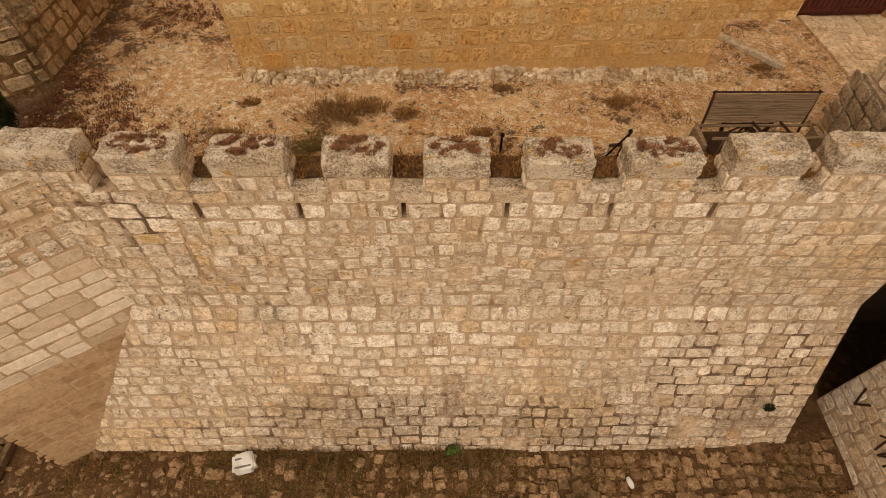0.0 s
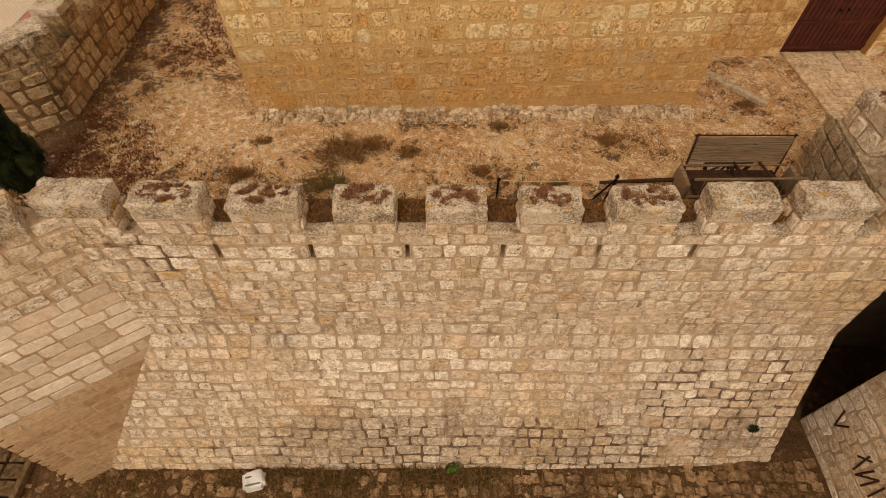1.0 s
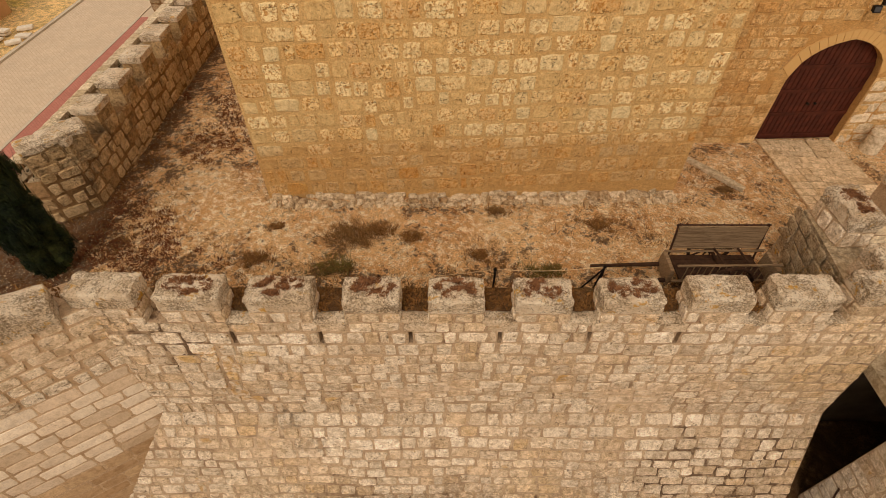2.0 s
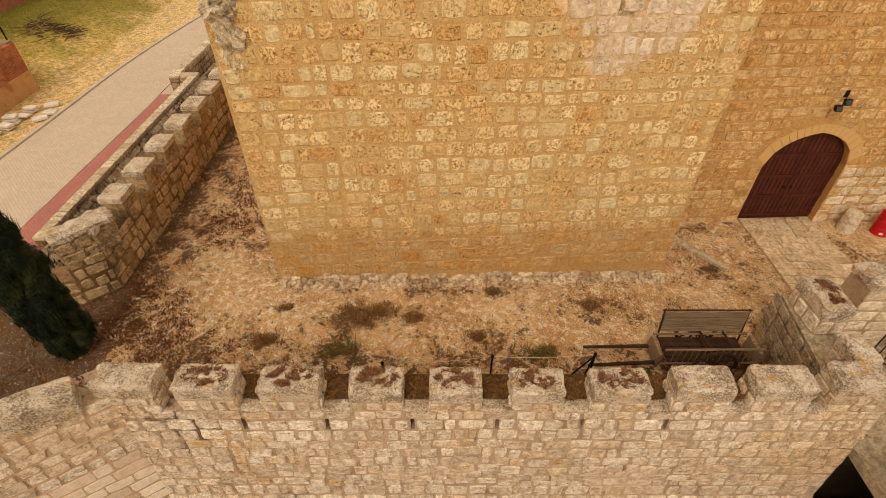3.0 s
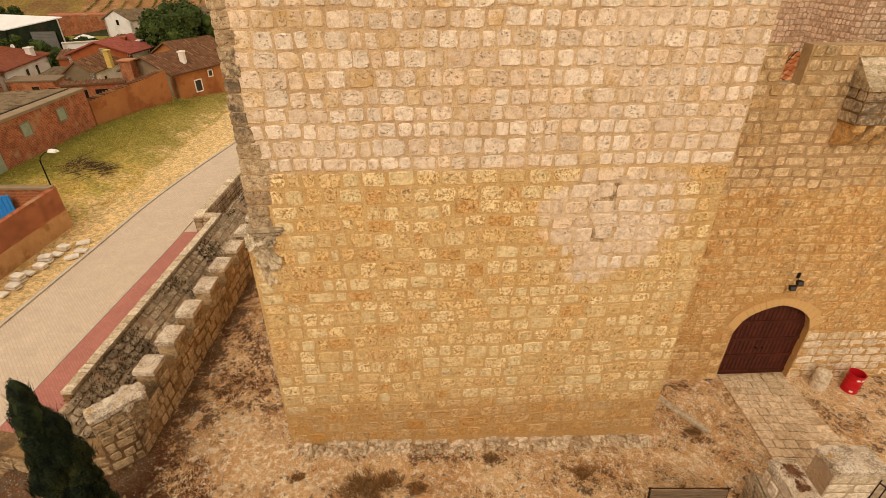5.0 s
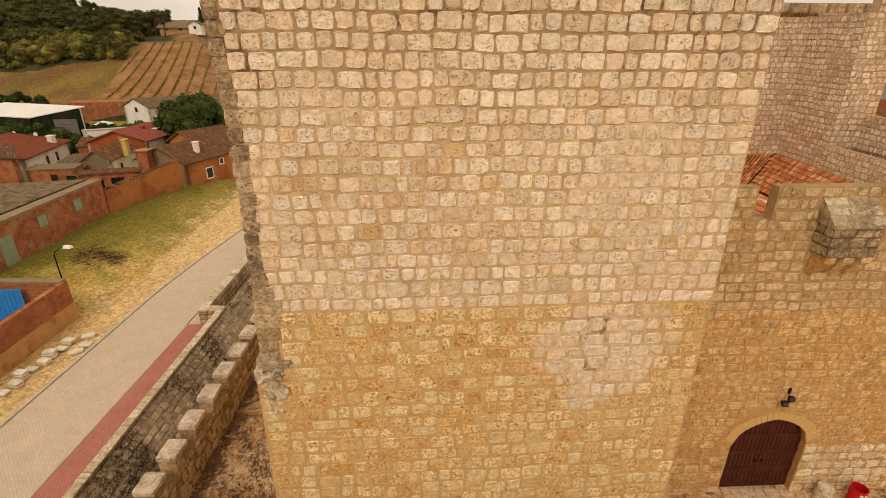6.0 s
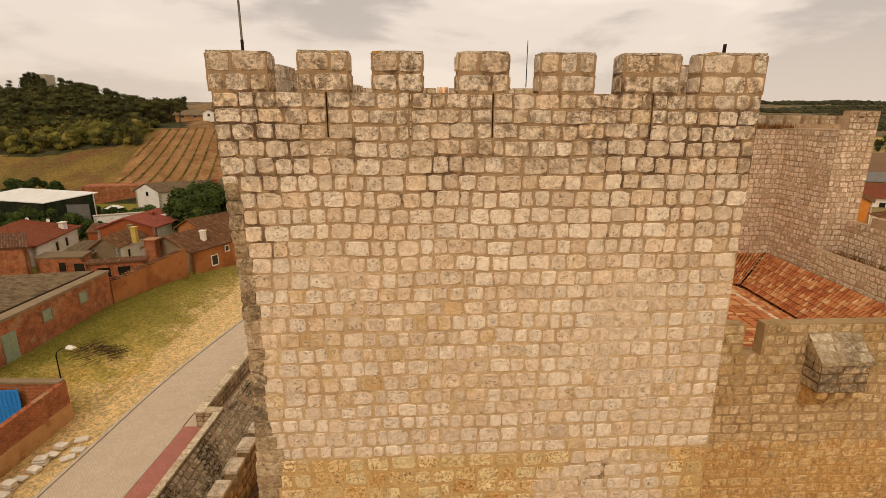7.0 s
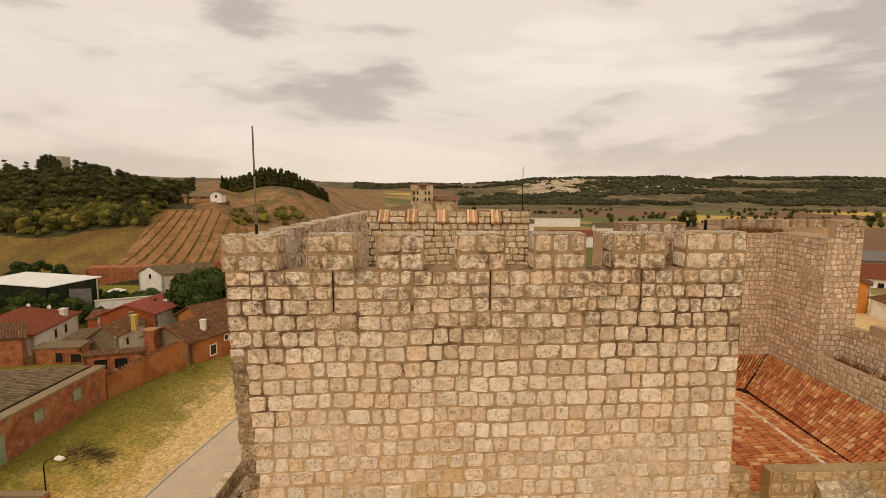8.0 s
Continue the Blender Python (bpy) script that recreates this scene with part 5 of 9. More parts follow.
hexa(bm, [(-0.66, -0.58, 1.02), (0.66, -0.58, 1.02), (0.66, 0.1, 1.02), (-0.66, 0.1, 1.02), (-0.66, -0.58, 1.08), (0.66, -0.58, 1.08), (0.66, 0.0, 1.62), (-0.66, 0.0, 1.62)])
part("sloped_roof", bm, M_PARAPET, mach)
masonry(mach, (-0.66, -0.58, 1.08), (1, 0, 0), (0, -0.681, 0.732), [0, 0.27, 0.54, 0.79], lambda v: (0, 1.32), (0.35, 0.6), M_PARAPET, 0.015, 0.012, pick=lambda p: True, seed=113)
for x in (-0.44, 0.0, 0.44):
    bm = bmesh.new()
    prof = ((0.0, -0.30), (-0.12, -0.29), (-0.25, -0.20), (-0.33, -0.08), (-0.36, 0.02), (-0.46, 0.06), (-0.52, 0.14), (-0.53, 0.28), (0.0, 0.28))
    ra = [bm.verts.new((x - 0.12, y, z)) for y, z in prof]
    rb = [bm.verts.new((x + 0.12, y, z)) for y, z in prof]
    bm.faces.new(ra)
    bm.faces.new(rb[::-1])
    for k in range(len(prof)):
        j = (k + 1) % len(prof)
        bm.faces.new((ra[j], ra[k], rb[k], rb[j]))
    part("corbel", bm, M_KEEP_DRESSED, mach)

flood = thing("floodlight", keep_pt(4.45, 2.86), math.degrees(math.atan2(ku.y, ku.x)), label="pair of small black framed floodlights on a wall bracket", category="floodlight")
bm = bmesh.new()
rod(bm, (0.1, 0, 0.16), (0.02, -0.20, 0.06), 0.012)
rod(bm, (0.02, -0.20, 0.06), (-0.10, -0.24, -0.10), 0.012)
box(bm, 0.06, 0.16, -0.03, 0, 0.08, 0.24)
part("bracket", bm, M_IRON, flood)
for x, z in ((0.03, 0.06), (-0.12, -0.09)):
    bm = bmesh.new()
    hexa(bm, [(x - 0.09, -0.30, z - 0.07), (x + 0.09, -0.30, z - 0.07), (x + 0.07, -0.20, z - 0.05), (x - 0.07, -0.20, z - 0.05), (x - 0.09, -0.26, z + 0.07), (x + 0.09, -0.26, z + 0.07), (x + 0.07, -0.17, z + 0.05), (x - 0.07, -0.17, z + 0.05)])
    hs = part("housing", bm, M_IRON, flood)
    bm = bmesh.new()
    hexa(bm, [(x - 0.07, -0.306, z - 0.052), (x + 0.07, -0.306, z - 0.052), (x + 0.07, -0.30, z - 0.052), (x - 0.07, -0.30, z - 0.052), (x - 0.07, -0.275, z + 0.052), (x + 0.07, -0.275, z + 0.052), (x + 0.07, -0.268, z + 0.052), (x - 0.07, -0.268, z + 0.052)])
    part("lens", bm, M_GLASS_DARK, hs, "dark glass lens")


# ---- materials of the surroundings ----
def land_mat(name, cols, s1, s2, speck=None, s3=1.2):
    m, nt, b = blank(name, 0.97)
    pos = place(nt)
    col = mixc(nt, step(nt, fuzz(nt, pos, s1, 6.0, 0.65), 0.38, 0.62), cols[0], cols[1])
    col = mixc(nt, step(nt, fuzz(nt, pos, s2, 6.0, 0.65), 0.45, 0.62), col, cols[2])
    col = mixc(nt, 1.0, col, mixc(nt, step(nt, fuzz(nt, pos, s3 * 3, 8.0, 0.78), 0.34, 0.66), (0.6, 0.6, 0.6, 1), (1.3, 1.3, 1.3, 1)), "MULTIPLY")
    if speck:
        col = mixc(nt, step(nt, fuzz(nt, pos, s3, 6.0, 0.7), 0.55, 0.65), col, speck)
    nt.links.new(col, b.inputs["Base Color"])
    relief(nt, b, fuzz(nt, pos, s3 * 6, 6.0, 0.75), 0.7, 0.08)
    return m


def meadow_mat():
    m, nt, b = blank("dry_meadow_grass", 0.97)
    pos = place(nt)
    xyz = node(nt, "ShaderNodeSeparateXYZ", {0: pos}).outputs
    f = calc(nt, "ADD", xyz[0], calc(nt, "MULTIPLY", calc(nt, "SUBTRACT", fuzz(nt, pos, 0.28, 5.0, 0.65), 0.5), 7.0))
    col = mixc(nt, step(nt, fuzz(nt, pos, 0.5, 6.0, 0.7), 0.35, 0.65), rgb(218, 182, 102), rgb(176, 158, 75))
    col = mixc(nt, calc(nt, "MULTIPLY", step(nt, calc(nt, "ADD", xyz[1], calc(nt, "MULTIPLY", fuzz(nt, pos, 0.3, 5.0, 0.7), 8.0)), 33.0, 40.0), 0.7), col, rgb(134, 122, 56))
    # Darker, greener tone towards the warehouse wall.
    col = mixc(nt, step(nt, calc(nt, "ADD", f, calc(nt, "MULTIPLY", calc(nt, "SUBTRACT", fuzz(nt, pos, 1.1, 5.0, 0.7), 0.5), 9.0)), -21.6, -25.6), col, rgb(140, 130, 56))
    col = mixc(nt, calc(nt, "MULTIPLY", step(nt, calc(nt, "ADD", f, calc(nt, "MULTIPLY", calc(nt, "SUBTRACT", fuzz(nt, pos, 2.2, 6.0, 0.75), 0.5), 5.0)), -21.6, -19.6), 0.9), col, rgb(236, 200, 142))
    col = mixc(nt, 1.0, col, mixc(nt, step(nt, fuzz(nt, pos, 5.0, 8.0, 0.8), 0.34, 0.66), (0.5, 0.5, 0.48, 1), (1.4, 1.38, 1.3, 1)), "MULTIPLY")
    nt.links.new(col, b.inputs["Base Color"])
    relief(nt, b, fuzz(nt, pos, 14.0, 6.0, 0.8), 0.9, 0.08)
    return m


M_MEADOW = meadow_mat()


def slope_mat(name, pasture, soil):
    """Pasture with the vineyard's soil beyond an oblique boundary fitted to the camera's view."""
    m, nt, b = blank(name, 0.97)
    pos = place(nt)
    xyz = node(nt, "ShaderNodeSeparateXYZ", {0: pos}).outputs

    def turf(c, s1, s2, s3):
        q = mixc(nt, step(nt, fuzz(nt, pos, s1, 6.0, 0.65), 0.38, 0.62), c[0], c[1])
        q = mixc(nt, step(nt, fuzz(nt, pos, s2, 6.0, 0.65), 0.46, 0.62), q, c[2])
        return mixc(nt, 1.0, q, mixc(nt, step(nt, fuzz(nt, pos, s3, 8.0, 0.78), 0.34, 0.66), (0.6, 0.6, 0.6, 1), (1.3, 1.3, 1.3, 1)), "MULTIPLY")
    edge = calc(nt, "ADD", calc(nt, "MULTIPLY", calc(nt, "SUBTRACT", xyz[1], 92.9), 0.104 / 73 / 0.3256), -0.664)
    over = step(nt, calc(nt, "SUBTRACT", calc(nt, "DIVIDE", xyz[0], calc(nt, "SUBTRACT", xyz[1], 0.2)), edge), -0.004, 0.004)
    col = mixc(nt, over, turf(pasture, 0.08, 0.16, 2.4), turf(soil, 0.14, 0.3, 3.6))
    nt.links.new(col, b.inputs["Base Color"])
    relief(nt, b, fuzz(nt, pos, 4.0, 6.0, 0.75), 0.7, 0.08)
    return m


M_LEFTFIELD = slope_mat("pasture_and_vineyard", (rgb(138, 110, 52), rgb(112, 94, 44), rgb(122, 88, 50)), (rgb(156, 112, 68), rgb(168, 126, 80), rgb(138, 98, 58)))
M_VINESOIL = M_LEFTFIELD
M_DRYHILL = land_mat("dry_hillside", (rgb(158, 118, 76), rgb(142, 108, 68), rgb(120, 100, 60)), 0.03, 0.06, rgb(96, 84, 50), 0.12)
M_WOODLAND = land_mat("woodland_floor", (rgb(62, 62, 34), rgb(84, 78, 44), rgb(50, 54, 30)), 0.05, 0.09, None, 0.3)
M_FARHILL = land_mat("scrub_plateau", (rgb(104, 90, 58), rgb(122, 104, 70), rgb(80, 78, 48)), 0.008, 0.02, rgb(146, 118, 88), 0.012)


def fields_mat():
    m, nt, b = blank("patchwork_fields", 0.97)
    pos = place(nt)
    mp = node(nt, "ShaderNodeMapping", {"Vector": pos, "Scale": (0.012, 0.016, 0.0), "Rotation": (0, 0, 0.3)}).outputs[0]
    vo = node(nt, "ShaderNodeTexVoronoi", {"Vector": mp, "Scale": 1.0})
    r = node(nt, "ShaderNodeSeparateColor", {0: vo.outputs["Color"]}).outputs
    col = mixc(nt, step(nt, r[0], 0.2, 0.8), rgb(158, 132, 78), rgb(104, 104, 52))
    col = mixc(nt, step(nt, r[1], 0.80, 0.83), col, rgb(196, 164, 84))
    col = mixc(nt, step(nt, r[2], 0.62, 0.66), col, rgb(126, 94, 64))
    col = mixc(nt, 1.0, col, mixc(nt, fuzz(nt, pos, 0.12, 6.0, 0.7), (0.75, 0.75, 0.75, 1), (1.2, 1.2, 1.2, 1)), "MULTIPLY")
    nt.links.new(col, b.inputs["Base Color"])
    return m


M_FIELDS = fields_mat()


def paver_mat(name, c1, c2, cj, bw=0.2, bh=0.1, turn=0.785):
    m, nt, b = blank(name, 0.85)
    pos = place(nt)
    mp = node(nt, "ShaderNodeMapping", {"Vector": pos, "Rotation": (0, 0, turn)}).outputs[0]
    br = node(nt, "ShaderNodeTexBrick", {"Vector": mp, "Color1": c1, "Color2": c2, "Mortar": cj, "Scale": 1.0, "Mortar Size": 0.006, "Brick Width": bw, "Row Height": bh})
    col = mixc(nt, 1.0, br.outputs[0], mixc(nt, fuzz(nt, pos, 0.9, 6.0, 0.7), (0.78, 0.78, 0.78, 1), (1.18, 1.17, 1.15, 1)), "MULTIPLY")
    nt.links.new(col, b.inputs["Base Color"])
    relief(nt, b, br.outputs[1], -0.4, 0.01)
    return m


M_PAVER = paver_mat("grey_beige_road_pavers", rgb(202, 180, 152), rgb(210, 190, 162), rgb(188, 165, 137), 0.2, 0.1)
M_REDPAVER = paver_mat("red_pavers", rgb(178, 112, 96), rgb(188, 124, 106), rgb(158, 104, 88), 0.16, 0.08)
M_CURB = plain_mat("concrete_curb", rgb(186, 170, 146), rgb(204, 190, 166), 2.0, 0.9)


def brick_mat(name, c1, c2, cj):
    m, nt, b = blank(name, 0.9)
    pos = place(nt)
    xyz = node(nt, "ShaderNodeSeparateXYZ", {0: pos}).outputs
    mp = node(nt, "ShaderNodeCombineXYZ", {0: calc(nt, "ADD", xyz[0], xyz[1]), 1: xyz[2], 2: 0.0}).outputs[0]
    br = node(nt, "ShaderNodeTexBrick", {"Vector": mp, "Color1": c1, "Color2": c2, "Mortar": cj, "Scale": 1.0, "Mortar Size": 0.012, "Brick Width": 0.26, "Row Height": 0.085})
    col = mixc(nt, 1.0, br.outputs[0], mixc(nt, step(nt, fuzz(nt, pos, 1.6, 8.0, 0.8), 0.34, 0.66), (0.6, 0.58, 0.58, 1), (1.25, 1.22, 1.18, 1)), "MULTIPLY")
    col = mixc(nt, step(nt, fuzz(nt, pos, 0.5, 5.0, 0.7), 0.56, 0.66), col, cj)
    nt.links.new(col, b.inputs["Base Color"])
    relief(nt, b, br.outputs[1], -0.5, 0.01)
    return m


M_BRICK = brick_mat("red_brick", rgb(156, 82, 48), rgb(178, 102, 64), rgb(172, 128, 90))
M_ADOBE = plain_mat("brown_adobe", rgb(172, 110, 62), rgb(188, 126, 74), 1.2, 0.95, bump=0.5, c3=rgb(154, 94, 52), s3=0.6)
M_WHITE = plain_mat("white_render", rgb(240, 230, 212), rgb(246, 240, 228), 1.0, 0.9, bump=0.2, c3=rgb(232, 218, 196), s3=0.7)
M_CONCRETE = plain_mat("grey_cement_render", rgb(134, 114, 86), rgb(154, 132, 100), 0.8, 0.95, bump=0.3)
M_ZINC = plain_mat("white_sheet_roof", rgb(222, 218, 206), rgb(234, 230, 220), 0.5, 0.5, bump=0.1)
M_GLASS = plain_mat("dark_window_glass", rgb(26, 26, 26), rgb(38, 36, 34), 2.0, 0.12, bump=0.0, spec=0.5)
M_GREENDOOR = plain_mat("faded_green_paint", rgb(140, 150, 118), rgb(156, 164, 132), 3.0, 0.7)
M_BLUE = plain_mat("blue_painted_sheet", rgb(34, 128, 206), rgb(44, 140, 216), 3.0, 0.45)
M_YELLOW = plain_mat("yellow_chimney_paint", rgb(206, 170, 84), rgb(214, 182, 100), 3.0, 0.8)
M_ORANGE = plain_mat("orange_render", rgb(206, 128, 52), rgb(216, 142, 66), 1.5, 0.9)
M_TAN = plain_mat("tan_render", rgb(190, 140, 88), rgb(206, 158, 104), 1.4, 0.95, bump=0.4, c3=rgb(170, 120, 72), s3=0.8)
M_SIENNA = plain_mat("terracotta_render", rgb(160, 84, 46), rgb(174, 98, 56), 1.2, 0.9)


def tile_mat(name, c1, c2, c3):
    m, nt, b = blank(name, 0.88)
    pos = place(nt)
    k = lot(nt)
    col = mixc(nt, step(nt, k, 0.0, 0.6), c1, c2)
    col = mixc(nt, step(nt, k, 0.7, 1.0), col, c3)
    col = mixc(nt, 1.0, col, mixc(nt, fuzz(nt, pos, 1.6, 6.0, 0.75), (0.62, 0.62, 0.62, 1), (1.3, 1.28, 1.22, 1)), "MULTIPLY")
    nt.links.new(col, b.inputs["Base Color"])
    relief(nt, b, fuzz(nt, pos, 24.0, 4.0), 0.3, 0.01)
    return m


M_TILE = tile_mat("red_clay_tile", rgb(178, 98, 58), rgb(206, 134, 82), rgb(230, 184, 130))
M_OLDTILE = tile_mat("brown_weathered_tile", rgb(96, 64, 42), rgb(124, 86, 58), rgb(146, 112, 78))
M_REDTILE = tile_mat("plain_red_tile", rgb(124, 66, 42), rgb(138, 76, 50), rgb(132, 80, 56))
M_GREYTILE = tile_mat("grey_fibre_cement", rgb(112, 94, 70), rgb(134, 114, 86), rgb(96, 80, 58))
# Darker base colour stands in for the shade between the corrugations.
M_ROOFBASE = plain_mat("shade_toned_roof_valleys", rgb(70, 56, 42), rgb(92, 76, 58), 0.6, 0.95)
M_PALEGREY = plain_mat("grey_sheet", rgb(112, 108, 98), rgb(126, 120, 110), 1.0, 0.7)
M_LEAF = plain_mat("garden_foliage", rgb(42, 56, 22), rgb(78, 90, 36), 2.0, 0.9, bump=0.2, per_piece=0.35)
M_PINE = plain_mat("pine_foliage", rgb(48, 52, 25), rgb(92, 88, 42), 0.25, 0.95, bump=0.4, per_piece=0.35)
M_SCRUB = plain_mat("olive_scrub", rgb(86, 86, 36), rgb(136, 124, 58), 0.25, 0.95, bump=0.4, per_piece=0.35)
M_BARK = plain_mat("brown_bark", rgb(78, 58, 42), rgb(98, 76, 56), 6.0, 0.95, bump=0.8)


M_PINKTILE = tile_mat("pinkish_red_tile", rgb(150, 80, 66), rgb(162, 90, 74), rgb(140, 78, 62))
M_IVYWALL = plain_mat("ivy_covered_wall", rgb(20, 26, 14), rgb(40, 48, 24), 1.6, 0.95, bump=0.9, c3=rgb(58, 50, 32), s3=0.25)
M_CHALK = plain_mat("pale_chalk", rgb(170, 150, 120), rgb(208, 188, 156), 0.05, 0.95, bump=0.3)
M_FARWOOD = plain_mat("far_woodland", rgb(54, 54, 34), rgb(80, 76, 48), 0.02, 0.95, bump=0.3, per_piece=0.25)


# ---- the land ----
def sm(lo, hi, v):
    t = max(0.0, min(1.0, (v - lo) / (hi - lo)))
    return t * t * (3 - 2 * t)


def land(x, y):
    if -11.75 < x < 26 and -12 < y < 44:
        return -8.0
    if -40 < x < -20.2 and -12 < y < 23.9:
        return -3.4
    yy = max(y, 20.0)
    a = x / yy
    z = -2.30 + 1.35 * sm(-19.5, -25, x)
    z -= 1.6 * sm(60, 140, y) * sm(-0.35, -0.1, a)
    z -= 1.5 * sm(44, 54, y) * sm(-27, -33, x) * sm(96, 78, y)
    z += 9.5 * sm(95, 215, y) * sm(-0.40, -0.47, a)
    z += 15.8 * sm(150, 330, y) * sm(-0.50, -0.78, a)
    z += 18.5 * sm(150, 300, y) * math.exp(-((a + 0.34) / 0.13) ** 2)
    z += 8.0 * sm(300, 600, y) * sm(0.05, -0.2, a)
    z += sm(480, 1150, y) * (22 + 23 * sm(-0.15, 0.35, a)) * sm(-0.25, -0.02, a)
    z += sm(700, 1500, y) * sm(-0.02, -0.25, a) * 24 * (0.9 + 0.14 * math.sin(a * 9 + 1) + 0.06 * math.sin(a * 31))
    if y > 70:
        z += (0.5 + 6.0 * sm(500, 1300, y)) * noise.noise(Vector((x * 0.012, y * 0.012, 7)))
    return z


def land_kind(x, y):
    a = x / max(y, 20.0)
    left = -0.664 + 0.104 * (y - 107) / 73
    if y < 88:
        return 0
    if y < 184 and left - 0.04 < a < -0.38 and y > 98:
        return 2
    if y < 142 + 8 * math.sin(a * 17) and a <= left:
        return 1
    if a < -0.50 and y < 420:
        return 3
    if y > (850 if a < 0.02 else 490):
        return 5
    if a < -0.12:
        return 4
    return 6 if y > 88 else 0


gx = steps(-900, -260, 40) + steps(-250, -150, 8) + steps(-147, -20, 2.6) + [-17, -14.5, -12.3, -11.7] + steps(-5, 26, 6) + [26.4] + steps(32, 120, 8) + steps(140, 500, 30) + steps(560, 2600, 120)
gx = steps(-2600, -1000, 200) + gx
gy = steps(-60, -15, 9) + [-12.2, -12] + steps(-6, 22, 4) + [23.7, 24.1] + steps(26, 42, 4) + [43.9, 44.1] + steps(47, 90, 3) + steps(92.5, 200, 2.5) + steps(206, 340, 8) + steps(360, 900, 30) + steps(950, 1700, 50) + steps(1900, 4200, 300)
# The camera's last position; depths below shrink about it to fit that view.
LAST_EYE = Vector((-0.08, 0.31, 15.49))
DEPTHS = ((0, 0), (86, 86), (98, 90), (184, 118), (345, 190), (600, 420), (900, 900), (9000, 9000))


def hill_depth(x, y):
    """The western hillside is steep and close: drawn in towards the camera to keep its last view."""
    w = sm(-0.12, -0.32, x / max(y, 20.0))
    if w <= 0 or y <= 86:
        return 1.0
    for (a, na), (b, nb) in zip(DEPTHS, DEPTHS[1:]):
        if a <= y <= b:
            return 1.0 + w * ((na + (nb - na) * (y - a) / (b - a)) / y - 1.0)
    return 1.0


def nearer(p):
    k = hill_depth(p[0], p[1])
    return LAST_EYE + (Vector(p[:3]) - LAST_EYE) * k, k


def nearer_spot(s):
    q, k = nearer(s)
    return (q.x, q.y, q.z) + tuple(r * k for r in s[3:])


# Moves and shrinks a thing along its sight line from the camera's last position.
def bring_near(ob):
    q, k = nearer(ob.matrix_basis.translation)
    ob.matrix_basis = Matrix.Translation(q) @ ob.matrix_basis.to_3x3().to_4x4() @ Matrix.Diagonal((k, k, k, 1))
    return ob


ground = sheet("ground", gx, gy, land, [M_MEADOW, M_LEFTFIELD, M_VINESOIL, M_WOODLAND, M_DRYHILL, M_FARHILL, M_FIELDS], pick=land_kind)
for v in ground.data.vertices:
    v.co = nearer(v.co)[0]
tagged(ground, "open country of meadow, vineyard, fields and hills", "ground", kind="structure")


# ---- road, ditch and parapet west of the castle ----
def road_edge(y):
    return -17.55 + 0.25 * sm(10, 25, y) + 2.2 * sm(24, 48, y) + 6.0 * sm(44, 75, y)


def strip(name, ys, xa, xb, z, material, label, cat, h=0.0):
    V, F = [], []
    for y in ys:
        V += [(xa(y), y, z), (xb(y), y, z), (xa(y), y, z - h - 0.03), (xb(y), y, z - h - 0.03)]
    for i in range(len(ys) - 1):
        k = 4 * i
        F += [(k, k + 1, k + 5, k + 4), (k + 2, k, k + 4, k + 6), (k + 1, k + 3, k + 7, k + 5)]
    F += [(0, 2, 3, 1), (4 * len(ys) - 4, 4 * len(ys) - 3, 4 * len(ys) - 1, 4 * len(ys) - 2)]
    ob = mesh_ob(name, V, F, material)
    return tagged(ob, label, cat, kind="structure")


RZ = -2.22
ry = steps(-8, 66, 1.5)
strip("road", ry, road_edge, lambda y: -13.95 + 0.15 * sm(10, 24, y) + 1.2 * sm(24, 48, y) + 6 * sm(44, 75, y), RZ, M_PAVER, "lane of grey-beige herringbone pavers", "road")
strip("pavement", steps(-8, 23.1, 1.5), lambda y: -13.85 + 0.15 * sm(10, 24, y), lambda y: -11.98, RZ + 0.03, M_REDPAVER, "red paved footway beside the lane", "pavement")
strip("pavement", [23.1, 23.8, 24.6], lambda y: -13.7, lambda y: -13.0, RZ + 0.03, M_PAVER, "paved corner behind the parapet return", "pavement")
strip("kerb", ry, lambda y: road_edge(y) - 0.16, lambda y: road_edge(y), RZ + 0.07, M_CURB, "low concrete kerb along the lane", "kerb", 0.1)
strip("kerb", steps(-8, 23.1, 1.5), lambda y: -13.95 + 0.15 * sm(10, 24, y), lambda y: -13.84 + 0.15 * sm(10, 24, y), RZ + 0.045, M_CURB, "pale kerb line between lane and footway", "kerb", 0.05)

PZ = -1.28
bm = bmesh.new()
box(bm, -11.98, -11.68, 11.2, 23.5, -2.6, PZ - 0.10)
box(bm, -13.0, -11.98, 23.1, 23.5, -2.6, PZ - 0.10)
box(bm, -13.0, -12.6, 23.5, 46.0, -2.6, PZ - 0.10)
wall_parapet = part("wall_parapet", bm, M_RUBBLE_J, None)
tagged(wall_parapet, "low grey stone parapet along the ditch", "wall", kind="structure")
rng = random.Random(17)


def caps(x0, x1, y0, y1, along_y=True, ln=0.5):
    s, e = (y0, y1) if along_y else (x0, x1)
    n = max(1, round((e - s) / ln))
    for k in range(n):
        a, b = s + (e - s) * k / n + 0.008, s + (e - s) * (k + 1) / n - 0.008
        bx = (x0 - 0.03, x1 + 0.03, a, b) if along_y else (a, b, y0 - 0.03, y1 + 0.03)
        cx, cy = (bx[0] + bx[1]) / 2, (bx[2] + bx[3]) / 2
        part("coping_stone", crag((bx[1] - bx[0], bx[3] - bx[2], 0.14), (cx, cy, PZ - 0.05), rng, 1, 0.012), M_COPING, wall_parapet)


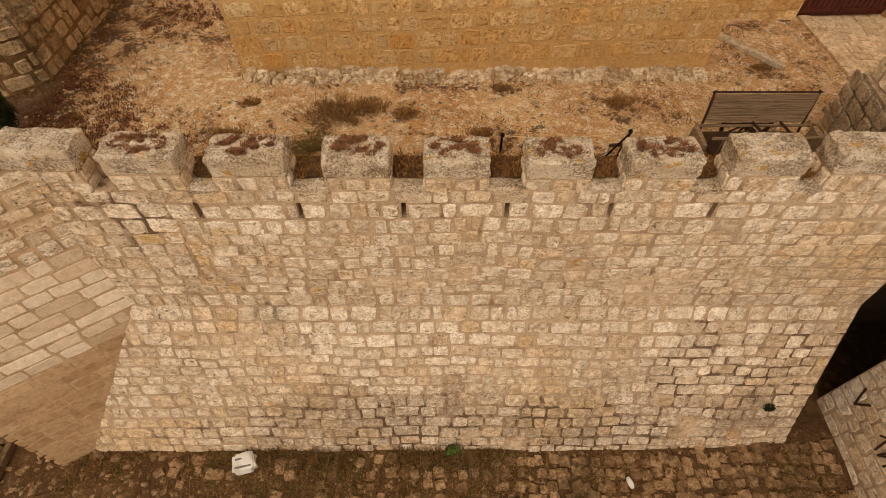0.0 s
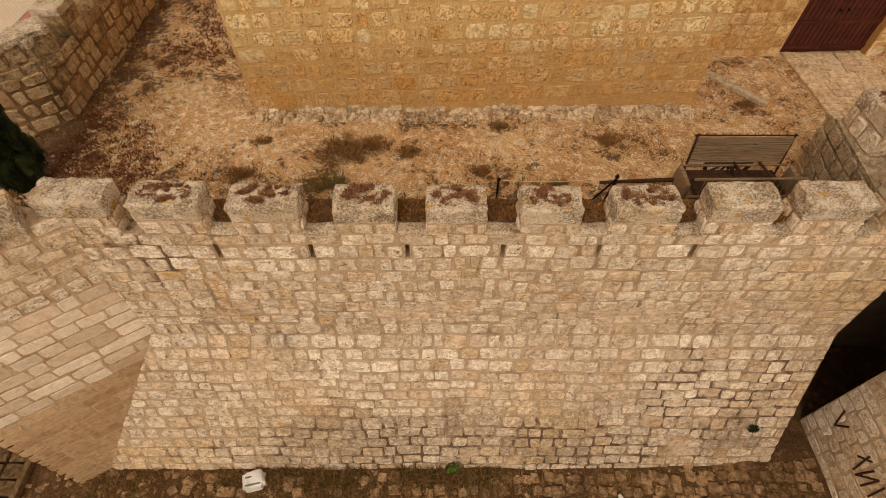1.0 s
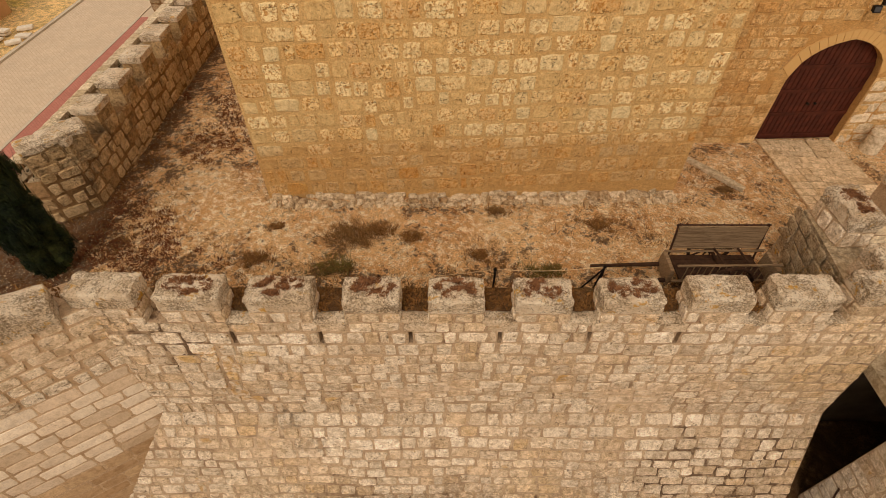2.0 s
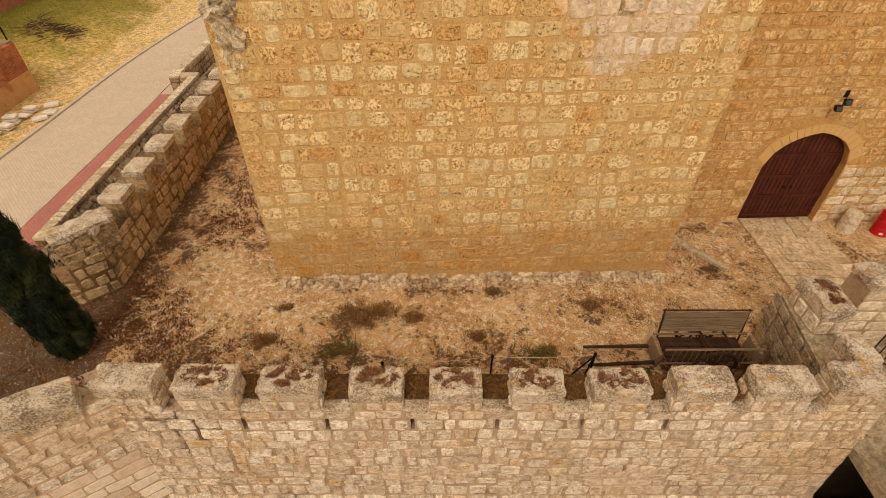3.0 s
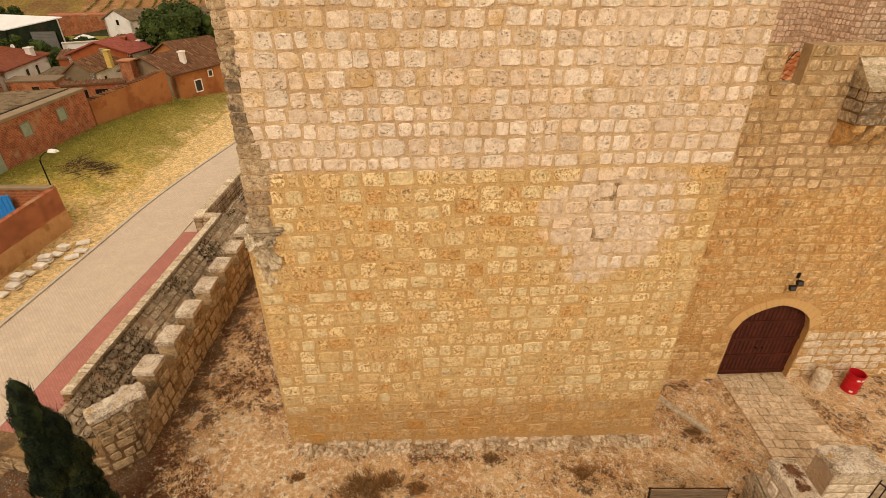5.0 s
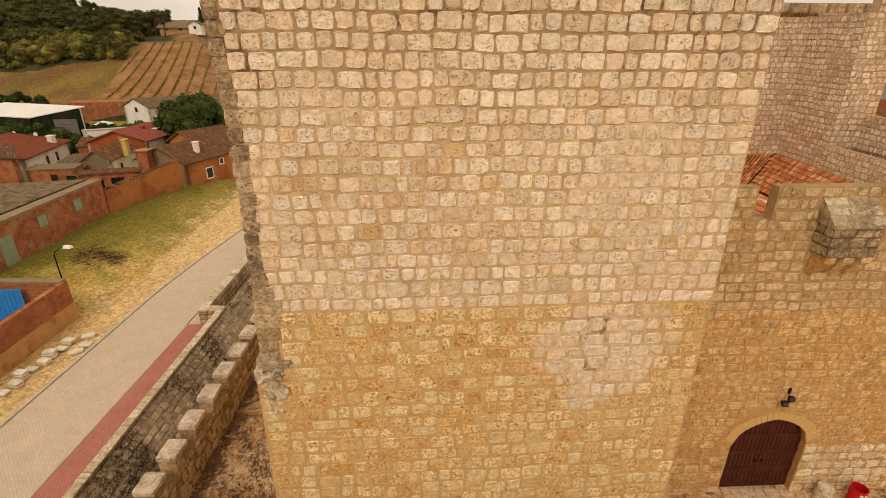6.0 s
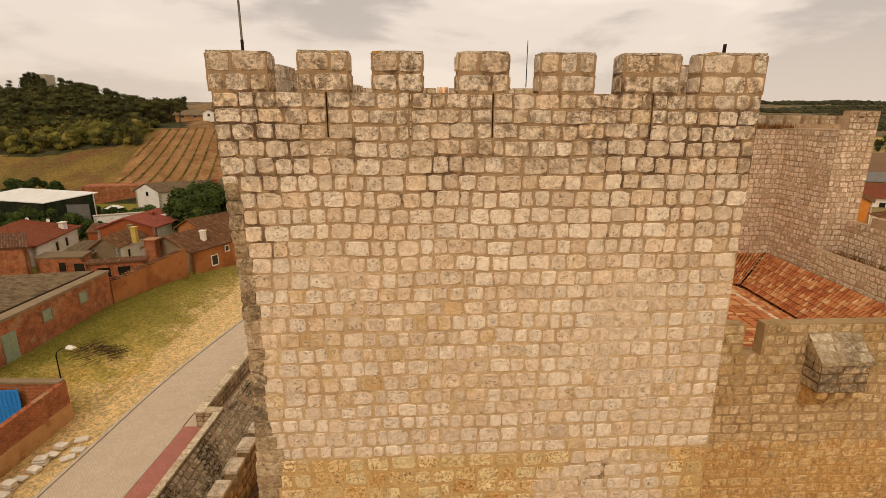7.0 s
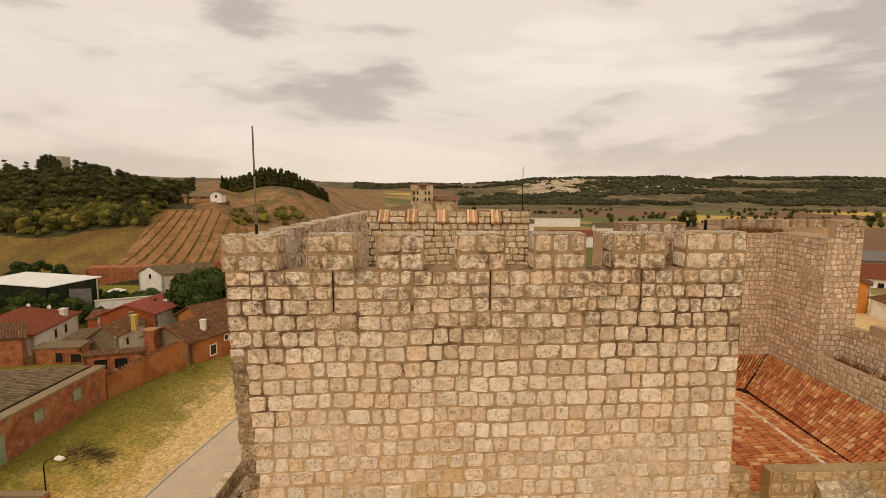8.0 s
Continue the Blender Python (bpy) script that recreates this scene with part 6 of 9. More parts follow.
caps(-11.98, -11.68, 11.2, 23.5, True, 0.42)
caps(-13.0, -11.98, 23.1, 23.5, False)
caps(-13.0, -12.6, 23.5, 34.0)
masonry(wall_parapet, (-11.68, 11.2, -2.5), (0, 1, 0), (1, 0, 0), courses(0, 1.2, 0.3, rng), lambda v: (0, 12.3), (0.3, 0.55), M_PARAPET, 0.025, 0.015, pick=lambda p: True, seed=401)
masonry(wall_parapet, (-12.6, 23.5, -2.5), (0, 1, 0), (1, 0, 0), courses(0, 1.2, 0.3, rng), lambda v: (0, 22), (0.3, 0.55), M_PARAPET, 0.025, 0.015, seed=402)
masonry(wall_parapet, (-13.0, 23.1, -2.5), (1, 0, 0), (0, -1, 0), courses(0, 1.2, 0.3, rng), lambda v: (0, 0.8), (0.3, 0.55), M_PARAPET, 0.025, 0.015, seed=403)

# stone-faced slope down into the ditch
S0, S1 = Vector((-11.66, 0, -1.47)), Vector((-8.4, 0, -4.5))
ditch = sheet("ground_ditch", [-12.9, -11.66, -8.4, -7.6], steps(5, 48, 1.0), lambda x, y: (-2.6 if x < -12 else -1.50) if x < -11.5 else -4.53, M_PINK_J, smooth=False)
tagged(ditch, "stone-faced slope of the ditch with dark weeds", "ground", kind="structure")
sd = (S1 - S0).normalized()
sn = Vector((-sd.z, 0, sd.x))
if sn.z < 0:
    sn = -sn
masonry(ditch, (S1.x, 8.0, S1.z), (0, 1, 0), sn, courses(0, (S0 - S1).length, 0.27, rng, 0.15), lambda v: (0, 34.0), (0.22, 0.5), M_PARAPET, 0.022, 0.035, pick=lambda p: 9 < p.y < 15.5 and p.z > -3.0, seed=404, wob=0.018, drop=0.04)
wpts = []
for _ in range(7000):
    f, y = rng.random(), rng.uniform(8.5, 36)
    if noise.noise(Vector((f * 2.2, y * 0.55, 2))) > -0.03:
        p = S0 + (S1 - S0) * f
        wpts.append((p.x, y, p.z + 0.03, rng.uniform(0.5, 1.3)))
tagged(sprigs("ditch_weeds", wpts, M_DARKWEED, None, 41, 12, (0.02, 0.08), 0.19, 2.0, 0.012), "dark dry weeds between the ditch stones", "weeds", kind="stuff")

# ---- west wall of the courtyard ----
bm = bmesh.new()
WX0, WX1, W_SILL, W_END = -7.92, -7.42, 0.80, 0.45
box(bm, WX0, WX1, 8.2, 27.0, -5.0, W_SILL)
wc = [Vector((-7.42, 8.2, 0)), Vector((-7.95, 7.72, 0)), Vector((-9.0, 7.50, 0)), Vector((-11.2, 7.9, 0))]
wb = [Vector((-7.92, 8.5, 0)), Vector((-8.2, 8.25, 0)), Vector((-9.0, 8.05, 0)), Vector((-11.0, 8.4, 0))]
for k in range(3):
    q = [wc[k + 1], wc[k], wb[k], wb[k + 1]]
    hexa(bm, [(p.x, p.y, -5.0) for p in q] + [(p.x, p.y, W_SILL if k == 0 else W_END) for p in q])
wall_west = part("wall_west", bm, M_RUBBLE_J, None)
tagged(wall_west, "brown rubble courtyard wall with worn merlons", "wall", kind="structure")
ww_cuts = courses(0, 1.92, 0.26, rng, 0.15)
masonry(wall_west, (WX1, 8.2, -1.0), (0, 1, 0), (1, 0, 0), ww_cuts, lambda v: (0, 18.8), (0.22, 0.5), M_RUBBLE, 0.030, 0.03, pick=lambda p: p.y < 17, seed=411, wob=0.03, askew=0.10, wave=0.16)
for k in range(3):
    dvec = (wc[k] - wc[k + 1]).normalized()
    masonry(wall_west, wc[k + 1] + Vector((0, 0, -1.0)), dvec, (dvec.y, -dvec.x, 0), [c for c in ww_cuts if k == 0 or c < W_END + 1.12], lambda v: (0, (wc[k] - wc[k + 1]).length), (0.24, 0.55), M_RUBBLE, 0.030, 0.03, seed=412 + k, wob=0.03, askew=0.10, wave=0.16)
WM = [(8.25, 9.0), (9.38, 10.06), (10.5, 11.24), (11.7, 12.45), (12.92, 13.69), (14.12, 14.9), (15.32, 16.1), (16.5, 17.3), (17.7, 18.5), (18.9, 19.7), (20.1, 20.9), (21.3, 22.1)]
for k, (a, b) in enumerate(WM):
    part("merlon", crag((0.50, b - a - 0.06, 0.50), (-7.67, (a + b) / 2, W_SILL + 0.22), rng, 4, 0.014, 8.0), M_RUBBLE_BLOCK, wall_west)
    part("merlon_cap", crag((0.55, b - a - 0.02, 0.16), (-7.67, (a + b) / 2, W_SILL + 0.54), rng, 5, 0.012, 9.0), M_CREST, wall_west)
    masonry(wall_west, (WX1 + 0.005, a, W_SILL - 0.02), (0, 1, 0), (1, 0, 0), [0, 0.28], lambda v: (0.08, b - a - 0.08), (0.24, 0.4), M_RUBBLE, 0.03, 0.03, seed=430 + k)
masonry(wall_west, (-7.78 - 0.42 + 0.17, 8.38 - 0.42 - 0.17, W_SILL - 0.02), (0.707, 0.707, 0), (0.707, -0.707, 0), [0, 0.27, 0.55], lambda v: (0.0, 1.19), (0.28, 0.5), M_RUBBLE, 0.022, 0.03, seed=446, askew=0.06)
ob = part("merlon", crag((1.18, 0.46, 0.62), (0, 0, 0), rng, 6, 0.02, 5.0), M_RUBBLE_BLOCK, wall_west)
ob.matrix_basis = pose(-7.78, 8.38, W_SILL + 0.28, 0, 0, 45)
for k in range(3):
    ob = part("merlon_cap", crag((0.42, 0.54, 0.14), (0, 0, 0), rng, 5, 0.02, 8.0), M_CREST, wall_west)
    ob.matrix_basis = pose(-8.06 + 0.29 * k, 8.10 + 0.29 * k, W_SILL + 0.60 + 0.02 * k, 0, 0, 45)

# ---- inside the castle ----
def tile_roof(name, a, b, c, d, material, label, single=False, seed=1, pitch=0.215, length=0.42):
    """A pantiled slope: a to b its upper edge, d to c its lower edge."""
    a, b, c, d = (Vector(p) for p in (a, b, c, d))
    nrm = (b - a).cross(d - a).normalized()
    if nrm.z < 0:
        nrm = -nrm
    V = [p for p in (a, b, c, d)] + [p - nrm * 0.15 for p in (a, b, c, d)]
    # Dark brown slab colour stands in for the shade in the tile channels.
    roof = mesh_ob(name, V, [(0, 1, 2, 3), (7, 6, 5, 4), (0, 4, 5, 1), (1, 5, 6, 2), (2, 6, 7, 3), (3, 7, 4, 0)], M_OLDTILE)
    tagged(roof, label, "roof", kind="structure")
    rr = random.Random(seed)
    seg = 5
    tv = []
    for e, r in ((0.0, 0.062), (1.0, 0.080)):
        for q in range(seg + 1):
            t = math.pi * q / seg
            tv.append((math.cos(t) * r, e, math.sin(t) * r * 2.0 + (0.02 if e else 0.0)))
    tf = [(q, q + 1, seg + 2 + q, seg + 1 + q) for q in range(seg)]
    me = bpy.data.meshes.new("tile")
    me.from_pydata(tv, [], tf)
    me.materials.append(material)
    n = max(1, round((b - a).length / pitch))
    tva, base, VV, FF, cnt = np.array(tv), 0, [], [], 0
    for i in range(n):
        f = (i + 0.5) / n
        top, low = a.lerp(b, f), d.lerp(c, f)
        ln = (low - top).length
        if ln < 0.3:
            continue
        dn = (low - top).normalized()
        sx = dn.cross(nrm).normalized()
        m = max(1, round(ln / length))
        for j in range(m):
            o = top + dn * (ln * j / m) + nrm * (0.005 + rr.uniform(0, 0.012)) + sx * rr.uniform(-0.012, 0.012)
            dd = (dn + sx * rr.uniform(-0.03, 0.03)).normalized()
            mat = Matrix((sx, dd * (ln / m * 1.12), nrm)).transposed()
            if single and cnt < 300:
                t = new("tile", me)
                t.parent = roof
                m4 = mat.to_4x4()
                m4.translation = o
                t.matrix_basis = m4
                cnt += 1
                continue
            VV.append(tva @ np.array(mat).T + np.array(o))
            FF += [tuple(q + base for q in fc) for fc in tf]
            base += len(tv)
    if VV:
        t = mesh_ob("tile_cover", np.concatenate(VV).tolist(), FF, material, roof)
        t["kind"] = "stuff"
    return roof


tile_roof("roof_east", (19.1, 28.9, 5.75), (19.1, 13.0, 5.75), (16.3, 13.0, 4.55), (16.5, 26.7, 4.55), M_TILE, "red clay pantile roof of the east range", True, 501)
tile_roof("roof_north", (10.0, 29.0, 5.75), (19.1, 28.9, 5.75), (16.5, 26.7, 4.55), (10.0, 26.7, 4.55), M_TILE, "red clay pantile roof of the north range", False, 502)
tile_roof("roof_south", (14.2, 25.6, 5.2), (14.2, 12.2, 5.2), (5.6, 12.2, 4.2), (5.6, 25.6, 4.2), M_TILE, "weathered clay pantile roof of the south range", False, 503)
tile_roof("roof_south_back", (14.25, 25.6, 5.2), (14.25, 12.2, 5.2), (16.6, 12.2, 4.3), (16.6, 26.2, 4.3), M_TILE, "back slope of the south range's tile roof", False, 504)
valley = thing("roof_valley", (0, 0, 0), label="dark lead valley between two tile slopes", category="valley")
tagged(valley, kind="structure")
bm = bmesh.new()
rod(bm, (19.0, 28.8, 5.86), (16.45, 26.55, 4.66), 0.05, 0.05, 6)
part("lead_strip", bm, M_IRON, valley)
# Black channel whose colour also draws the dark, shaded line of the eaves.
gutter = thing("eaves_gutter", (0, 0, 0), label="black gutter standing in for the shaded line along the tile eaves", category="gutter")
tagged(gutter, kind="structure")
bm = bmesh.new()
rod(bm, (16.35, 26.6, 4.50), (16.28, 13.0, 4.50), 0.07, 0.07, 6)
part("channel", bm, M_IRON, gutter)
bm = bmesh.new()
for k in range(32):
    y = 12.3 + k * 0.42
    rod(bm, (14.22, y, 5.23), (14.22, y + 0.40, 5.25), 0.10, 0.12, 8)
ridge = part("roof_ridge", bm, M_PALE, None)
tagged(ridge, "pale mortared ridge of the south range", "roof", kind="structure")

bm = bmesh.new()
box(bm, 9.0, 19.2, 28.95, 30.6, 3.0, 13.0)
wall_n = part("wall_north", bm, M_PINK_J, None)
tagged(wall_n, "tall pale stone castle wall behind the roofs", "wall", kind="structure")
masonry(wall_n, (12.0, 28.95, 5.5), (1, 0, 0), (0, -1, 0), courses(0, 7.5, 0.28, rng, 0.08), lambda v: (0, 7.2), (0.24, 0.46), M_PINK, 0.022, 0.02, seed=511)
parapet_row((15.6, 30.2, 0), (25.2, 30.8, 0), 13.25, 13.75, 9, 0.45, (0, 1, 0), wall_n, 512, 0.80, M_PINK_J, 3.0, M_PARAPET)
bm = bmesh.new()
q = [Vector((19.2, 28.95, 0)), Vector((19.35, 25.5, 0)), Vector((21.2, 25.5, 0)), Vector((21.2, 30.6, 0)), Vector((19.2, 30.6, 0))]
lo, hi = [bm.verts.new((p.x, p.y, 3.0)) for p in q], [bm.verts.new((p.x, p.y, 13.05)) for p in q]
bm.faces.new(hi)
for k in range(5):
    bm.faces.new((lo[k], lo[(k + 1) % 5], hi[(k + 1) % 5], hi[k]))
box(bm, 19.75, 21.2, 25.52, 26.0, 13.05, 13.5)
for x0, x1 in ((19.75, 20.2), (20.45, 21.2)):
    box(bm, x0, x1, 25.52, 26.0, 13.5, 13.98)
wall_e = part("wall_east_turret", bm, M_PINK_J, None)
tagged(wall_e, "pale stone corner turret of the castle", "wall", kind="structure")
masonry(wall_e, (19.2, 28.95, 5.5), (0.15, -3.45, 0), (-1, -0.043, 0), courses(0, 7.5, 0.28, rng, 0.08), lambda v: (0, 3.45), (0.24, 0.46), M_PINK, 0.022, 0.02, seed=514)
masonry(wall_e, (19.35, 25.5, 5.5), (1, 0, 0), (0, -1, 0), courses(0, 8.45, 0.28, rng, 0.08), lambda v: (0 if v < 7.5 else 0.4, 1.85), (0.24, 0.46), M_PINK, 0.022, 0.02, pick=lambda p: p.z > 7.4, seed=515)
# low walls and wall walks to the south of the turret
for nm, x0, x1, z1, seed, lab in (("wall_east_low", 19.2, 19.55, 7.05, 516, "pale stained wall above the east roof"), ("wall_east_walk", 20.75, 21.2, 8.5, 517, "stone parapet of the east wall walk")):
    bm = bmesh.new()
    box(bm, x0, x1, 10.0, 25.5, 2.0, z1)
    if nm == "wall_east_walk":
        box(bm, 19.55, 20.75, 10.0, 25.5, 2.0, 6.7)
        for k in range(7):
            box(bm, x0, x1, 11.0 + 2.0 * k, 12.1 + 2.0 * k, z1, z1 + 0.45)
    w = part(nm, bm, M_PINK_J, None)
    tagged(w, lab, "wall", kind="structure")
    masonry(w, (x0, 25.5, 5.5), (0, -1, 0), (-1, 0, 0), courses(0, z1 - 5.5, 0.27, rng, 0.08), lambda v: (0, 13), (0.22, 0.48), M_PALE if z1 < 8 else M_PINK, 0.03, 0.02, seed=seed)
gp = [(rng.uniform(19.6, 20.7), rng.uniform(14, 25.4), 6.7, rng.uniform(0.6, 1.4)) for _ in range(120)] + [(rng.uniform(15, 20), rng.uniform(29.6, 30.2), 13.0, rng.uniform(0.6, 1.3)) for _ in range(90)]
tagged(sprigs("wall_walk_grass", gp, M_DRY, None, 44, 16, (0.1, 0.35), 0.25, 0.8, 0.02), "dry grass growing on the wall walks", "grass", kind="stuff")


# ---- the town ----
def window(parent, x, z, w, h, y=0.0, frame_mat=None, pane_mat=None, face=(0, -1), name="window"):
    """A window in a wall whose local plane is y (face (0,-1)) or x (face (1,0))."""
    fm, pm = frame_mat or M_WHITE, pane_mat or M_GLASS

    def bx(bm, u0, u1, d0, d1, z0, z1):
        if face == (0, -1):
            box(bm, u0, u1, y - d1, y - d0, z0, z1)
        elif face == (1, 0):
            box(bm, y + d0, y + d1, u0, u1, z0, z1)
        else:
            box(bm, y - d1, y - d0, u0, u1, z0, z1)
    bm = bmesh.new()
    t = 0.09
    bx(bm, x - w / 2 - t, x - w / 2, 0.0, 0.05, z - h / 2 - t, z + h / 2 + t)
    bx(bm, x + w / 2, x + w / 2 + t, 0.0, 0.05, z - h / 2 - t, z + h / 2 + t)
    bx(bm, x - w / 2, x + w / 2, 0.0, 0.05, z + h / 2, z + h / 2 + t)
    bx(bm, x - w / 2, x + w / 2, 0.0, 0.07, z - h / 2 - t, z - h / 2)
    fr = part(name, bm, fm, parent)
    bm = bmesh.new()
    bx(bm, x - w / 2, x + w / 2, 0.0, 0.015, z - h / 2, z + h / 2)
    part("pane", bm, pm, fr)
    return fr


def ribs(parent, pts, material, pitch=0.28, r=0.07, name="tile_cover"):
    """Rows of tiles down a four-cornered slope: upper edge pts 0 to 1, lower edge 3 to 2."""
    a, b, c, d = (Vector(p) for p in pts)
    nrm = (b - a).cross(d - a).normalized()
    nrm = nrm if nrm.z > 0 else -nrm
    n = max(2, round((b - a).length / pitch))
    V, F = [], []
    for i in range(n):
        f = (i + 0.5) / n
        t, l = a.lerp(b, f), d.lerp(c, f)
        dn = (l - t).normalized()
        sx = dn.cross(nrm).normalized()
        m = max(1, round((l - t).length / 0.42))
        for j in range(m):
            p, q = t.lerp(l, j / m), t.lerp(l, (j + 1.05) / m)
            k = len(V)
            V += [p - sx * r, p + nrm * r * 0.8, p + sx * r, q - sx * r * 1.1, q + nrm * r, q + sx * r * 1.1]
            F += [(k, k + 1, k + 4, k + 3), (k + 1, k + 2, k + 5, k + 4)]
    ob = mesh_ob(name, V, F, material, parent)
    ob["kind"] = "stuff"
    return ob


def house(name, at, turn, w, d, h, rise, wall, roofm, label, ridge="x", over=0.25, chimneys=(), wins=(), category="house", tiles=True, front_only=False):
    """A house whose front, w wide, looks along local -y; at is the middle of its footprint's front edge."""
    t = thing(name, at, turn, label=label, category=category)
    bm = bmesh.new()
    box(bm, -w / 2, w / 2, 0, d, -1.5, h)
    if ridge == "x":
        for s in (-1, 1):
            v = [bm.verts.new(p) for p in ((s * w / 2, 0, h), (s * w / 2, d, h), (s * w / 2, d / 2, h + rise))]
            bm.faces.new(v)
    elif ridge == "y":
        for y in (0, d):
            v = [bm.verts.new(p) for p in ((-w / 2, y, h), (w / 2, y, h), (0, y, h + rise))]
            bm.faces.new(v)
    part("wall", bm, wall, t)
    e = over
    if ridge == "x":
        k = rise / (d / 2)
        slopes = [[(-w / 2 - e, d / 2, h + rise), (w / 2 + e, d / 2, h + rise), (w / 2 + e, -e, h - k * e), (-w / 2 - e, -e, h - k * e)], [(-w / 2 - e, d / 2, h + rise), (w / 2 + e, d / 2, h + rise), (w / 2 + e, d + e, h - k * e), (-w / 2 - e, d + e, h - k * e)]]
    elif ridge == "y":
        k = rise / (w / 2)
        slopes = [[(0, -e, h + rise), (0, d + e, h + rise), (w / 2 + e, d + e, h - k * e), (w / 2 + e, -e, h - k * e)], [(0, -e, h + rise), (0, d + e, h + rise), (-w / 2 - e, d + e, h - k * e), (-w / 2 - e, -e, h - k * e)]]
    else:   # one pitch, rising to the back
        slopes = [[(-w / 2 - e, d + e, h + rise), (w / 2 + e, d + e, h + rise), (w / 2 + e, -e, h), (-w / 2 - e, -e, h)]]
    for sl in slopes:
        bm = bmesh.new()
        hexa(bm, [Vector(p) + Vector((0, 0, 0.02)) for p in sl] + [Vector(p) + Vector((0, 0, 0.14)) for p in sl])
        r = part("roof", bm, roofm, t)
        if tiles:
            ribs(r, [Vector(p) + Vector((0, 0, 0.14)) for p in sl], roofm)
    for x, y, z, hh, cm in chimneys:
        bm = bmesh.new()
        box(bm, x - 0.25, x + 0.25, y - 0.25, y + 0.25, z, z + hh)
        box(bm, x - 0.32, x + 0.32, y - 0.32, y + 0.32, z + hh, z + hh + 0.1)
        part("chimney", bm, cm, t)
    for x, z, ww, hh in wins:
        window(t, x, z, ww, hh)
    return t


# brick warehouse and its neighbours along the meadow
wh = thing("brick_warehouse", (-26.4, 37.4, -0.9), 0, label="long red brick warehouse with a corrugated roof", category="warehouse")
bm = bmesh.new()
box(bm, -14.0, 0.0, -16.5, 0.0, -1.2, 1.70)
box(bm, -1.0, 0.0, -16.5, 0.0, 1.70, 2.55)
part("wall", bm, M_BRICK, wh)
bm = bmesh.new()
box(bm, -0.75, 0.08, -16.5, 0.06, 2.55, 2.72)
part("coping", bm, M_CONCRETE, wh, "grey cement coping")
bm = bmesh.new()
hexa(bm, [(-14.2, -16.6, 1.75), (-1.1, -16.6, 2.55), (-1.1, 0.05, 2.55), (-14.2, 0.05, 1.75), (-14.2, -16.6, 1.85), (-1.1, -16.6, 2.66), (-1.1, 0.05, 2.66), (-14.2, 0.05, 1.85)])
r = part("roof", bm, M_ROOFBASE, wh)
ribs(r, [(-1.1, -16.6, 2.67), (-1.1, 0.05, 2.67), (-14.2, 0.05, 1.86), (-14.2, -16.6, 1.86)], M_GREYTILE, 0.3, 0.07, "corrugations")
bm = bmesh.new()
box(bm, -0.02, 0.04, -16.5, 0.0, -0.35, -0.1)
part("plinth", bm, M_CONCRETE, wh)
for y in (-3.0, -6.4):
    window(wh, y, 1.65, 0.75, 0.75, 0.0, M_CONCRETE, M_GREENDOOR, (1, 0))
bm = bmesh.new()
box(bm, 0.0, 0.05, -10.0, -9.0, -0.2, 1.75)
dd = part("door", bm, M_GREENDOOR, wh, "faded green metal door")
for k in range(2):
    bm = bmesh.new()
    box(bm, 0.05, 0.065, -9.92 + k * 0.46, -9.54 + k * 0.46, -0.1, 1.65)
    part("panel", bm, M_GREENDOOR, dd)

gw = thing("garden_wall", (-26.35, 37.4, -0.9), 0, label="plain brown adobe garden wall with tile coping", category="wall")
ga, gb = Vector((0.05, 0.02, 0)), Vector((2.35, 7.3, 0))
gd = (gb - ga).normalized()
gn = Vector((-gd.y, gd.x, 0)) * 0.35
bm = bmesh.new()
q = [ga, gb, gb + gn, ga + gn]
hexa(bm, [(p.x, p.y, -1.2) for p in q] + [(q[0].x, q[0].y, 1.75), (q[1].x, q[1].y, 2.5), (q[2].x, q[2].y, 2.5), (q[3].x, q[3].y, 1.75)])
part("wall", bm, M_ADOBE, gw)
for k in range(26):
    f = (k + 0.5) / 26
    c = ga.lerp(gb, f) + gn * 0.5
    z = 1.8 + 0.75 * f
    bm = bmesh.new()
    rod(bm, (c - gn * 0.7) + Vector((0, 0, z - 0.02)), (c + gn * 0.7) + Vector((0, 0, z + 0.02)), 0.06, 0.08, 6)
    part("tile", bm, M_OLDTILE, gw)

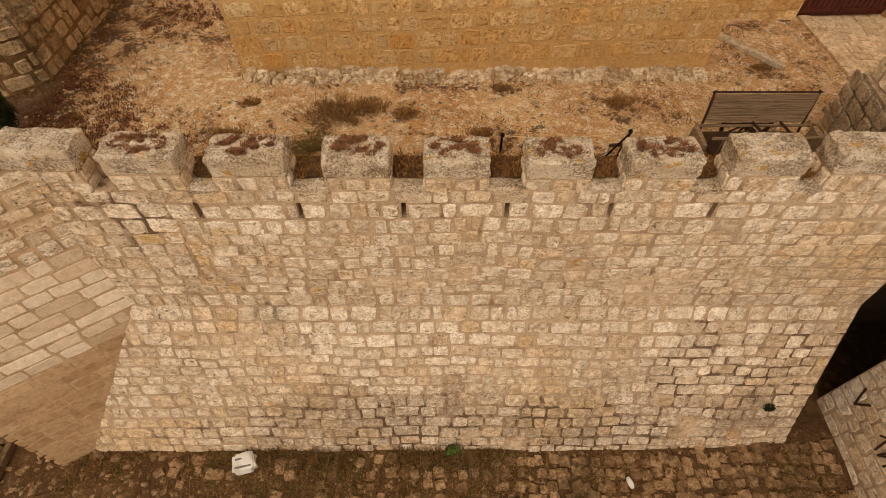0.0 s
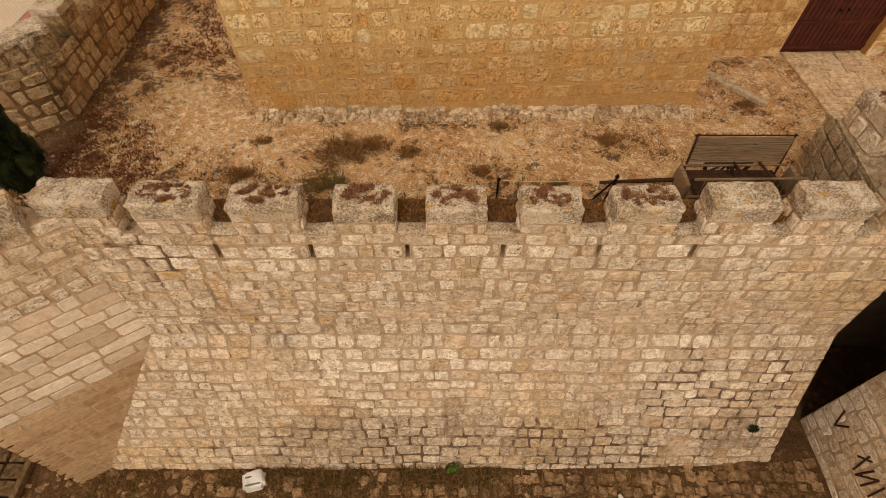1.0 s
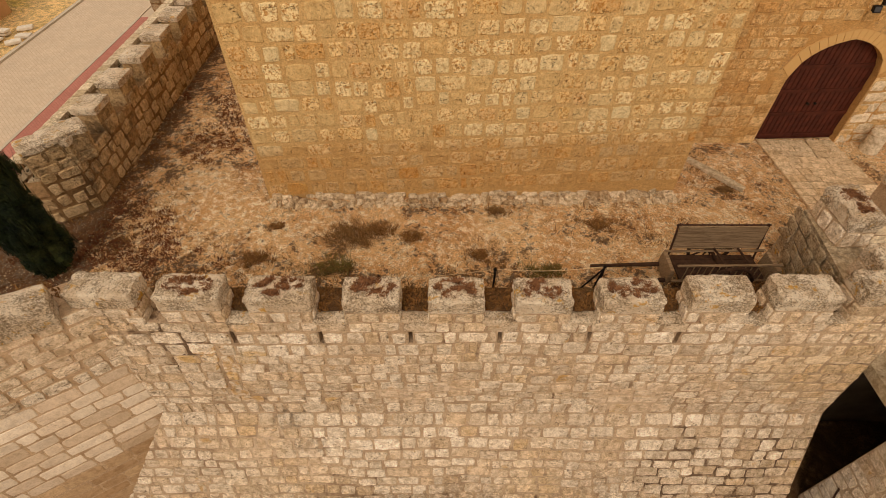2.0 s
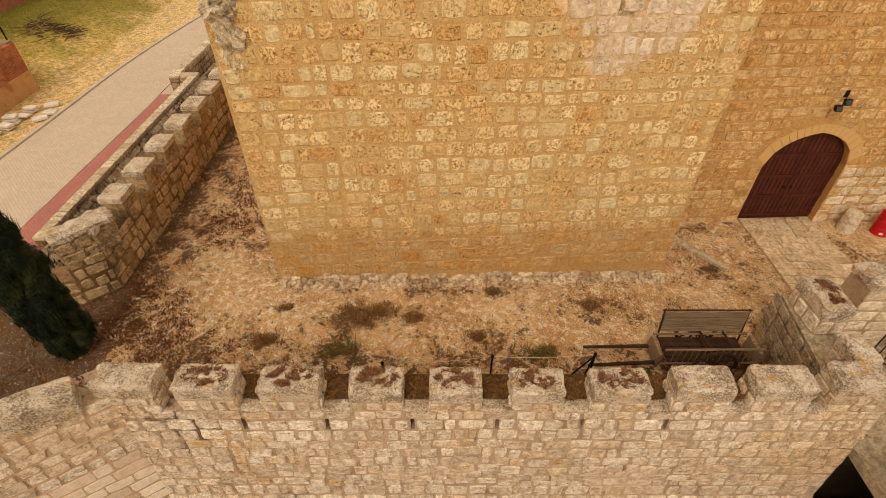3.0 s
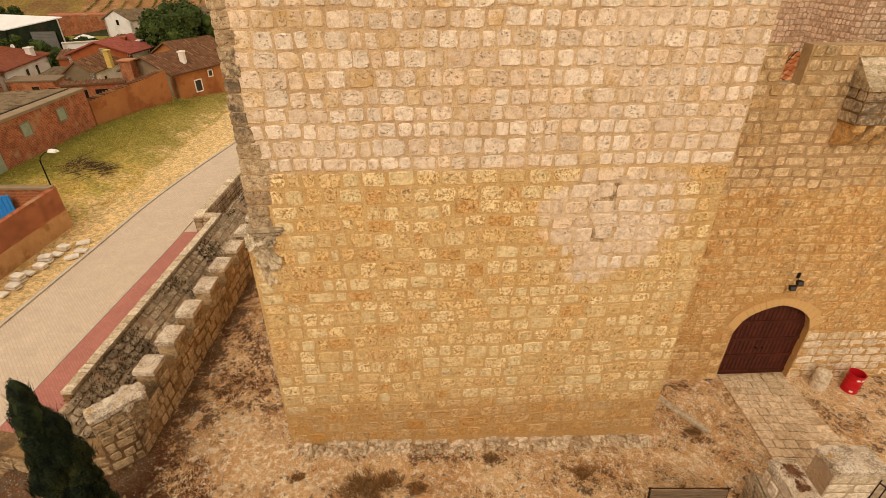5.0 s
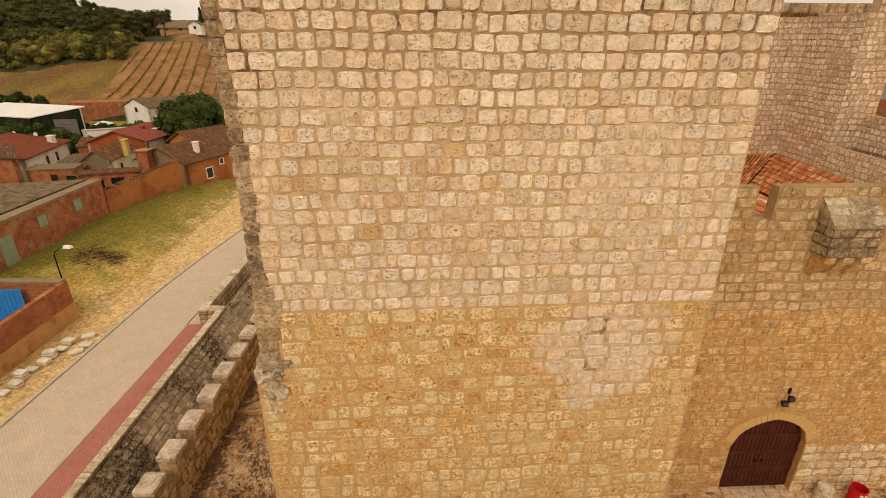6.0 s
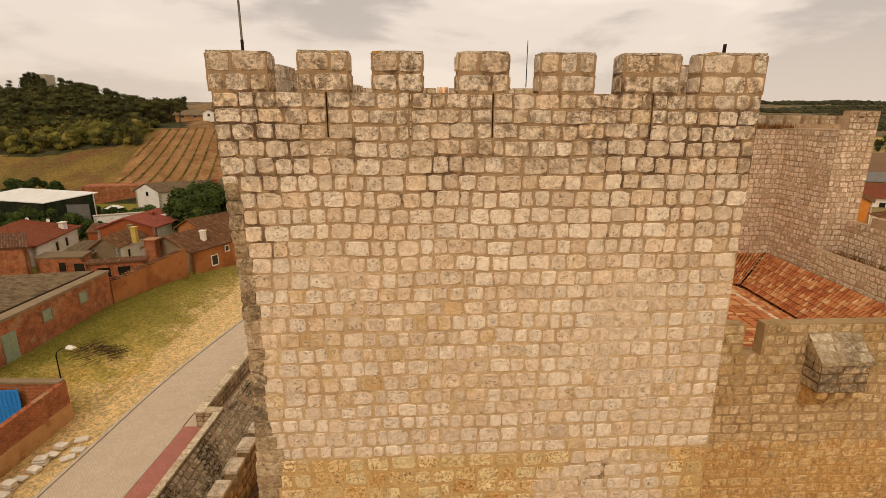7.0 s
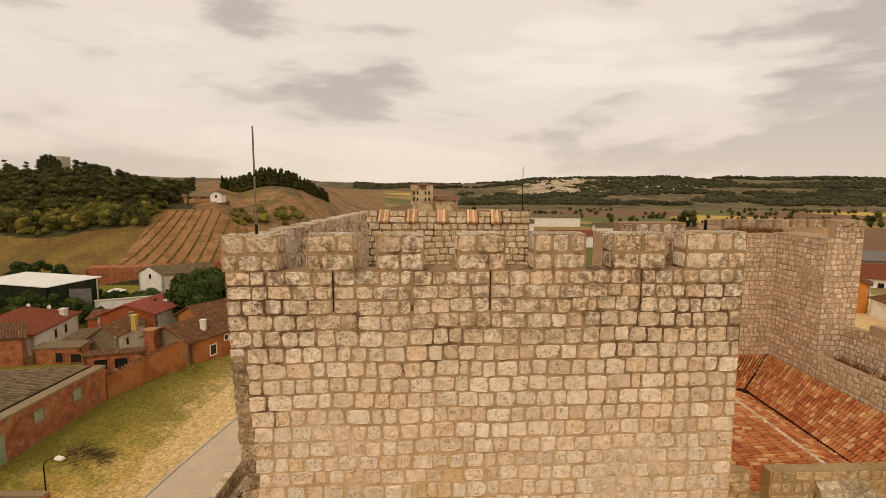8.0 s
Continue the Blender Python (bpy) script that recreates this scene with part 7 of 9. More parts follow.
def corner_house(name, label, a, b, c, z0, eave, rise, roofm, front, side, hip=0.0, over=0.25, chimneys=(), wins=(), mono=False, category="house", tiles=True, trim=None):
    """A house on the parallelogram a (near left), b (near right), c (far right): the ridge runs from front to back."""
    A, B, C = (Vector((p[0], p[1], 0)) for p in (a, b, c))
    D = A + C - B
    o = (A + C) / 2
    t = thing(name, (o.x, o.y, z0), 0, label=label, category=category)
    A, B, C, D = (p - o for p in (A, B, C, D))
    h, base = eave - z0, -1.2
    run, across = (C - B).normalized(), (B - A).normalized()
    top = [h + rise, h + rise, h, h] if mono else [h, h, h, h]

    def wall(nm, p, q, zp, zq, mat, peak=None):
        inn = ((-p - q) / 2).normalized() * 0.3
        bm = bmesh.new()
        ring = [(p, base), (q, base), (q, zq)] + ([((p + q) / 2, peak)] if peak else []) + [(p, zp)]
        f = [bm.verts.new((v.x, v.y, z)) for v, z in ring]
        g = [bm.verts.new((v.x + inn.x, v.y + inn.y, z)) for v, z in ring]
        bm.faces.new(f)
        bm.faces.new(g[::-1])
        for k in range(len(f)):
            j = (k + 1) % len(f)
            bm.faces.new((f[j], f[k], g[k], g[j]))
        return part(nm, bm, mat, t)
    if mono:
        za, zb, zc, zd = h, h, h + rise, h + rise
    else:
        za = zb = zc = zd = h
    gable = None if mono or hip else h + rise
    wall("front_wall", A, B, za, zb, front, gable)
    wall("side_wall", B, C, zb, zc, side)
    wall("back_wall", C, D, zc, zd, side, gable)
    wall("side_wall", D, A, zd, za, side)
    e = over

    def slope(pts):
        bm = bmesh.new()
        V = [Vector(p) for p in pts]
        lo = [bm.verts.new(p + Vector((0, 0, 0.02))) for p in V]
        hi = [bm.verts.new(p + Vector((0, 0, 0.14))) for p in V]
        bm.faces.new(lo[::-1])
        bm.faces.new(hi)
        for k in range(len(V)):
            j = (k + 1) % len(V)
            bm.faces.new((lo[k], lo[j], hi[j], hi[k]))
        r = part("roof", bm, roofm, t)
        if tiles:
            q = [p + Vector((0, 0, 0.14)) for p in V]
            ribs(r, q if len(q) == 4 else [q[0], q[0] + (q[2] - q[1]) * 0.02, q[2], q[1]], roofm, 0.24, 0.065)
    up = Vector((0, 0, 1))
    if mono:
        slope([D + up * zd - across * e + run * e, C + up * zc + across * e + run * e, B + up * zb + across * e - run * e, A + up * za - across * e - run * e])
    else:
        half = (B - A).length / 2
        k = rise / half
        m0, m1 = (A + B) / 2, (C + D) / 2
        r0 = m0 + run * (hip if hip else -e) + up * (h + rise)
        r1 = m1 - run * (hip if hip else -e) + up * (h + rise)
        le = up * (h - k * e)
        eb, ec = B + across * e - run * e + le, C + across * e + run * e + le
        ea, ed = A - across * e - run * e + le, D - across * e + run * e + le
        slope([r0, r1, ec, eb])
        slope([r1, r0, ea, ed])
        if hip:
            slope([r0, eb, ea])
            slope([r1, ed, ec])
    for x, y, z, hh, r, cm in chimneys:
        bm = bmesh.new()
        x, y, z = x - o.x, y - o.y, z - z0
        box(bm, x - r, x + r, y - r, y + r, z - 0.6, z + hh)
        box(bm, x - r * 1.25, x + r * 1.25, y - r * 1.25, y + r * 1.25, z + hh, z + hh + 0.1)
        part("chimney", bm, cm, t)
    for wall_id, f, z, w, hh in wins:
        p, q = (A, B) if wall_id == "front" else (B, C)
        d = (q - p).normalized()
        n = Vector((d.y, -d.x, 0))
        m = p.lerp(q, f)

        def bar(bm, u0, u1, z1, z2, out):
            c = [m + d * u0, m + d * u1, m + d * u1 + n * out, m + d * u0 + n * out]
            hexa(bm, [(v.x, v.y, z1) for v in c] + [(v.x, v.y, z2) for v in c])
        bm = bmesh.new()
        bar(bm, -w / 2 - 0.09, -w / 2, z - hh / 2 - 0.09, z + hh / 2 + 0.09, 0.06)
        bar(bm, w / 2, w / 2 + 0.09, z - hh / 2 - 0.09, z + hh / 2 + 0.09, 0.06)
        bar(bm, -w / 2, w / 2, z + hh / 2, z + hh / 2 + 0.09, 0.06)
        bar(bm, -w / 2, w / 2, z - hh / 2 - 0.09, z - hh / 2, 0.08)
        fr_ = part("window", bm, trim or M_WHITE, t)
        bm = bmesh.new()
        bar(bm, -w / 2, w / 2, z - hh / 2, z + hh / 2, 0.02)
        part("pane", bm, M_GLASS, fr_)
    return t


corner_house("adobe_house", "brown adobe house with grey gable and weathered tiles", (-29.4, 47.4), (-24.03, 45.66), (-21.4, 52.1), -1.0, 1.0, 1.25, M_OLDTILE, M_CONCRETE, M_ADOBE, 0.0, 0.3, ((-24.0, 48.3, 1.5, 0.95, 0.22, M_WHITE), (-27.9, 46.2, 0.6, 1.5, 0.5, M_BRICK)), (("side", 0.38, 0.55, 0.7, 0.95), ("side", 0.62, 1.35, 0.42, 0.5), ("side", 0.93, 1.1, 0.6, 0.9)))
corner_house("white_cottage", "small white cottage with grey gable and old tiles", (-36.2, 49.3), (-33.8, 50.0), (-34.3, 55.6), -1.9, 0.3, 0.95, M_OLDTILE, M_CONCRETE, M_WHITE, 0.0, 0.2, ((-33.3, 52.2, 0.9, 1.0, 0.24, M_YELLOW), (-34.9, 54.2, 1.1, 0.6, 0.2, M_CONCRETE)), (("side", 0.32, 1.1, 0.5, 0.8),))
corner_house("terracotta_house", "terracotta gabled house with a pinkish roof and white side", (-40.0, 56.0), (-33.92, 57.1), (-33.3, 63.0), -2.4, 0.8, 1.15, M_PINKTILE, M_SIENNA, M_WHITE, 0.0, 0.22, ((-35.8, 60.0, 1.5, 0.5, 0.22, M_SIENNA), (-34.9, 61.2, 1.2, 0.3, 0.3, M_WHITE)), ())
corner_house("white_long_house", "long white house with a red hipped roof", (-50.2, 48.6), (-42.74, 50.3), (-44.79, 59.4), -2.3, 0.4, 1.5, M_REDTILE, M_WHITE, M_WHITE, 3.2, 0.4, ((-44.6, 57.0, 1.0, 0.35, 0.3, M_WHITE),), (("side", 0.45, 1.5, 0.6, 1.0), ("side", 0.68, 1.5, 0.6, 1.0), ("side", 0.45, 0.2, 0.6, 0.9)))
corner_house("white_gable_house", "white gabled house with a beige side and grey roof", (-50.1, 80.3), (-45.5, 79.1), (-34.5, 85.5), -1.4, 1.6, 1.2, M_GREYTILE, M_WHITE, M_CURB, 0.0, 0.25, ((-38.0, 82.3, 2.5, 0.7, 0.3, M_SIENNA),), (("front", 0.5, 2.6, 0.5, 0.7), ("side", 0.16, 1.9, 1.5, 0.9), ("side", 0.16, 0.5, 1.5, 1.0), ("side", 0.36, 2.0, 0.9, 0.9), ("side", 0.55, 2.0, 0.9, 0.9)))
corner_house("sheet_roof_shed", "large ivy-clad shed with a white sheet-metal roof", (-68.3, 71.5), (-55.28, 68.03), (-48.65, 68.84), -1.6, 1.6, 1.4, M_ZINC, M_IVYWALL, M_IVYWALL, 0.0, 0.3, (), (), True, "shed", False)
rd = thing("roller_door", (-50.9, 68.45, -1.6), 7, label="grey ribbed roller door of the shed", category="door")
for k in range(9):
    bm = bmesh.new()
    box(bm, -1.45, 1.45, -0.14, -0.02, 0.02 + k * 0.34, 0.34 + k * 0.34)
    part("slat", bm, M_PALEGREY, rd)
bm = bmesh.new()
rod(bm, (2.3, -0.2, 0), (2.3, -0.2, 4.6), 0.09)
part("downpipe", bm, M_CURB, rd)
corner_house("long_brick_barn", "long plain red brick barn wall behind a garden", (-62.7, 85.8), (-50.0, 88.6), (-51.0, 92.0), -1.0, 1.25, 0.1, M_BRICK, M_BRICK, M_BRICK, 0.0, 0.0, (), (), True, "barn", False)
corner_house("white_yard_wall", "long pale yard wall behind the houses", (-45.44, 63.36), (-38.0, 67.2), (-38.2, 67.6), -2.3, 0.75, 0.02, M_CURB, M_WHITE, M_WHITE, 0.0, 0.05, (), (("front", 0.06, 1.5, 0.8, 0.7), ("front", 0.30, 1.7, 0.6, 0.6)), True, "wall", False)
corner_house("grey_shed", "low grey shed with a patched flat roof", (-38.9, 48.6), (-35.9, 49.0), (-36.3, 53.0), -1.7, -0.2, 0.35, M_GREYTILE, M_CONCRETE, M_CONCRETE, 0.0, 0.2, (), (), True, "shed")
corner_house("orange_house", "orange and white house with a brown tile roof", (60.0, 73.0), (62.7, 72.6), (65.0, 75.2), -3.0, 1.6, 0.6, M_OLDTILE, M_ORANGE, M_WHITE, 0.0, 0.3, (), (("side", 0.3, 2.6, 0.5, 1.2), ("side", 0.7, 2.6, 0.5, 1.2)))
corner_house("white_house", "white house beside an orange one", (60.2, 66.6), (66.8, 65.4), (67.9, 69.5), -3.4, 0.2, 0.7, M_OLDTILE, M_WHITE, M_WHITE, 0.0, 0.3, (), (("front", 0.3, 1.6, 0.6, 0.9), ("front", 0.7, 1.6, 0.6, 0.9)))
corner_house("brown_back_house", "brown gabled house with an old tile roof", (-30.4, 55.4), (-27.0, 54.2), (-24.4, 58.8), -1.6, 1.2, 1.0, M_OLDTILE, M_ADOBE, M_ADOBE, 0.0, 0.25)
corner_house("brick_house", "red brick house with a dull tile roof", (-46.5, 42.8), (-38.9, 44.9), (-42.0, 48.6), -1.2, 1.55, 0.45, M_OLDTILE, M_BRICK, M_BRICK, 0.0, 0.15, (), (("front", 0.62, 1.9, 0.9, 0.45),), True)
corner_house("brick_lean_to", "low brick lean-to with dark openings", (-38.7, 45.3), (-34.6, 45.9), (-34.9, 47.6), -1.3, 0.35, 0.1, M_GREYTILE, M_BRICK, M_BRICK, 0.0, 0.05, (), (("front", 0.55, 0.8, 0.6, 0.9), ("front", 0.9, 0.7, 0.9, 0.8)), True, "outbuilding", False, M_BRICK)
corner_house("brick_ruin", "roofless red brick outbuilding with dark openings", (-31.6, 42.2), (-27.2, 43.6), (-27.5, 44.5), -1.0, 0.75, 0.1, M_OLDTILE, M_BRICK, M_BRICK, 0.0, 0.12, (), (("front", 0.28, 0.95, 1.0, 0.9), ("front", 0.62, 0.95, 1.0, 0.9)), True, "outbuilding", True, M_BRICK)
for k, (x, y, z) in enumerate(((-50.6, 59.4, -2.0), (-47.6, 58.8, -2.0))):
    dsh = thing("satellite_dish", (x, y, z), 0, label="white satellite dish on a short mast", category="dish", group="satellite dishes")
    bm = bmesh.new()
    rod(bm, (0, 0, 0), (0, 0, 3.2), 0.035)
    part("mast", bm, M_PALEGREY, dsh)
    bm = bmesh.new()
    lathe(bm, ((0.02, 0.0), (0.16, 0.03), (0.26, 0.08), (0.25, 0.09), (0.02, 0.02)), 14)
    bmesh.ops.rotate(bm, verts=bm.verts[:], cent=(0, 0, 0), matrix=Matrix.Rotation(radians(78), 3, "X"))
    bmesh.ops.translate(bm, verts=bm.verts[:], vec=(0, -0.05, 3.2))
    part("bowl", bm, M_ZINC, dsh)
house("orange_tile_hut", (-39.4, 56.8, -2.2), 10, 4.2, 3.4, 2.5, 0.6, M_SIENNA, M_OLDTILE, "small reddish hut with pale old tiles", "x", 0.15, ((1.2, 1.0, 2.8, 0.8, M_WHITE),), ((1.2, 1.2, 0.5, 0.7),), "outbuilding")
house("red_roof_house", (82.0, 94.0, -5.2), -20, 15.0, 9.0, 4.2, 2.0, M_WHITE, M_REDTILE, "house with a broad red tile roof", "x", 0.5, (), ((-3.0, 2.6, 1.0, 1.2), (1.0, 2.6, 1.0, 1.2)))
house("blue_roof_shed", (108.0, 118.0, -5.6), -12, 26.0, 12.0, 4.4, 1.6, M_CONCRETE, M_PALEGREY, "pale shed with a bluish sheet roof", "x", 0.4, (), (), "shed", False)
for x, y, w, d, h, nm, lb in ((58, 262, 26, 12, 5.0, "white_warehouse", "long white warehouse in the valley"), (78, 205, 30, 10, 3.6, "white_barn", "low white barn with a grey roof"), (43, 168, 14, 9, 4.0, "red_barn", "small barn with a reddish roof"), (33, 230, 16, 9, 4.0, "pale_barn", "pale farm building in the fields")):
    house(nm, (x, y, land(x, y)), -6, w, d, h, 1.4, M_WHITE, M_GREYTILE if nm != "red_barn" else M_REDTILE, lb, "x", 0.5, (), (), "warehouse", False)

# yard with a blue gate
by = thing("yard_wall", (-20.3, 24.0, -2.1), 0, label="red brick yard wall on a rendered base", category="wall")
bm = bmesh.new()
hexa(bm, [(-0.15, -9.0, 0.75), (0.12, -9.0, 0.75), (0.12, 0, 0.75), (-0.15, 0, 0.75), (-0.15, -9.0, 1.85), (0.12, -9.0, 1.85), (0.12, 0, 2.05), (-0.15, 0, 2.05)])
part("brickwork", bm, M_BRICK, by)
bm = bmesh.new()
box(bm, -0.18, 0.15, -9.0, 0.02, -0.5, 0.75)
part("base", bm, M_TAN, by, "tan rendered base")
bm = bmesh.new()
box(bm, -3.6, -0.15, -0.25, 0.0, -0.5, 2.0)
part("back_wall", bm, M_BRICK, by)
bm = bmesh.new()
box(bm, -3.7, 0.0, -0.32, 0.08, 2.0, 2.12)
part("coping", bm, M_CONCRETE, by)
bg = thing("blue_gate", (-23.75, 23.3, -2.1), 8, label="blue painted ribbed metal yard gate", category="gate")
bm = bmesh.new()
box(bm, -1.9, 1.4, -0.04, 0.0, -1.1, 1.80)
part("leaf", bm, M_BLUE, bg)
for z in (-0.2, 0.75, 1.72):
    bm = bmesh.new()
    box(bm, -1.9, 1.4, -0.075, -0.04, z, z + 0.07)
    part("cross_bar", bm, M_BLUE, bg)
for k in range(15):
    bm = bmesh.new()
    box(bm, -1.88 + k * 0.22, -1.84 + k * 0.22, -0.06, -0.04, -1.1, 1.78)
    part("rib", bm, M_BLUE, bg)

# slabs stacked along the yard wall
M_WHITESTONE = plain_mat("white_cut_stone", rgb(212, 198, 172), rgb(236, 226, 206), 3.0, 0.9, bump=0.3, per_piece=0.1)
slabrng = random.Random(9)
for k in range(8):
    s = thing("stone_slab", (-19.05 + slabrng.uniform(-.15, .15) + 0.02 * k, 17.5 + k * 0.55, -2.25), slabrng.uniform(-12, 12), label="pale cut stone slab lying on a stack by the wall", category="slab", group="stone slabs by the yard wall")
    for j in range(1 + k % 3):
        part("slab", crag((0.54, 0.36, 0.10), (slabrng.uniform(-.05, .05), slabrng.uniform(-.04, .04), 0.06 + 0.13 * j), slabrng, 1, 0.012), M_WHITESTONE, s)
for x, y in ((-17.9, 21.2), (-18.0, 20.6), (-18.3, 22.0)):
    s = thing("stone_slab", (x, y, -2.25), slabrng.uniform(0, 60), label="pale cut stone slab lying flat in the grass", category="slab", group="stone slabs by the yard wall")
    part("slab", crag((0.6, 0.36, 0.12), (0, 0, 0.05), slabrng, 1, 0.012), M_WHITESTONE, s)

sl = thing("street_lamp", (-20.75, 24.4, -2.1), 0, label="black street lamp post with a white head", category="street lamp")
bm = bmesh.new()
rod(bm, (0, 0, -0.8), (0, 0, 3.35), 0.045, 0.03)
part("post", bm, M_IRON, sl)
bm = bmesh.new()
tube(bm, [(0, 0, 3.30), (0.12, -0.04, 3.52), (0.6, -0.22, 3.84), (1.15, -0.45, 4.04)], 0.022)
part("arm", bm, M_IRON, sl)
bm = bmesh.new()
hexa(bm, [(1.05, -0.60, 3.98), (1.55, -0.75, 4.02), (1.62, -0.50, 4.02), (1.12, -0.36, 3.98), (1.10, -0.56, 4.12), (1.50, -0.70, 4.12), (1.56, -0.54, 4.12), (1.16, -0.40, 4.12)])
part("lamp_head", bm, M_WHITE, sl, "white lamp head")

# heap of cut branches in the meadow
tw = thing("brush_heap", (-22.9, 29.7, -1.65), 0, label="heap of grey cut branches in the grass", category="brush heap")
bm = bmesh.new()
for k in range(170):
    a = slabrng.uniform(0, math.tau)
    r = slabrng.uniform(0.1, 1.5)
    p = Vector((r * math.cos(a), r * 0.7 * math.sin(a), slabrng.uniform(0.0, 0.75) * (1.5 - r)))
    b = a + slabrng.uniform(-1.2, 1.2)
    q = p + Vector((math.cos(b), math.sin(b), slabrng.uniform(-0.15, 0.35))) * slabrng.uniform(0.4, 1.1)
    rod(bm, p, q, 0.022, 0.010, 4)
hb = part("brush", bm, M_BARK, tw)
hb["kind"] = "stuff"


# tufts of meadow grass
gr = random.Random(15)
gt, gg = [], []
for _ in range(15000):
    x, y = gr.uniform(-26.2, -17.8), gr.uniform(16, 46)
    if x > road_edge(y) - 0.4 or (x < -20.0 and y < 24.3):
        continue
    n = noise.noise(Vector((x * 0.3, y * 0.3, 0)))
    if x + gr.gauss(0, 1.1) < -23.6 + 4.0 * n:
        gg.append((x, y, land(x, y), gr.uniform(0.6, 1.2)))
    elif n > -0.2 and gr.random() < (0.12 if x > -19.6 - 1.5 * n else 0.8):
        gt.append((x, y, land(x, y), gr.uniform(0.5, 1.2)))
M_OLIVEGRASS = plain_mat("olive_meadow_grass", rgb(166, 152, 68), rgb(204, 182, 94), 4.0, 0.95, bump=0.1, per_piece=0.3)
M_STRAW = plain_mat("straw_grass", rgb(196, 162, 84), rgb(216, 184, 104), 4.0, 0.95, bump=0.1, per_piece=0.3)
M_WALLGRASS = plain_mat("dark_green_grass", rgb(134, 130, 52), rgb(176, 162, 76), 4.0, 0.95, bump=0.1, per_piece=0.3)
far_gt = [q for q in gt if q[1] > 31 + 3 * noise.noise(Vector((q[0] * 0.5, q[1] * 0.5, 1)))]
far_set = set(far_gt)
gt = [q for q in gt if q not in far_set]
tagged(sprigs("olive_grass", far_gt, M_OLIVEGRASS, None, 18, 10, (0.03, 0.10), 0.30, 1.5, 0.010), "olive tufts of meadow grass", "grass", kind="stuff")
tagged(sprigs("meadow_grass", gt, M_STRAW, None, 16, 10, (0.03, 0.09), 0.30, 1.5, 0.010), "straw-coloured tufts of meadow grass", "grass", kind="stuff")
tagged(sprigs("green_grass", gg, M_WALLGRASS, None, 17, 10, (0.04, 0.13), 0.30, 1.2, 0.010), "green grass along the warehouse wall", "grass", kind="stuff")


# ---- trees ----
def tree(name, at, h, r, material, label, seed, leaf=0.16, count=80, clumps=26, trunk=0.25, group=""):
    rr = random.Random(seed)
    t = thing(name, at, 0, label=label, category="tree", group=group)
    bm = bmesh.new()
    rod(bm, (0, 0, -0.3), (0, 0, h * trunk + 0.3), r * 0.09, r * 0.06)
    for k in range(4):
        a = rr.uniform(0, math.tau)
        rod(bm, (0, 0, h * trunk), (math.cos(a) * r * 0.6, math.sin(a) * r * 0.6, h * (trunk + 0.3)), r * 0.05, r * 0.02, 5)
    part("trunk", bm, M_BARK, t)
    cl = []
    for k in range(clumps):
        a, f = rr.uniform(0, math.tau), rr.random()
        zz = h * (trunk + (1 - trunk) * f)
        rad = r * math.sin(math.pi * (0.18 + 0.74 * f)) * math.sqrt(rr.random()) * 0.85
        s = r * rr.uniform(0.28, 0.45)
        cl.append((math.cos(a) * rad, math.sin(a) * rad, zz - s * 0.4, s, s, s * 0.8))
    leaf_cloud("crown", cl, material, t, seed, leaf, count)
    core = blobs("crown_core", [(x, y, z, a * 0.7, b * 0.7, c * 0.7) for x, y, z, a, b, c in cl], material, t, seed)
    core["kind"] = "stuff"
    return t


tree("broad_tree", (-29.2, 60.5, -1.8), 7.4, 3.9, M_LEAF, "large dark green broadleaf tree behind the houses", 1, 0.16, 330, 40)
tree("broad_tree", (-33.2, 62.5, -1.8), 6.2, 2.6, M_LEAF, "dark green garden tree behind the houses", 2, 0.16, 260, 28)
for k, (x, y, h, r) in enumerate(((-64, 77.5, 5.6, 2.2), (-60.5, 77, 5.0, 1.8), (-68, 78.5, 5.2, 2.4), (-65.5, 62.5, 4.4, 2.4))):
    tree("garden_tree", (x, y, -1.6), h, r, M_LEAF, "round dark green garden tree near a shed", 10 + k, 0.16, 180, 20, group="garden trees")
tree("garden_tree", (58.5, 61.5, -4.0), 4.0, 2.0, M_LEAF, "low dark green tree before a white house", 19, 0.14, 160, 16, group="garden trees")
tree("garden_tree", (62.5, 60.5, -4.2), 3.6, 2.2, M_LEAF, "low dark green tree before a white house", 20, 0.14, 160, 16, group="garden trees")
hedge = []
hr = random.Random(77)
for cx, cy, n, sx, sy, top in ((-46, 66.5, 34, 6, 2.0, 1.4), (-40, 66.5, 30, 5, 2.5, 1.6), (-36.5, 69.5, 26, 5, 2, 2.2), (-56, 64.6, 44, 8, 0.9, 3.2), (-45.5, 62.2, 12, 2.5, 1.2, 2.0), (-47, 72.5, 46, 4.5, 3.0, 1.7), (-43, 70, 30, 3, 2.5, 1.5), (-53, 75, 30, 4, 2.0, 1.2), (-53, 62.5, 22, 4, 1.6, 1.8)):
    for _ in range(n):
        s = hr.uniform(0.5, 0.95)
        hedge.append((cx + hr.uniform(-sx, sx), cy + hr.uniform(-sy, sy), -1.8 + hr.uniform(0.2, top), s, s, s * 0.9))
tagged(leaf_cloud("garden_hedge", hedge, M_LEAF, None, 5, 0.13, 200), "dense green garden hedges and ivy", "hedge", kind="stuff")
tagged(blobs("garden_hedge_core", [(x, y, z, a * .75, b * .75, c * .75) for x, y, z, a, b, c in hedge], M_LEAF, None, 6), "shaded inside of the garden hedges", "hedge", kind="stuff")
um = thing("parasol", (-50.3, 75.0, -2.2), 0, label="white garden parasol among hedges", category="parasol")
bm = bmesh.new()
lathe(bm, ((1.3, 2.0), (0.7, 2.25), (0.05, 2.45)), 10)
part("canopy", bm, M_ZINC, um)
bm = bmesh.new()
rod(bm, (0, 0, 0), (0, 0, 2.6), 0.03)
part("pole", bm, M_PALEGREY, um)

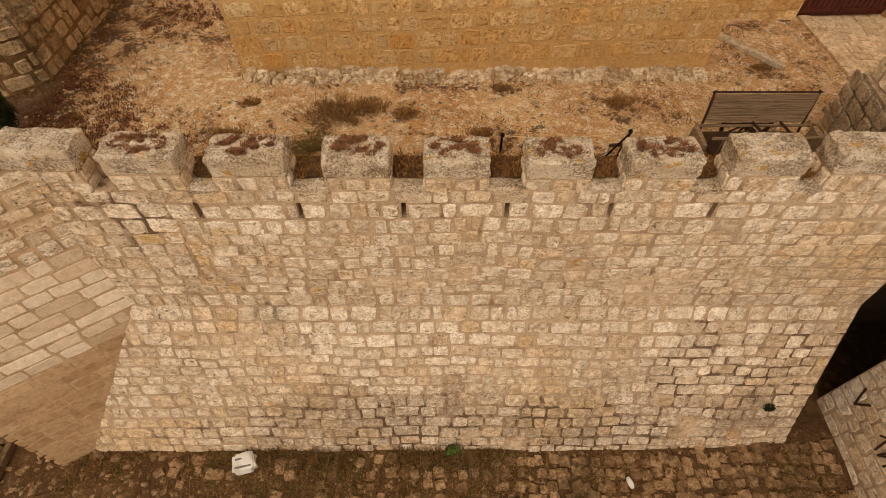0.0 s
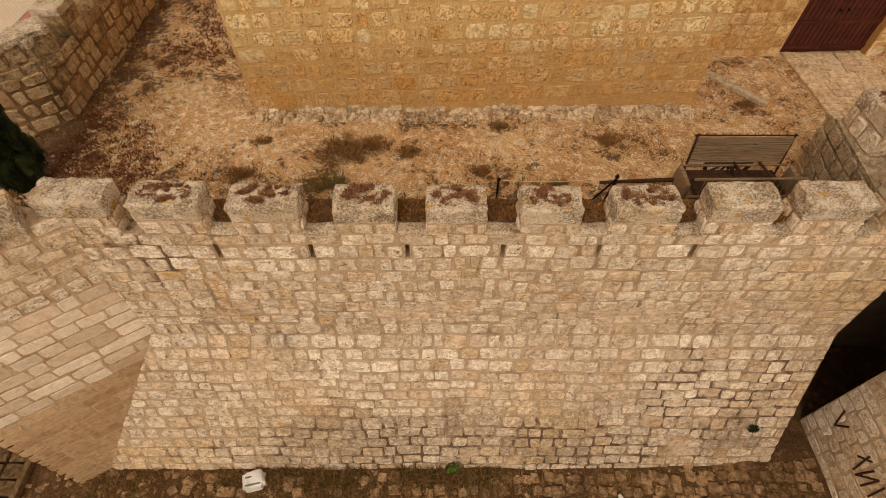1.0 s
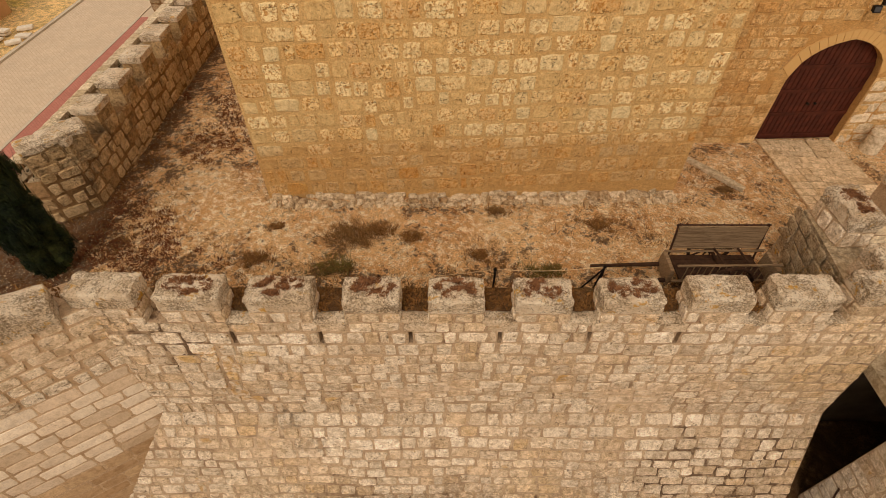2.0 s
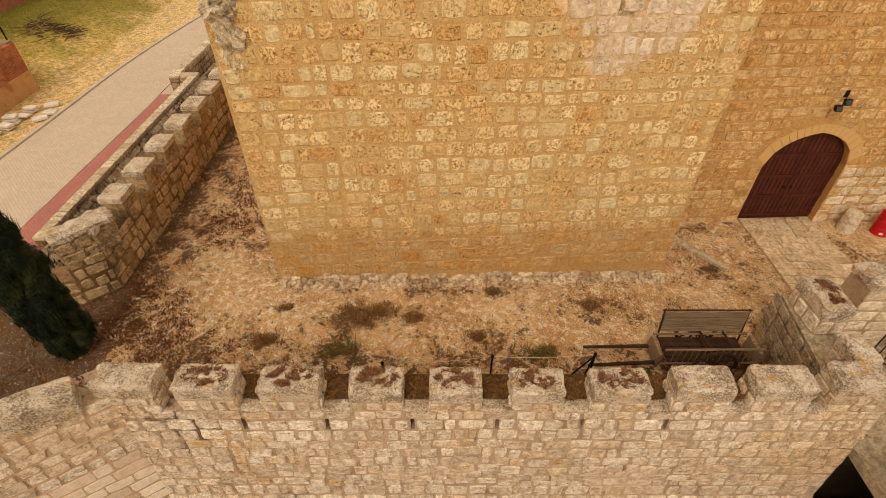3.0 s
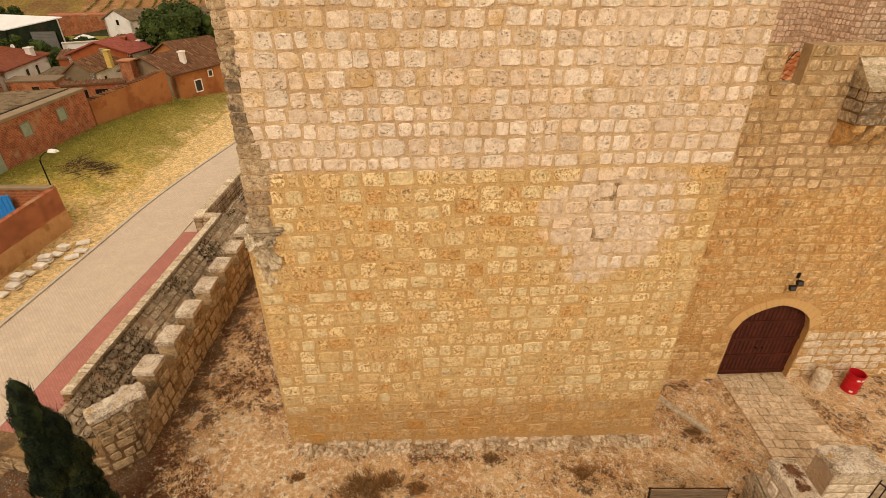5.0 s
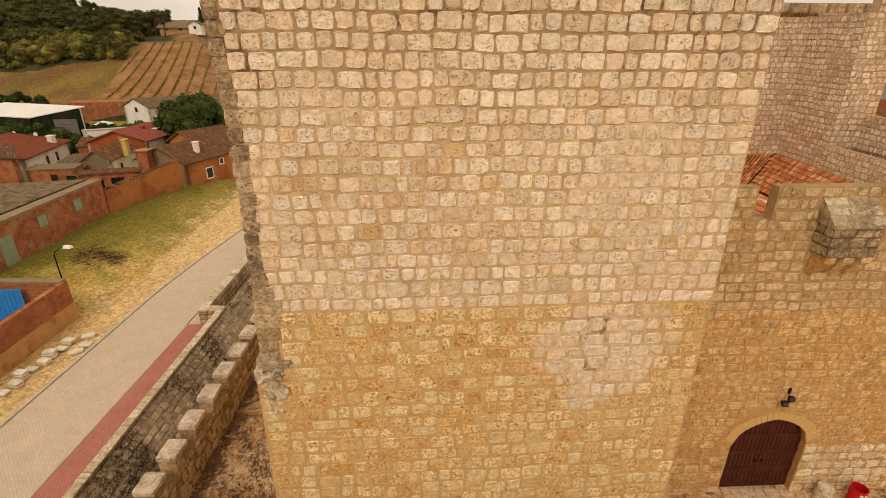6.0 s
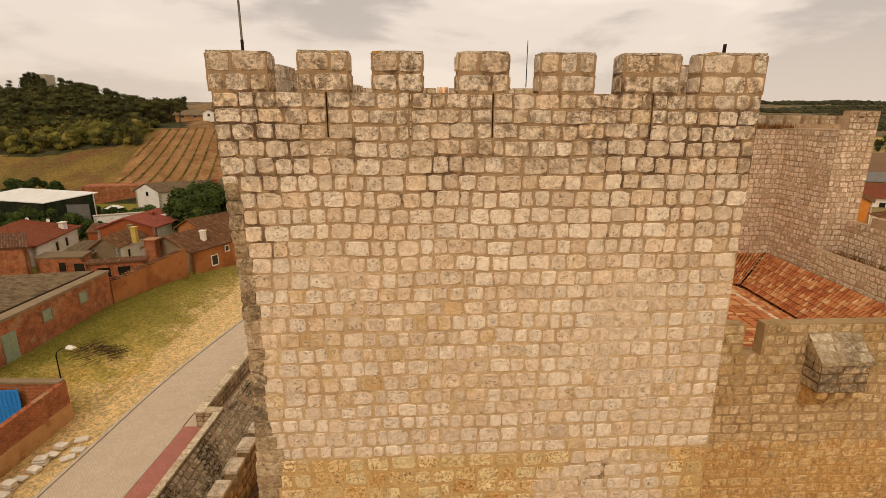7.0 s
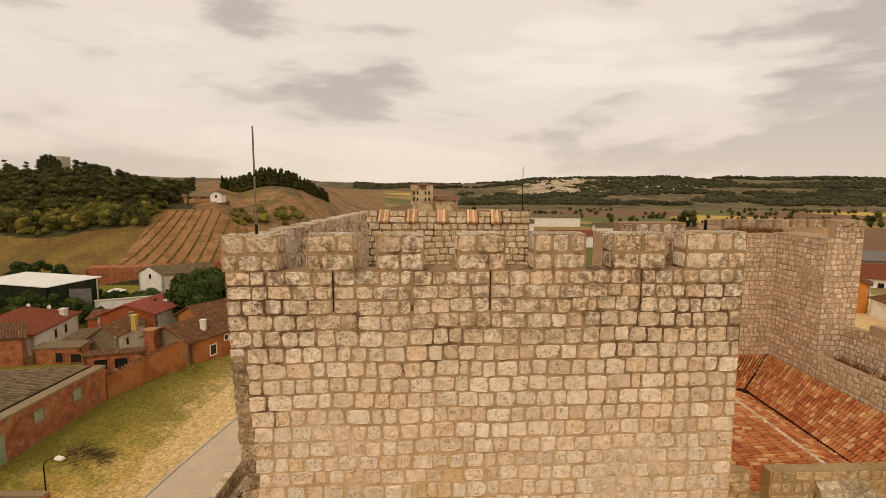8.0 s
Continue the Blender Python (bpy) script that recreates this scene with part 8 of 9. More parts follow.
# woodland on the western hill, the pine grove and the scrub of the plateau
fr = random.Random(21)
pine, scrub, stems = [], [], []
while len(pine) + len(scrub) < 2500:
    y = fr.uniform(136, 345)
    a = fr.uniform(-1.25, -0.485)
    x = a * y
    if y < 144 + 8 * math.sin(a * 17) or (a > -0.66 + 0.104 * (y - 107) / 73 - 0.01 and y < 190):
        continue
    if y > 296 and -0.90 < a < -0.66:
        continue
    if a > -0.54 and y < 206 or a > -0.51:
        continue
    z = land(x, y)
    s = fr.uniform(1.3, 2.5)
    low = fr.random() < (0.75 if y < 190 else 0.3)
    if low:
        s *= 0.8
        scrub.append((x, y, z + s * 0.7, s, s, s * 0.9))
    else:
        lift = fr.uniform(1.2, 2.3)
        pine.append((x, y, z + s * lift, s, s, s * fr.uniform(0.55, 0.8)))
        stems.append((x, y, z, s * lift, s * 0.07))
        if fr.random() < 0.35:
            pine.append((x + fr.uniform(-1.5, 1.5), y, z + s * 0.8, s * 0.9, s * 0.9, s * 0.8))
for _ in range(230):
    a = fr.uniform(-0.445, -0.235)
    y = fr.uniform(285, 320)
    x = a * y
    s = fr.uniform(1.7, 3.1) * (1.2 - 0.5 * abs(a + 0.36) / 0.14)
    z = land(x, y)
    for k in range(4):
        w = s * (0.85, 0.68, 0.46, 0.24)[k]
        pine.append((x, y, z + s * (0.5 + 0.72 * k), w, w, s * 0.5))
# stone pines with bare stems beside the villa and on the skyline, and the firs before the fort
for a, y in [(fr.uniform(-0.60, -0.515), fr.uniform(190, 225)) for _ in range(26)] + [(fr.uniform(-0.74, -0.50), fr.uniform(285, 335)) for _ in range(80)] + [(-0.877, 338), (-0.832, 338)]:
    x = a * y
    s, h, z = fr.uniform(1.5, 2.6), fr.uniform(5.5, 8.0) + (1.0 if y > 280 else 0.0), land(a * y, y)
    pine.append((x, y, z + h, s, s, s * 0.62))
    if y > 280:   # branches lower down the stem
        for f in (0.35, 0.68):
            pine.append((x + fr.uniform(-1.2, 1.2), y, z + h * f, s * 1.2, s * 1.2, s * 0.8))
    stems.append((x, y, z, h, 0.16))
for dx, h in ((-4.5, 10.6), (-2.0, 11.6), (0.6, 11.2), (3.2, 10.0), (-7.0, 8.6), (6.0, 8.0)):
    for k in range(6):
        w = 2.7 - 0.26 * k
        pine.append((-251.5 + dx, 320, land(-251.5, 320) + h * (0.12 + 0.17 * k), w, w, h * 0.13))
# broad olive-coloured trees along the foot of the wood
for _ in range(34):
    a = fr.uniform(-0.93, -0.64)
    y = 146 + 8 * math.sin(a * 17) + fr.uniform(0, 16)
    s = fr.uniform(2.2, 3.6)
    scrub.append((a * y, y, land(a * y, y) + s * 0.75, s, s, s * 0.95))
    scrub.append((a * y + s * 0.5, y - 0.4, land(a * y, y) + s * 1.2, s * 0.6, s * 0.6, s * 0.6))
for x, y in ((-106, 178), (-76, 192), (-69, 190), (-64, 196), (-58, 200)):
    s = fr.uniform(2.0, 3.6)
    scrub.append((x, y, land(x, y) + s * 0.7, s, s, s * 0.9))
for _ in range(60):
    x, y = fr.uniform(-110, -60), fr.uniform(186, 215)
    if x < -86 and y < 206:
        continue
    s = fr.uniform(0.8, 1.8)
    scrub.append((x, y, land(x, y) + s * 0.6, s, s, s * 0.9))
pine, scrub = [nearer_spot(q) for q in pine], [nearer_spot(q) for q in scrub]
for nm, pts, mt, lb in (("pine_woodland", pine, M_PINE, "dark pine woodland on the western hill"), ("oak_scrub", scrub, M_SCRUB, "olive green scrub at the woodland edge")):
    tagged(leaf_cloud(nm, pts, mt, None, 31, 0.19, 95), lb, nm.split("_")[1], kind="stuff")
    tagged(blobs(nm + "_core", [(x, y, z, a * 0.58, b * 0.58, c * 0.58) for x, y, z, a, b, c in pts], mt, None, 32, 0.3), lb + ", shaded inside", nm.split("_")[1], kind="stuff")
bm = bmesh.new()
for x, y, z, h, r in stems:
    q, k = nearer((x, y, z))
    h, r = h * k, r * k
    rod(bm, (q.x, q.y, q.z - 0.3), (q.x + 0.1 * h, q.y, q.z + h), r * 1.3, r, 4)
ob = part("pine_stems", bm, M_BARK, None)
tagged(ob, "bare brown trunks in the pine woodland", "trunks", kind="stuff")
chalk = []
for _ in range(620):
    a, y = fr.gauss(0.225, 0.035), fr.uniform(720, 1010)
    if noise.noise(Vector((a * 40, y * 0.02, 3))) > -0.1:
        r = fr.uniform(1.5, 5.0)
        chalk.append((a * y, y, land(a * y, y) + r * 0.1, r * 1.8, r, r * 0.5))
for _ in range(160):
    a, y = fr.gauss(0.43, 0.03), fr.uniform(760, 960)
    r = fr.uniform(1.2, 3.2)
    chalk.append((a * y, y, land(a * y, y) + r * 0.1, r * 1.6, r, r * 0.5))
for _ in range(60):
    a, y = fr.gauss(0.74, 0.03), fr.uniform(590, 660)
    r = fr.uniform(1.2, 3.0)
    chalk.append((a * y, y, land(a * y, y), r * 3.0, r, r * 0.3))
tagged(blobs("chalk_outcrop", chalk, M_CHALK, None, 36, 0.4), "grey and pale chalk outcrops on the far plateau", "rock", kind="stuff")
far = []
while len(far) < 7600:
    a = fr.uniform(-0.18, 1.0)
    y = fr.uniform(560 if a > 0.03 else 900, 1250)
    x = a * y
    wood = noise.noise(Vector((x * 0.006, y * 0.011, 1))) + 0.35 * noise.noise(Vector((x * 0.03, y * 0.04, 2)))
    if wood < (-0.05 if a > 0.25 else 0.0) or (abs(a - 0.225) < 0.045 and 730 < y < 1000 and fr.random() < 0.8):
        continue
    s = fr.uniform(1.5, 3.8)
    far.append((x, y, land(x, y) + s * 0.4, s * 1.3, s, s * 0.85))
tagged(blobs("plateau_woods", far, M_FARWOOD, None, 33, 0.4), "far dark woods along the plateau", "woodland", kind="stuff")
row = []
for _ in range(420):
    k = fr.random()
    y = fr.choice((300, 340, 385, 430, 465)) + fr.uniform(-6, 6)
    a = fr.uniform(0.05, 1.0)
    if noise.noise(Vector((a * 9, round(y / 40) * 3.1, 0))) < 0.0:
        continue
    s = fr.uniform(0.9, 2.3)
    row.append((a * y, y, land(a * y, y) + s * 0.8, s, s, s * 1.1))
for a in (0.475, 0.482, 0.49, 0.498, 0.86, 0.865):
    row += [(a * 260, 260 + fr.uniform(-3, 3), land(a * 260, 260) + 2.0 + 2.6 * j, 2.0, 2.0, 2.6) for j in range(3)]
row_core = blobs("field_trees_core", [(x, y, z, a * .6, b * .6, c * .6) for x, y, z, a, b, c in row], M_PINE, None, 37)
tagged(row_core, "shaded inside of the field trees", "trees", kind="stuff")
tagged(leaf_cloud("field_trees", row, M_PINE, None, 34, 0.34, 60), "lines of dark trees between the fields", "trees", kind="stuff")
vines = []
for r in range(-4, 16):
    x0 = -71.5 + r * 3.1
    for k in range(90):
        f = k / 89
        x, y = x0 - 29 * f, 104 + 78 * f
        a = x / y
        if -0.664 + 0.104 * (y - 107) / 73 + 0.01 < a < -0.39 and fr.random() < 0.9:
            s = fr.uniform(0.10, 0.22)
            vines.append((x, y, land(x, y) + 0.3, s, s * 1.5, s * 0.8))
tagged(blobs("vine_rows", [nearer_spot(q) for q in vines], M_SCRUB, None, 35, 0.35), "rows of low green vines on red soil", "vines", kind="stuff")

# far buildings
vz = land(-95, 202)
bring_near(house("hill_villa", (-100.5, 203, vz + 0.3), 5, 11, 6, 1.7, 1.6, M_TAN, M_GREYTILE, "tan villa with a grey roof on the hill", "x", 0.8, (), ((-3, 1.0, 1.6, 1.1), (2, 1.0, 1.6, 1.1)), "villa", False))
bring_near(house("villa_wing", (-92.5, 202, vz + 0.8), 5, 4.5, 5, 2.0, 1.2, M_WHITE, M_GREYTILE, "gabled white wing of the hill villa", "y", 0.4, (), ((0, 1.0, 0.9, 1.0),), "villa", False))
fz = land(-256, 330)
ft = thing("hilltop_fort", (-256, 330, fz), 0, label="square pale ruined fort on the hilltop", category="fort")
bm = bmesh.new()
box(bm, -6.5, 7.5, -4, 4, -3, 11.0)
part("wall", bm, M_CURB, ft)
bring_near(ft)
M_CHURCH = plain_mat("weathered_church_stone", rgb(188, 164, 128), rgb(212, 190, 152), 0.5, 0.95, bump=0.4, c3=rgb(150, 124, 88), s3=0.3)
cz = land(-10, 230)
ch = thing("church", (-10.0, 230, cz), 0, label="pale stone church with a square bell tower", category="church")
TZ = 17.0 - cz
bm = bmesh.new()
box(bm, -5.4, 4.6, -5, 5, -3, TZ)
part("bell_tower", bm, M_CHURCH, ch)
bm = bmesh.new()
lathe(bm, ((7.4, TZ), (7.4, TZ + 0.2), (0.2, TZ + 1.2)), 4)
part("tower_roof", bm, M_OLDTILE, ch)
for x in (-3.9, -2.3, 1.3, 2.9):
    for z in (TZ - 3.4, TZ - 6.2):
        window(ch, x, z, 0.8, 1.5, -5.0, M_CHURCH)
bm = bmesh.new()
box(bm, 4.6, 16, -3, 9, -3, TZ - 6.5)
part("nave", bm, M_CHURCH, ch)
bm = bmesh.new()
hexa(bm, [(4.4, -4, TZ - 6.5), (17, -4, TZ - 6.5), (17, 10, TZ - 6.5), (4.4, 10, TZ - 6.5), (4.4, 2.9, TZ - 4.6), (17, 2.9, TZ - 4.6), (17, 3.1, TZ - 4.6), (4.4, 3.1, TZ - 4.6)])
part("nave_roof", bm, M_OLDTILE, ch)
house("church_house", (-24, 222, land(-24, 222)), 0, 16, 8, 5.0, 1.4, M_WHITE, M_OLDTILE, "white houses beside the church", "x", 0.4, (), ((-4, 2.6, 1.2, 1.2), (0, 2.6, 1.2, 1.2), (4, 2.6, 1.2, 1.2)), "house", False)

# ---- things in the courtyard ----
cy_t = thing("cypress", (-7.45, 6.35, -0.25), 0, label="dark green columnar cypress in the courtyard corner", category="tree")
bm = bmesh.new()
rod(bm, (0, 0, -0.2), (0, 0, 3.6), 0.11, 0.03)
part("trunk", bm, M_BARK, cy_t)
cl = []
cr = random.Random(61)
for k in range(230):
    f = cr.random()
    rad = 0.46 * (math.sin(math.pi * min(1, 0.10 + 0.92 * f) ** 0.75) ** 0.7) * cr.uniform(0.35, 1.0)
    a = cr.uniform(0, math.tau)
    s = cr.uniform(0.08, 0.13)
    cl.append((rad * math.cos(a), rad * math.sin(a), 0.15 + 4.1 * f, s, s, s * 3.0))
leaf_cloud("crown", cl, M_CYPRESS, cy_t, 62, 0.022, 560, 2.6)
sprays = [(x * 1.12, y * 1.12, z - 0.1, cr.uniform(0.6, 1.2)) for x, y, z, a, b, c in cl]
sprigs("sprays", sprays, M_CYPRESS, cy_t, 64, 60, (0.12, 0.36), 0.12, 0.45, 0.007)["kind"] = "stuff"
k = blobs("crown_core", [(x * 0.7, y * 0.7, z, a * 1.1, b * 1.1, c * .8) for x, y, z, a, b, c in cl], M_CYPRESS, cy_t, 63)
k["kind"] = "stuff"

# old farm cart
pr0 = random.Random(23)
cart = thing("farm_cart", (5.33, 6.33, yard_z(5.3, 6.4)), 0, label="old weathered wooden farm cart with iron fittings", category="cart")


def wheel(parent, x, y, r=0.42):
    bm = bmesh.new()
    for k in range(24):
        a0, a1 = k * math.tau / 24, (k + 1) * math.tau / 24
        rod(bm, (x + r * math.cos(a0), y, r + r * math.sin(a0)), (x + r * math.cos(a1), y, r + r * math.sin(a1)), 0.035, seg=6)
    rim = part("wheel", bm, M_DARKWOOD, parent)
    for k in range(10):
        a = k * math.tau / 10
        bm = bmesh.new()
        rod(bm, (x, y, r), (x + r * math.cos(a), y, r + r * math.sin(a)), 0.018, seg=5)
        part("spoke", bm, M_DARKWOOD, rim)
    bm = bmesh.new()
    rod(bm, (x, y - 0.09, r), (x, y + 0.09, r), 0.075)
    part("hub", bm, M_RUST, rim)


wheel(cart, 0.05, -0.26)
wheel(cart, 0.05, 0.66)
for k in range(5):
    bm = bmesh.new()
    box(bm, -0.82, 0.82, -0.12 + k * 0.125, -0.12 + k * 0.125 + 0.115, 0.36, 0.39)
    part("floor_board", bm, M_DARKWOOD, cart)
for k in range(4):
    bm = bmesh.new()
    y, z = 0.48 + 0.012 * k, 0.60 + k * 0.135
    hexa(bm, [(-0.84, y, z), (0.84, y, z), (0.84, y + 0.03, z), (-0.84, y + 0.03, z), (-0.84, y + 0.012, z + 0.13), (0.84, y + 0.012, z + 0.13), (0.84, y + 0.042, z + 0.13), (-0.84, y + 0.042, z + 0.13)])
    part("back_board", bm, M_OLDWOOD, cart)
for x in (-0.86, 0.86):
    bm = bmesh.new()
    rod(bm, (x, 0.44, 0.3), (x, 0.58, 1.17), 0.02)
    part("upright", bm, M_RUST, cart)
bm = bmesh.new()
rod(bm, (-0.9, 0.575, 1.15), (0.9, 0.575, 1.15), 0.016)
part("top_rail", bm, M_RUST, cart)
for k in range(13):
    bm = bmesh.new()
    rod(bm, (-0.84 + k * 0.14, 0.575, 1.14), (-0.84 + k * 0.14, 0.585, 1.19), 0.009, seg=5)
    part("spike", bm, M_RUST, cart)
for z, y in ((0.56, 0.44), (0.78, -0.14), (0.36, -0.15)):
    bm = bmesh.new()
    rod(bm, (-0.98, y, z), (0.98, y + 0.02, z), 0.026)
    part("side_rail", bm, M_OLDWOOD, cart)
for k in range(14):
    bm = bmesh.new()
    rod(bm, (-0.78 + k * 0.12, -0.14, 0.36), (-0.78 + k * 0.12, -0.14, 0.78), 0.012, seg=5)
    part("spindle", bm, M_OLDWOOD, cart)
for x in (-0.05, 0.42):
    bm = bmesh.new()
    rod(bm, (x, -0.12, 0.74), (x + 0.03, 0.46, 0.62), 0.022)
    part("cross_bar", bm, M_DARKWOOD, cart)
for x in (-1.02, 1.0):
    bm = crag((0.10, 0.52, 0.42), (x, 0.12, 0.42), pr0, 4, 0.015)
    part("end_post", bm, M_OLDWOOD, cart)
bm = bmesh.new()
rod(bm, (0.05, -0.34, 0.42), (0.05, 0.75, 0.42), 0.035)
part("axle", bm, M_DARKWOOD, cart)
for y0, y1, z1 in ((0.30, 0.46, 0.10), (-0.10, 0.02, 0.06)):
    bm = bmesh.new()
    rod(bm, (-0.95, y0, 0.34), (-2.35, y1, z1), 0.045, 0.03)
    part("shaft", bm, M_DARKWOOD, cart)
# rope barrier inside the wall
POSTS = ((-1.14, 0.48), (0.86, 0.68), (2.70, 0.75))
for k, (x, top) in enumerate(POSTS):
    foot = yard_z(x, 5.6)
    tall = top - foot
    p = thing("barrier_post", (x, 5.6, foot), 0, label="thin black iron barrier post with a rope eye", category="post", group="rope barrier posts")
    bm = bmesh.new()
    rod(bm, (0, 0, 0), (0, 0, tall - 0.04), 0.019)
    part("rod", bm, M_IRON, p)
    bm = bmesh.new()
    lathe(bm, ((0.02, tall - 0.05), (0.036, tall - 0.02), (0.02, tall + 0.02)), 8)
    part("knob", bm, M_IRON, p)
    if k != 1:
        for sd in (-1, 1):
            bm = bmesh.new()
            rod(bm, (0, 0, tall - 0.06), (sd * 0.16 - (0.42 if k == 2 else 0), -0.12 * sd, 0.0), 0.016)
            part("stay", bm, M_IRON, p)
rp = thing("rope", (0, 5.6, 0.0), 0, label="thin yellowish rope strung between barrier posts", category="rope")
for (xa, za), (xb, zb) in zip(POSTS, POSTS[1:]):
    bm = bmesh.new()
    tube(bm, [(xa + (xb - xa) * q / 12, 0.02, za + (zb - za) * q / 12 - 0.04 - 0.07 * math.sin(math.pi * q / 12)) for q in range(13)], 0.006)
    part("strand", bm, M_PEBBLE, rp)

# path to the door
path = thing("stone_path", (0, 0, 0), label="worn limestone slab path leading to the door", category="path")
tagged(path, kind="structure")
pr = random.Random(4)
for r in range(19):
    y = 11.55 - r * 0.27
    xl, xr = 8.48, 10.57 + 0.02 * r
    x = xl
    while x < xr - 0.05:
        w = min(pr.uniform(0.26, 0.5), xr - x)
        if xr - (x + w) < 0.25:
            w = xr - x
        bm = crag((w - 0.016, 0.256, 0.08), (x + w / 2, y - 0.135, yard_z(x, y) + 0.03 + pr.uniform(-0.006, 0.006)), pr, 1, 0.010)
        part("paving_slab", bm, M_PATH, path)
        x += w

# barrel, stone post, fallen beam
ba = thing("steel_drum", (12.36, 11.12, yard_z(12.3, 11.1)), 0, label="red open steel drum with white scuffed marks", category="drum")
bm = bmesh.new()
lathe(bm, [(r * 0.8, z * 0.8) for r, z in ((0.27, 0.0), (0.28, 0.02), (0.27, 0.05), (0.27, 0.28), (0.285, 0.30), (0.27, 0.32), (0.27, 0.56), (0.285, 0.58), (0.27, 0.60), (0.27, 0.84), (0.285, 0.86), (0.255, 0.86), (0.25, 0.25))], 24)
M_REDPAINT = plain_mat("red_drum_paint", rgb(178, 22, 30), rgb(196, 30, 36), 3.0, 0.45)
part("shell", bm, M_REDPAINT, ba)
for a0, z in ((4.2, 0.56), (4.75, 0.56), (5.3, 0.10), (4.0, 0.11), (5.6, 0.55)):
    bm = bmesh.new()
    for k in range(4):
        a = a0 + k * 0.1
        c, s = math.cos(a), math.sin(a)
        c2, s2 = math.cos(a + 0.1), math.sin(a + 0.1)
        v = [bm.verts.new(p) for p in ((c * 0.222, s * 0.222, z - 0.035), (c2 * 0.222, s2 * 0.222, z - 0.035), (c2 * 0.222, s2 * 0.222, z + 0.035), (c * 0.222, s * 0.222, z + 0.035))]
        bm.faces.new(v)
    part("white_mark", bm, M_WHITE, ba, "white scuffed mark")
sp = thing("stone_post", (11.42, 11.2, yard_z(11.4, 11.2)), 0, label="short round worn limestone post by the door", category="post")
bm = bmesh.new()
lathe(bm, [(r * 0.92, z * 0.95) for r, z in ((0.25, 0.0), (0.25, 0.05), (0.235, 0.45), (0.22, 0.52), (0.24, 0.55), (0.24, 0.60), (0.20, 0.66), (0.10, 0.68))], 20)
part("drum", bm, M_PALE, sp)
be = thing("fallen_beam", (6.72, 9.92, yard_z(6.7, 9.9) + 0.07), -52, label="pale weathered stone beam lying on the earth", category="beam")
part("beam", crag((1.55, 0.2, 0.13), (0, 0, -0.02), pr, 5, 0.03, 5.0), M_PARAPET, be)

# shrubs, weeds, pebbles
for k, (x, y, s) in enumerate(((-2.1, 7.45, 1.3), (-1.55, 7.55, 1.0), (3.45, 8.0, 0.8), (6.75, 9.40, 0.42), (-3.8, 6.75, 0.7), (-0.7, 7.5, 0.6), (1.2, 8.35, 0.6), (-3.6, 7.7, 0.4), (0.7, 7.0, 0.5), (2.0, 6.6, 0.9), (-2.2, 6.6, 0.9))):
    sh = thing("dry_shrub", (x, y, yard_z(x, y)), 0, label="low dry brown shrub on the courtyard earth", category="shrub", group="courtyard shrubs")
    pts = [(pr.gauss(0, 0.22) * s, pr.gauss(0, 0.14) * s, 0, pr.uniform(0.4, 1.0) * s) for _ in range(34)]
    sprigs("twig_mass", pts, M_OLIVE if k in (9, 10) else (M_DRY if k % 3 else M_WEEDMAT), sh, 700 + k, 20, (0.04, 0.17), 0.13, 2.6, 0.006)
    sprigs("dead_leaves", pts[:30], M_DRY, sh, 720 + k, 14, (0.02, 0.08), 0.17, 2.4, 0.009)
tufts = []
for _ in range(4200):
    x, y = pr.uniform(-9, 12), pr.uniform(5.5, 11.2)
    if -3.9 < x < 5.5 and y > 8.7:
        continue
    n = noise.noise(Vector((x * 0.7, y * 0.7, 4))) + 0.5 * noise.noise(Vector((x * 2.6, y * 2.6, 4))) + (0.35 if x < -5.5 else 0.0) + (0.15 if y < 6.8 else 0)
    if n > 0.12:
        tufts.append((x, y, yard_z(x, y), pr.uniform(0.4, 1.1)))
tagged(sprigs("courtyard_weeds", tufts, M_DRY, None, 71, 7, (0.02, 0.08), 0.11, 2.2, 0.009), "matted dead weeds on the courtyard earth", "weeds", kind="stuff")
more = [(pr.uniform(-7.3, -4.8), pr.uniform(6.0, 18), 0, pr.uniform(0.5, 1.0)) for _ in range(3600)]
more += [(pr.uniform(-8.6, -3.6), pr.uniform(5.5, 7.2), 0, pr.uniform(0.4, 0.9)) for _ in range(900)]
more = [(x, y, yard_z(x, y), s) for x, y, z, s in more if noise.noise(Vector((x * 0.8, y * 0.5, 9))) + 0.6 * noise.noise(Vector((x * 2.8, y * 2.8, 3))) > 0.02 + 0.5 * sm(-6.2, -4.4, x)]
tagged(sprigs("leaf_litter", more, M_DEAD, None, 72, 9, (0.015, 0.06), 0.10, 2.0, 0.012), "dark reddish dead plants along the west wall", "weeds", kind="stuff")
stones = []
for _ in range(5200):
    x, y = pr.uniform(-9, 12.5), pr.uniform(5.4, 13.5)
    stones.append((x, y, yard_z(x, y) + 0.004, abs(pr.gauss(0, 0.014)) + 0.006))
for _ in range(1100):
    x, y = pr.uniform(-3.9, 5.4), 8.55 - abs(pr.gauss(0, 0.3))
    stones.append((x, y + 0.06 * (x + 3.9), yard_z(x, y) + 0.006, abs(pr.gauss(0, 0.017)) + 0.010))
tagged(pebbles("gravel", stones, M_PEBBLE, None, 73), "scattered pale stones and gravel", "gravel", kind="stuff")

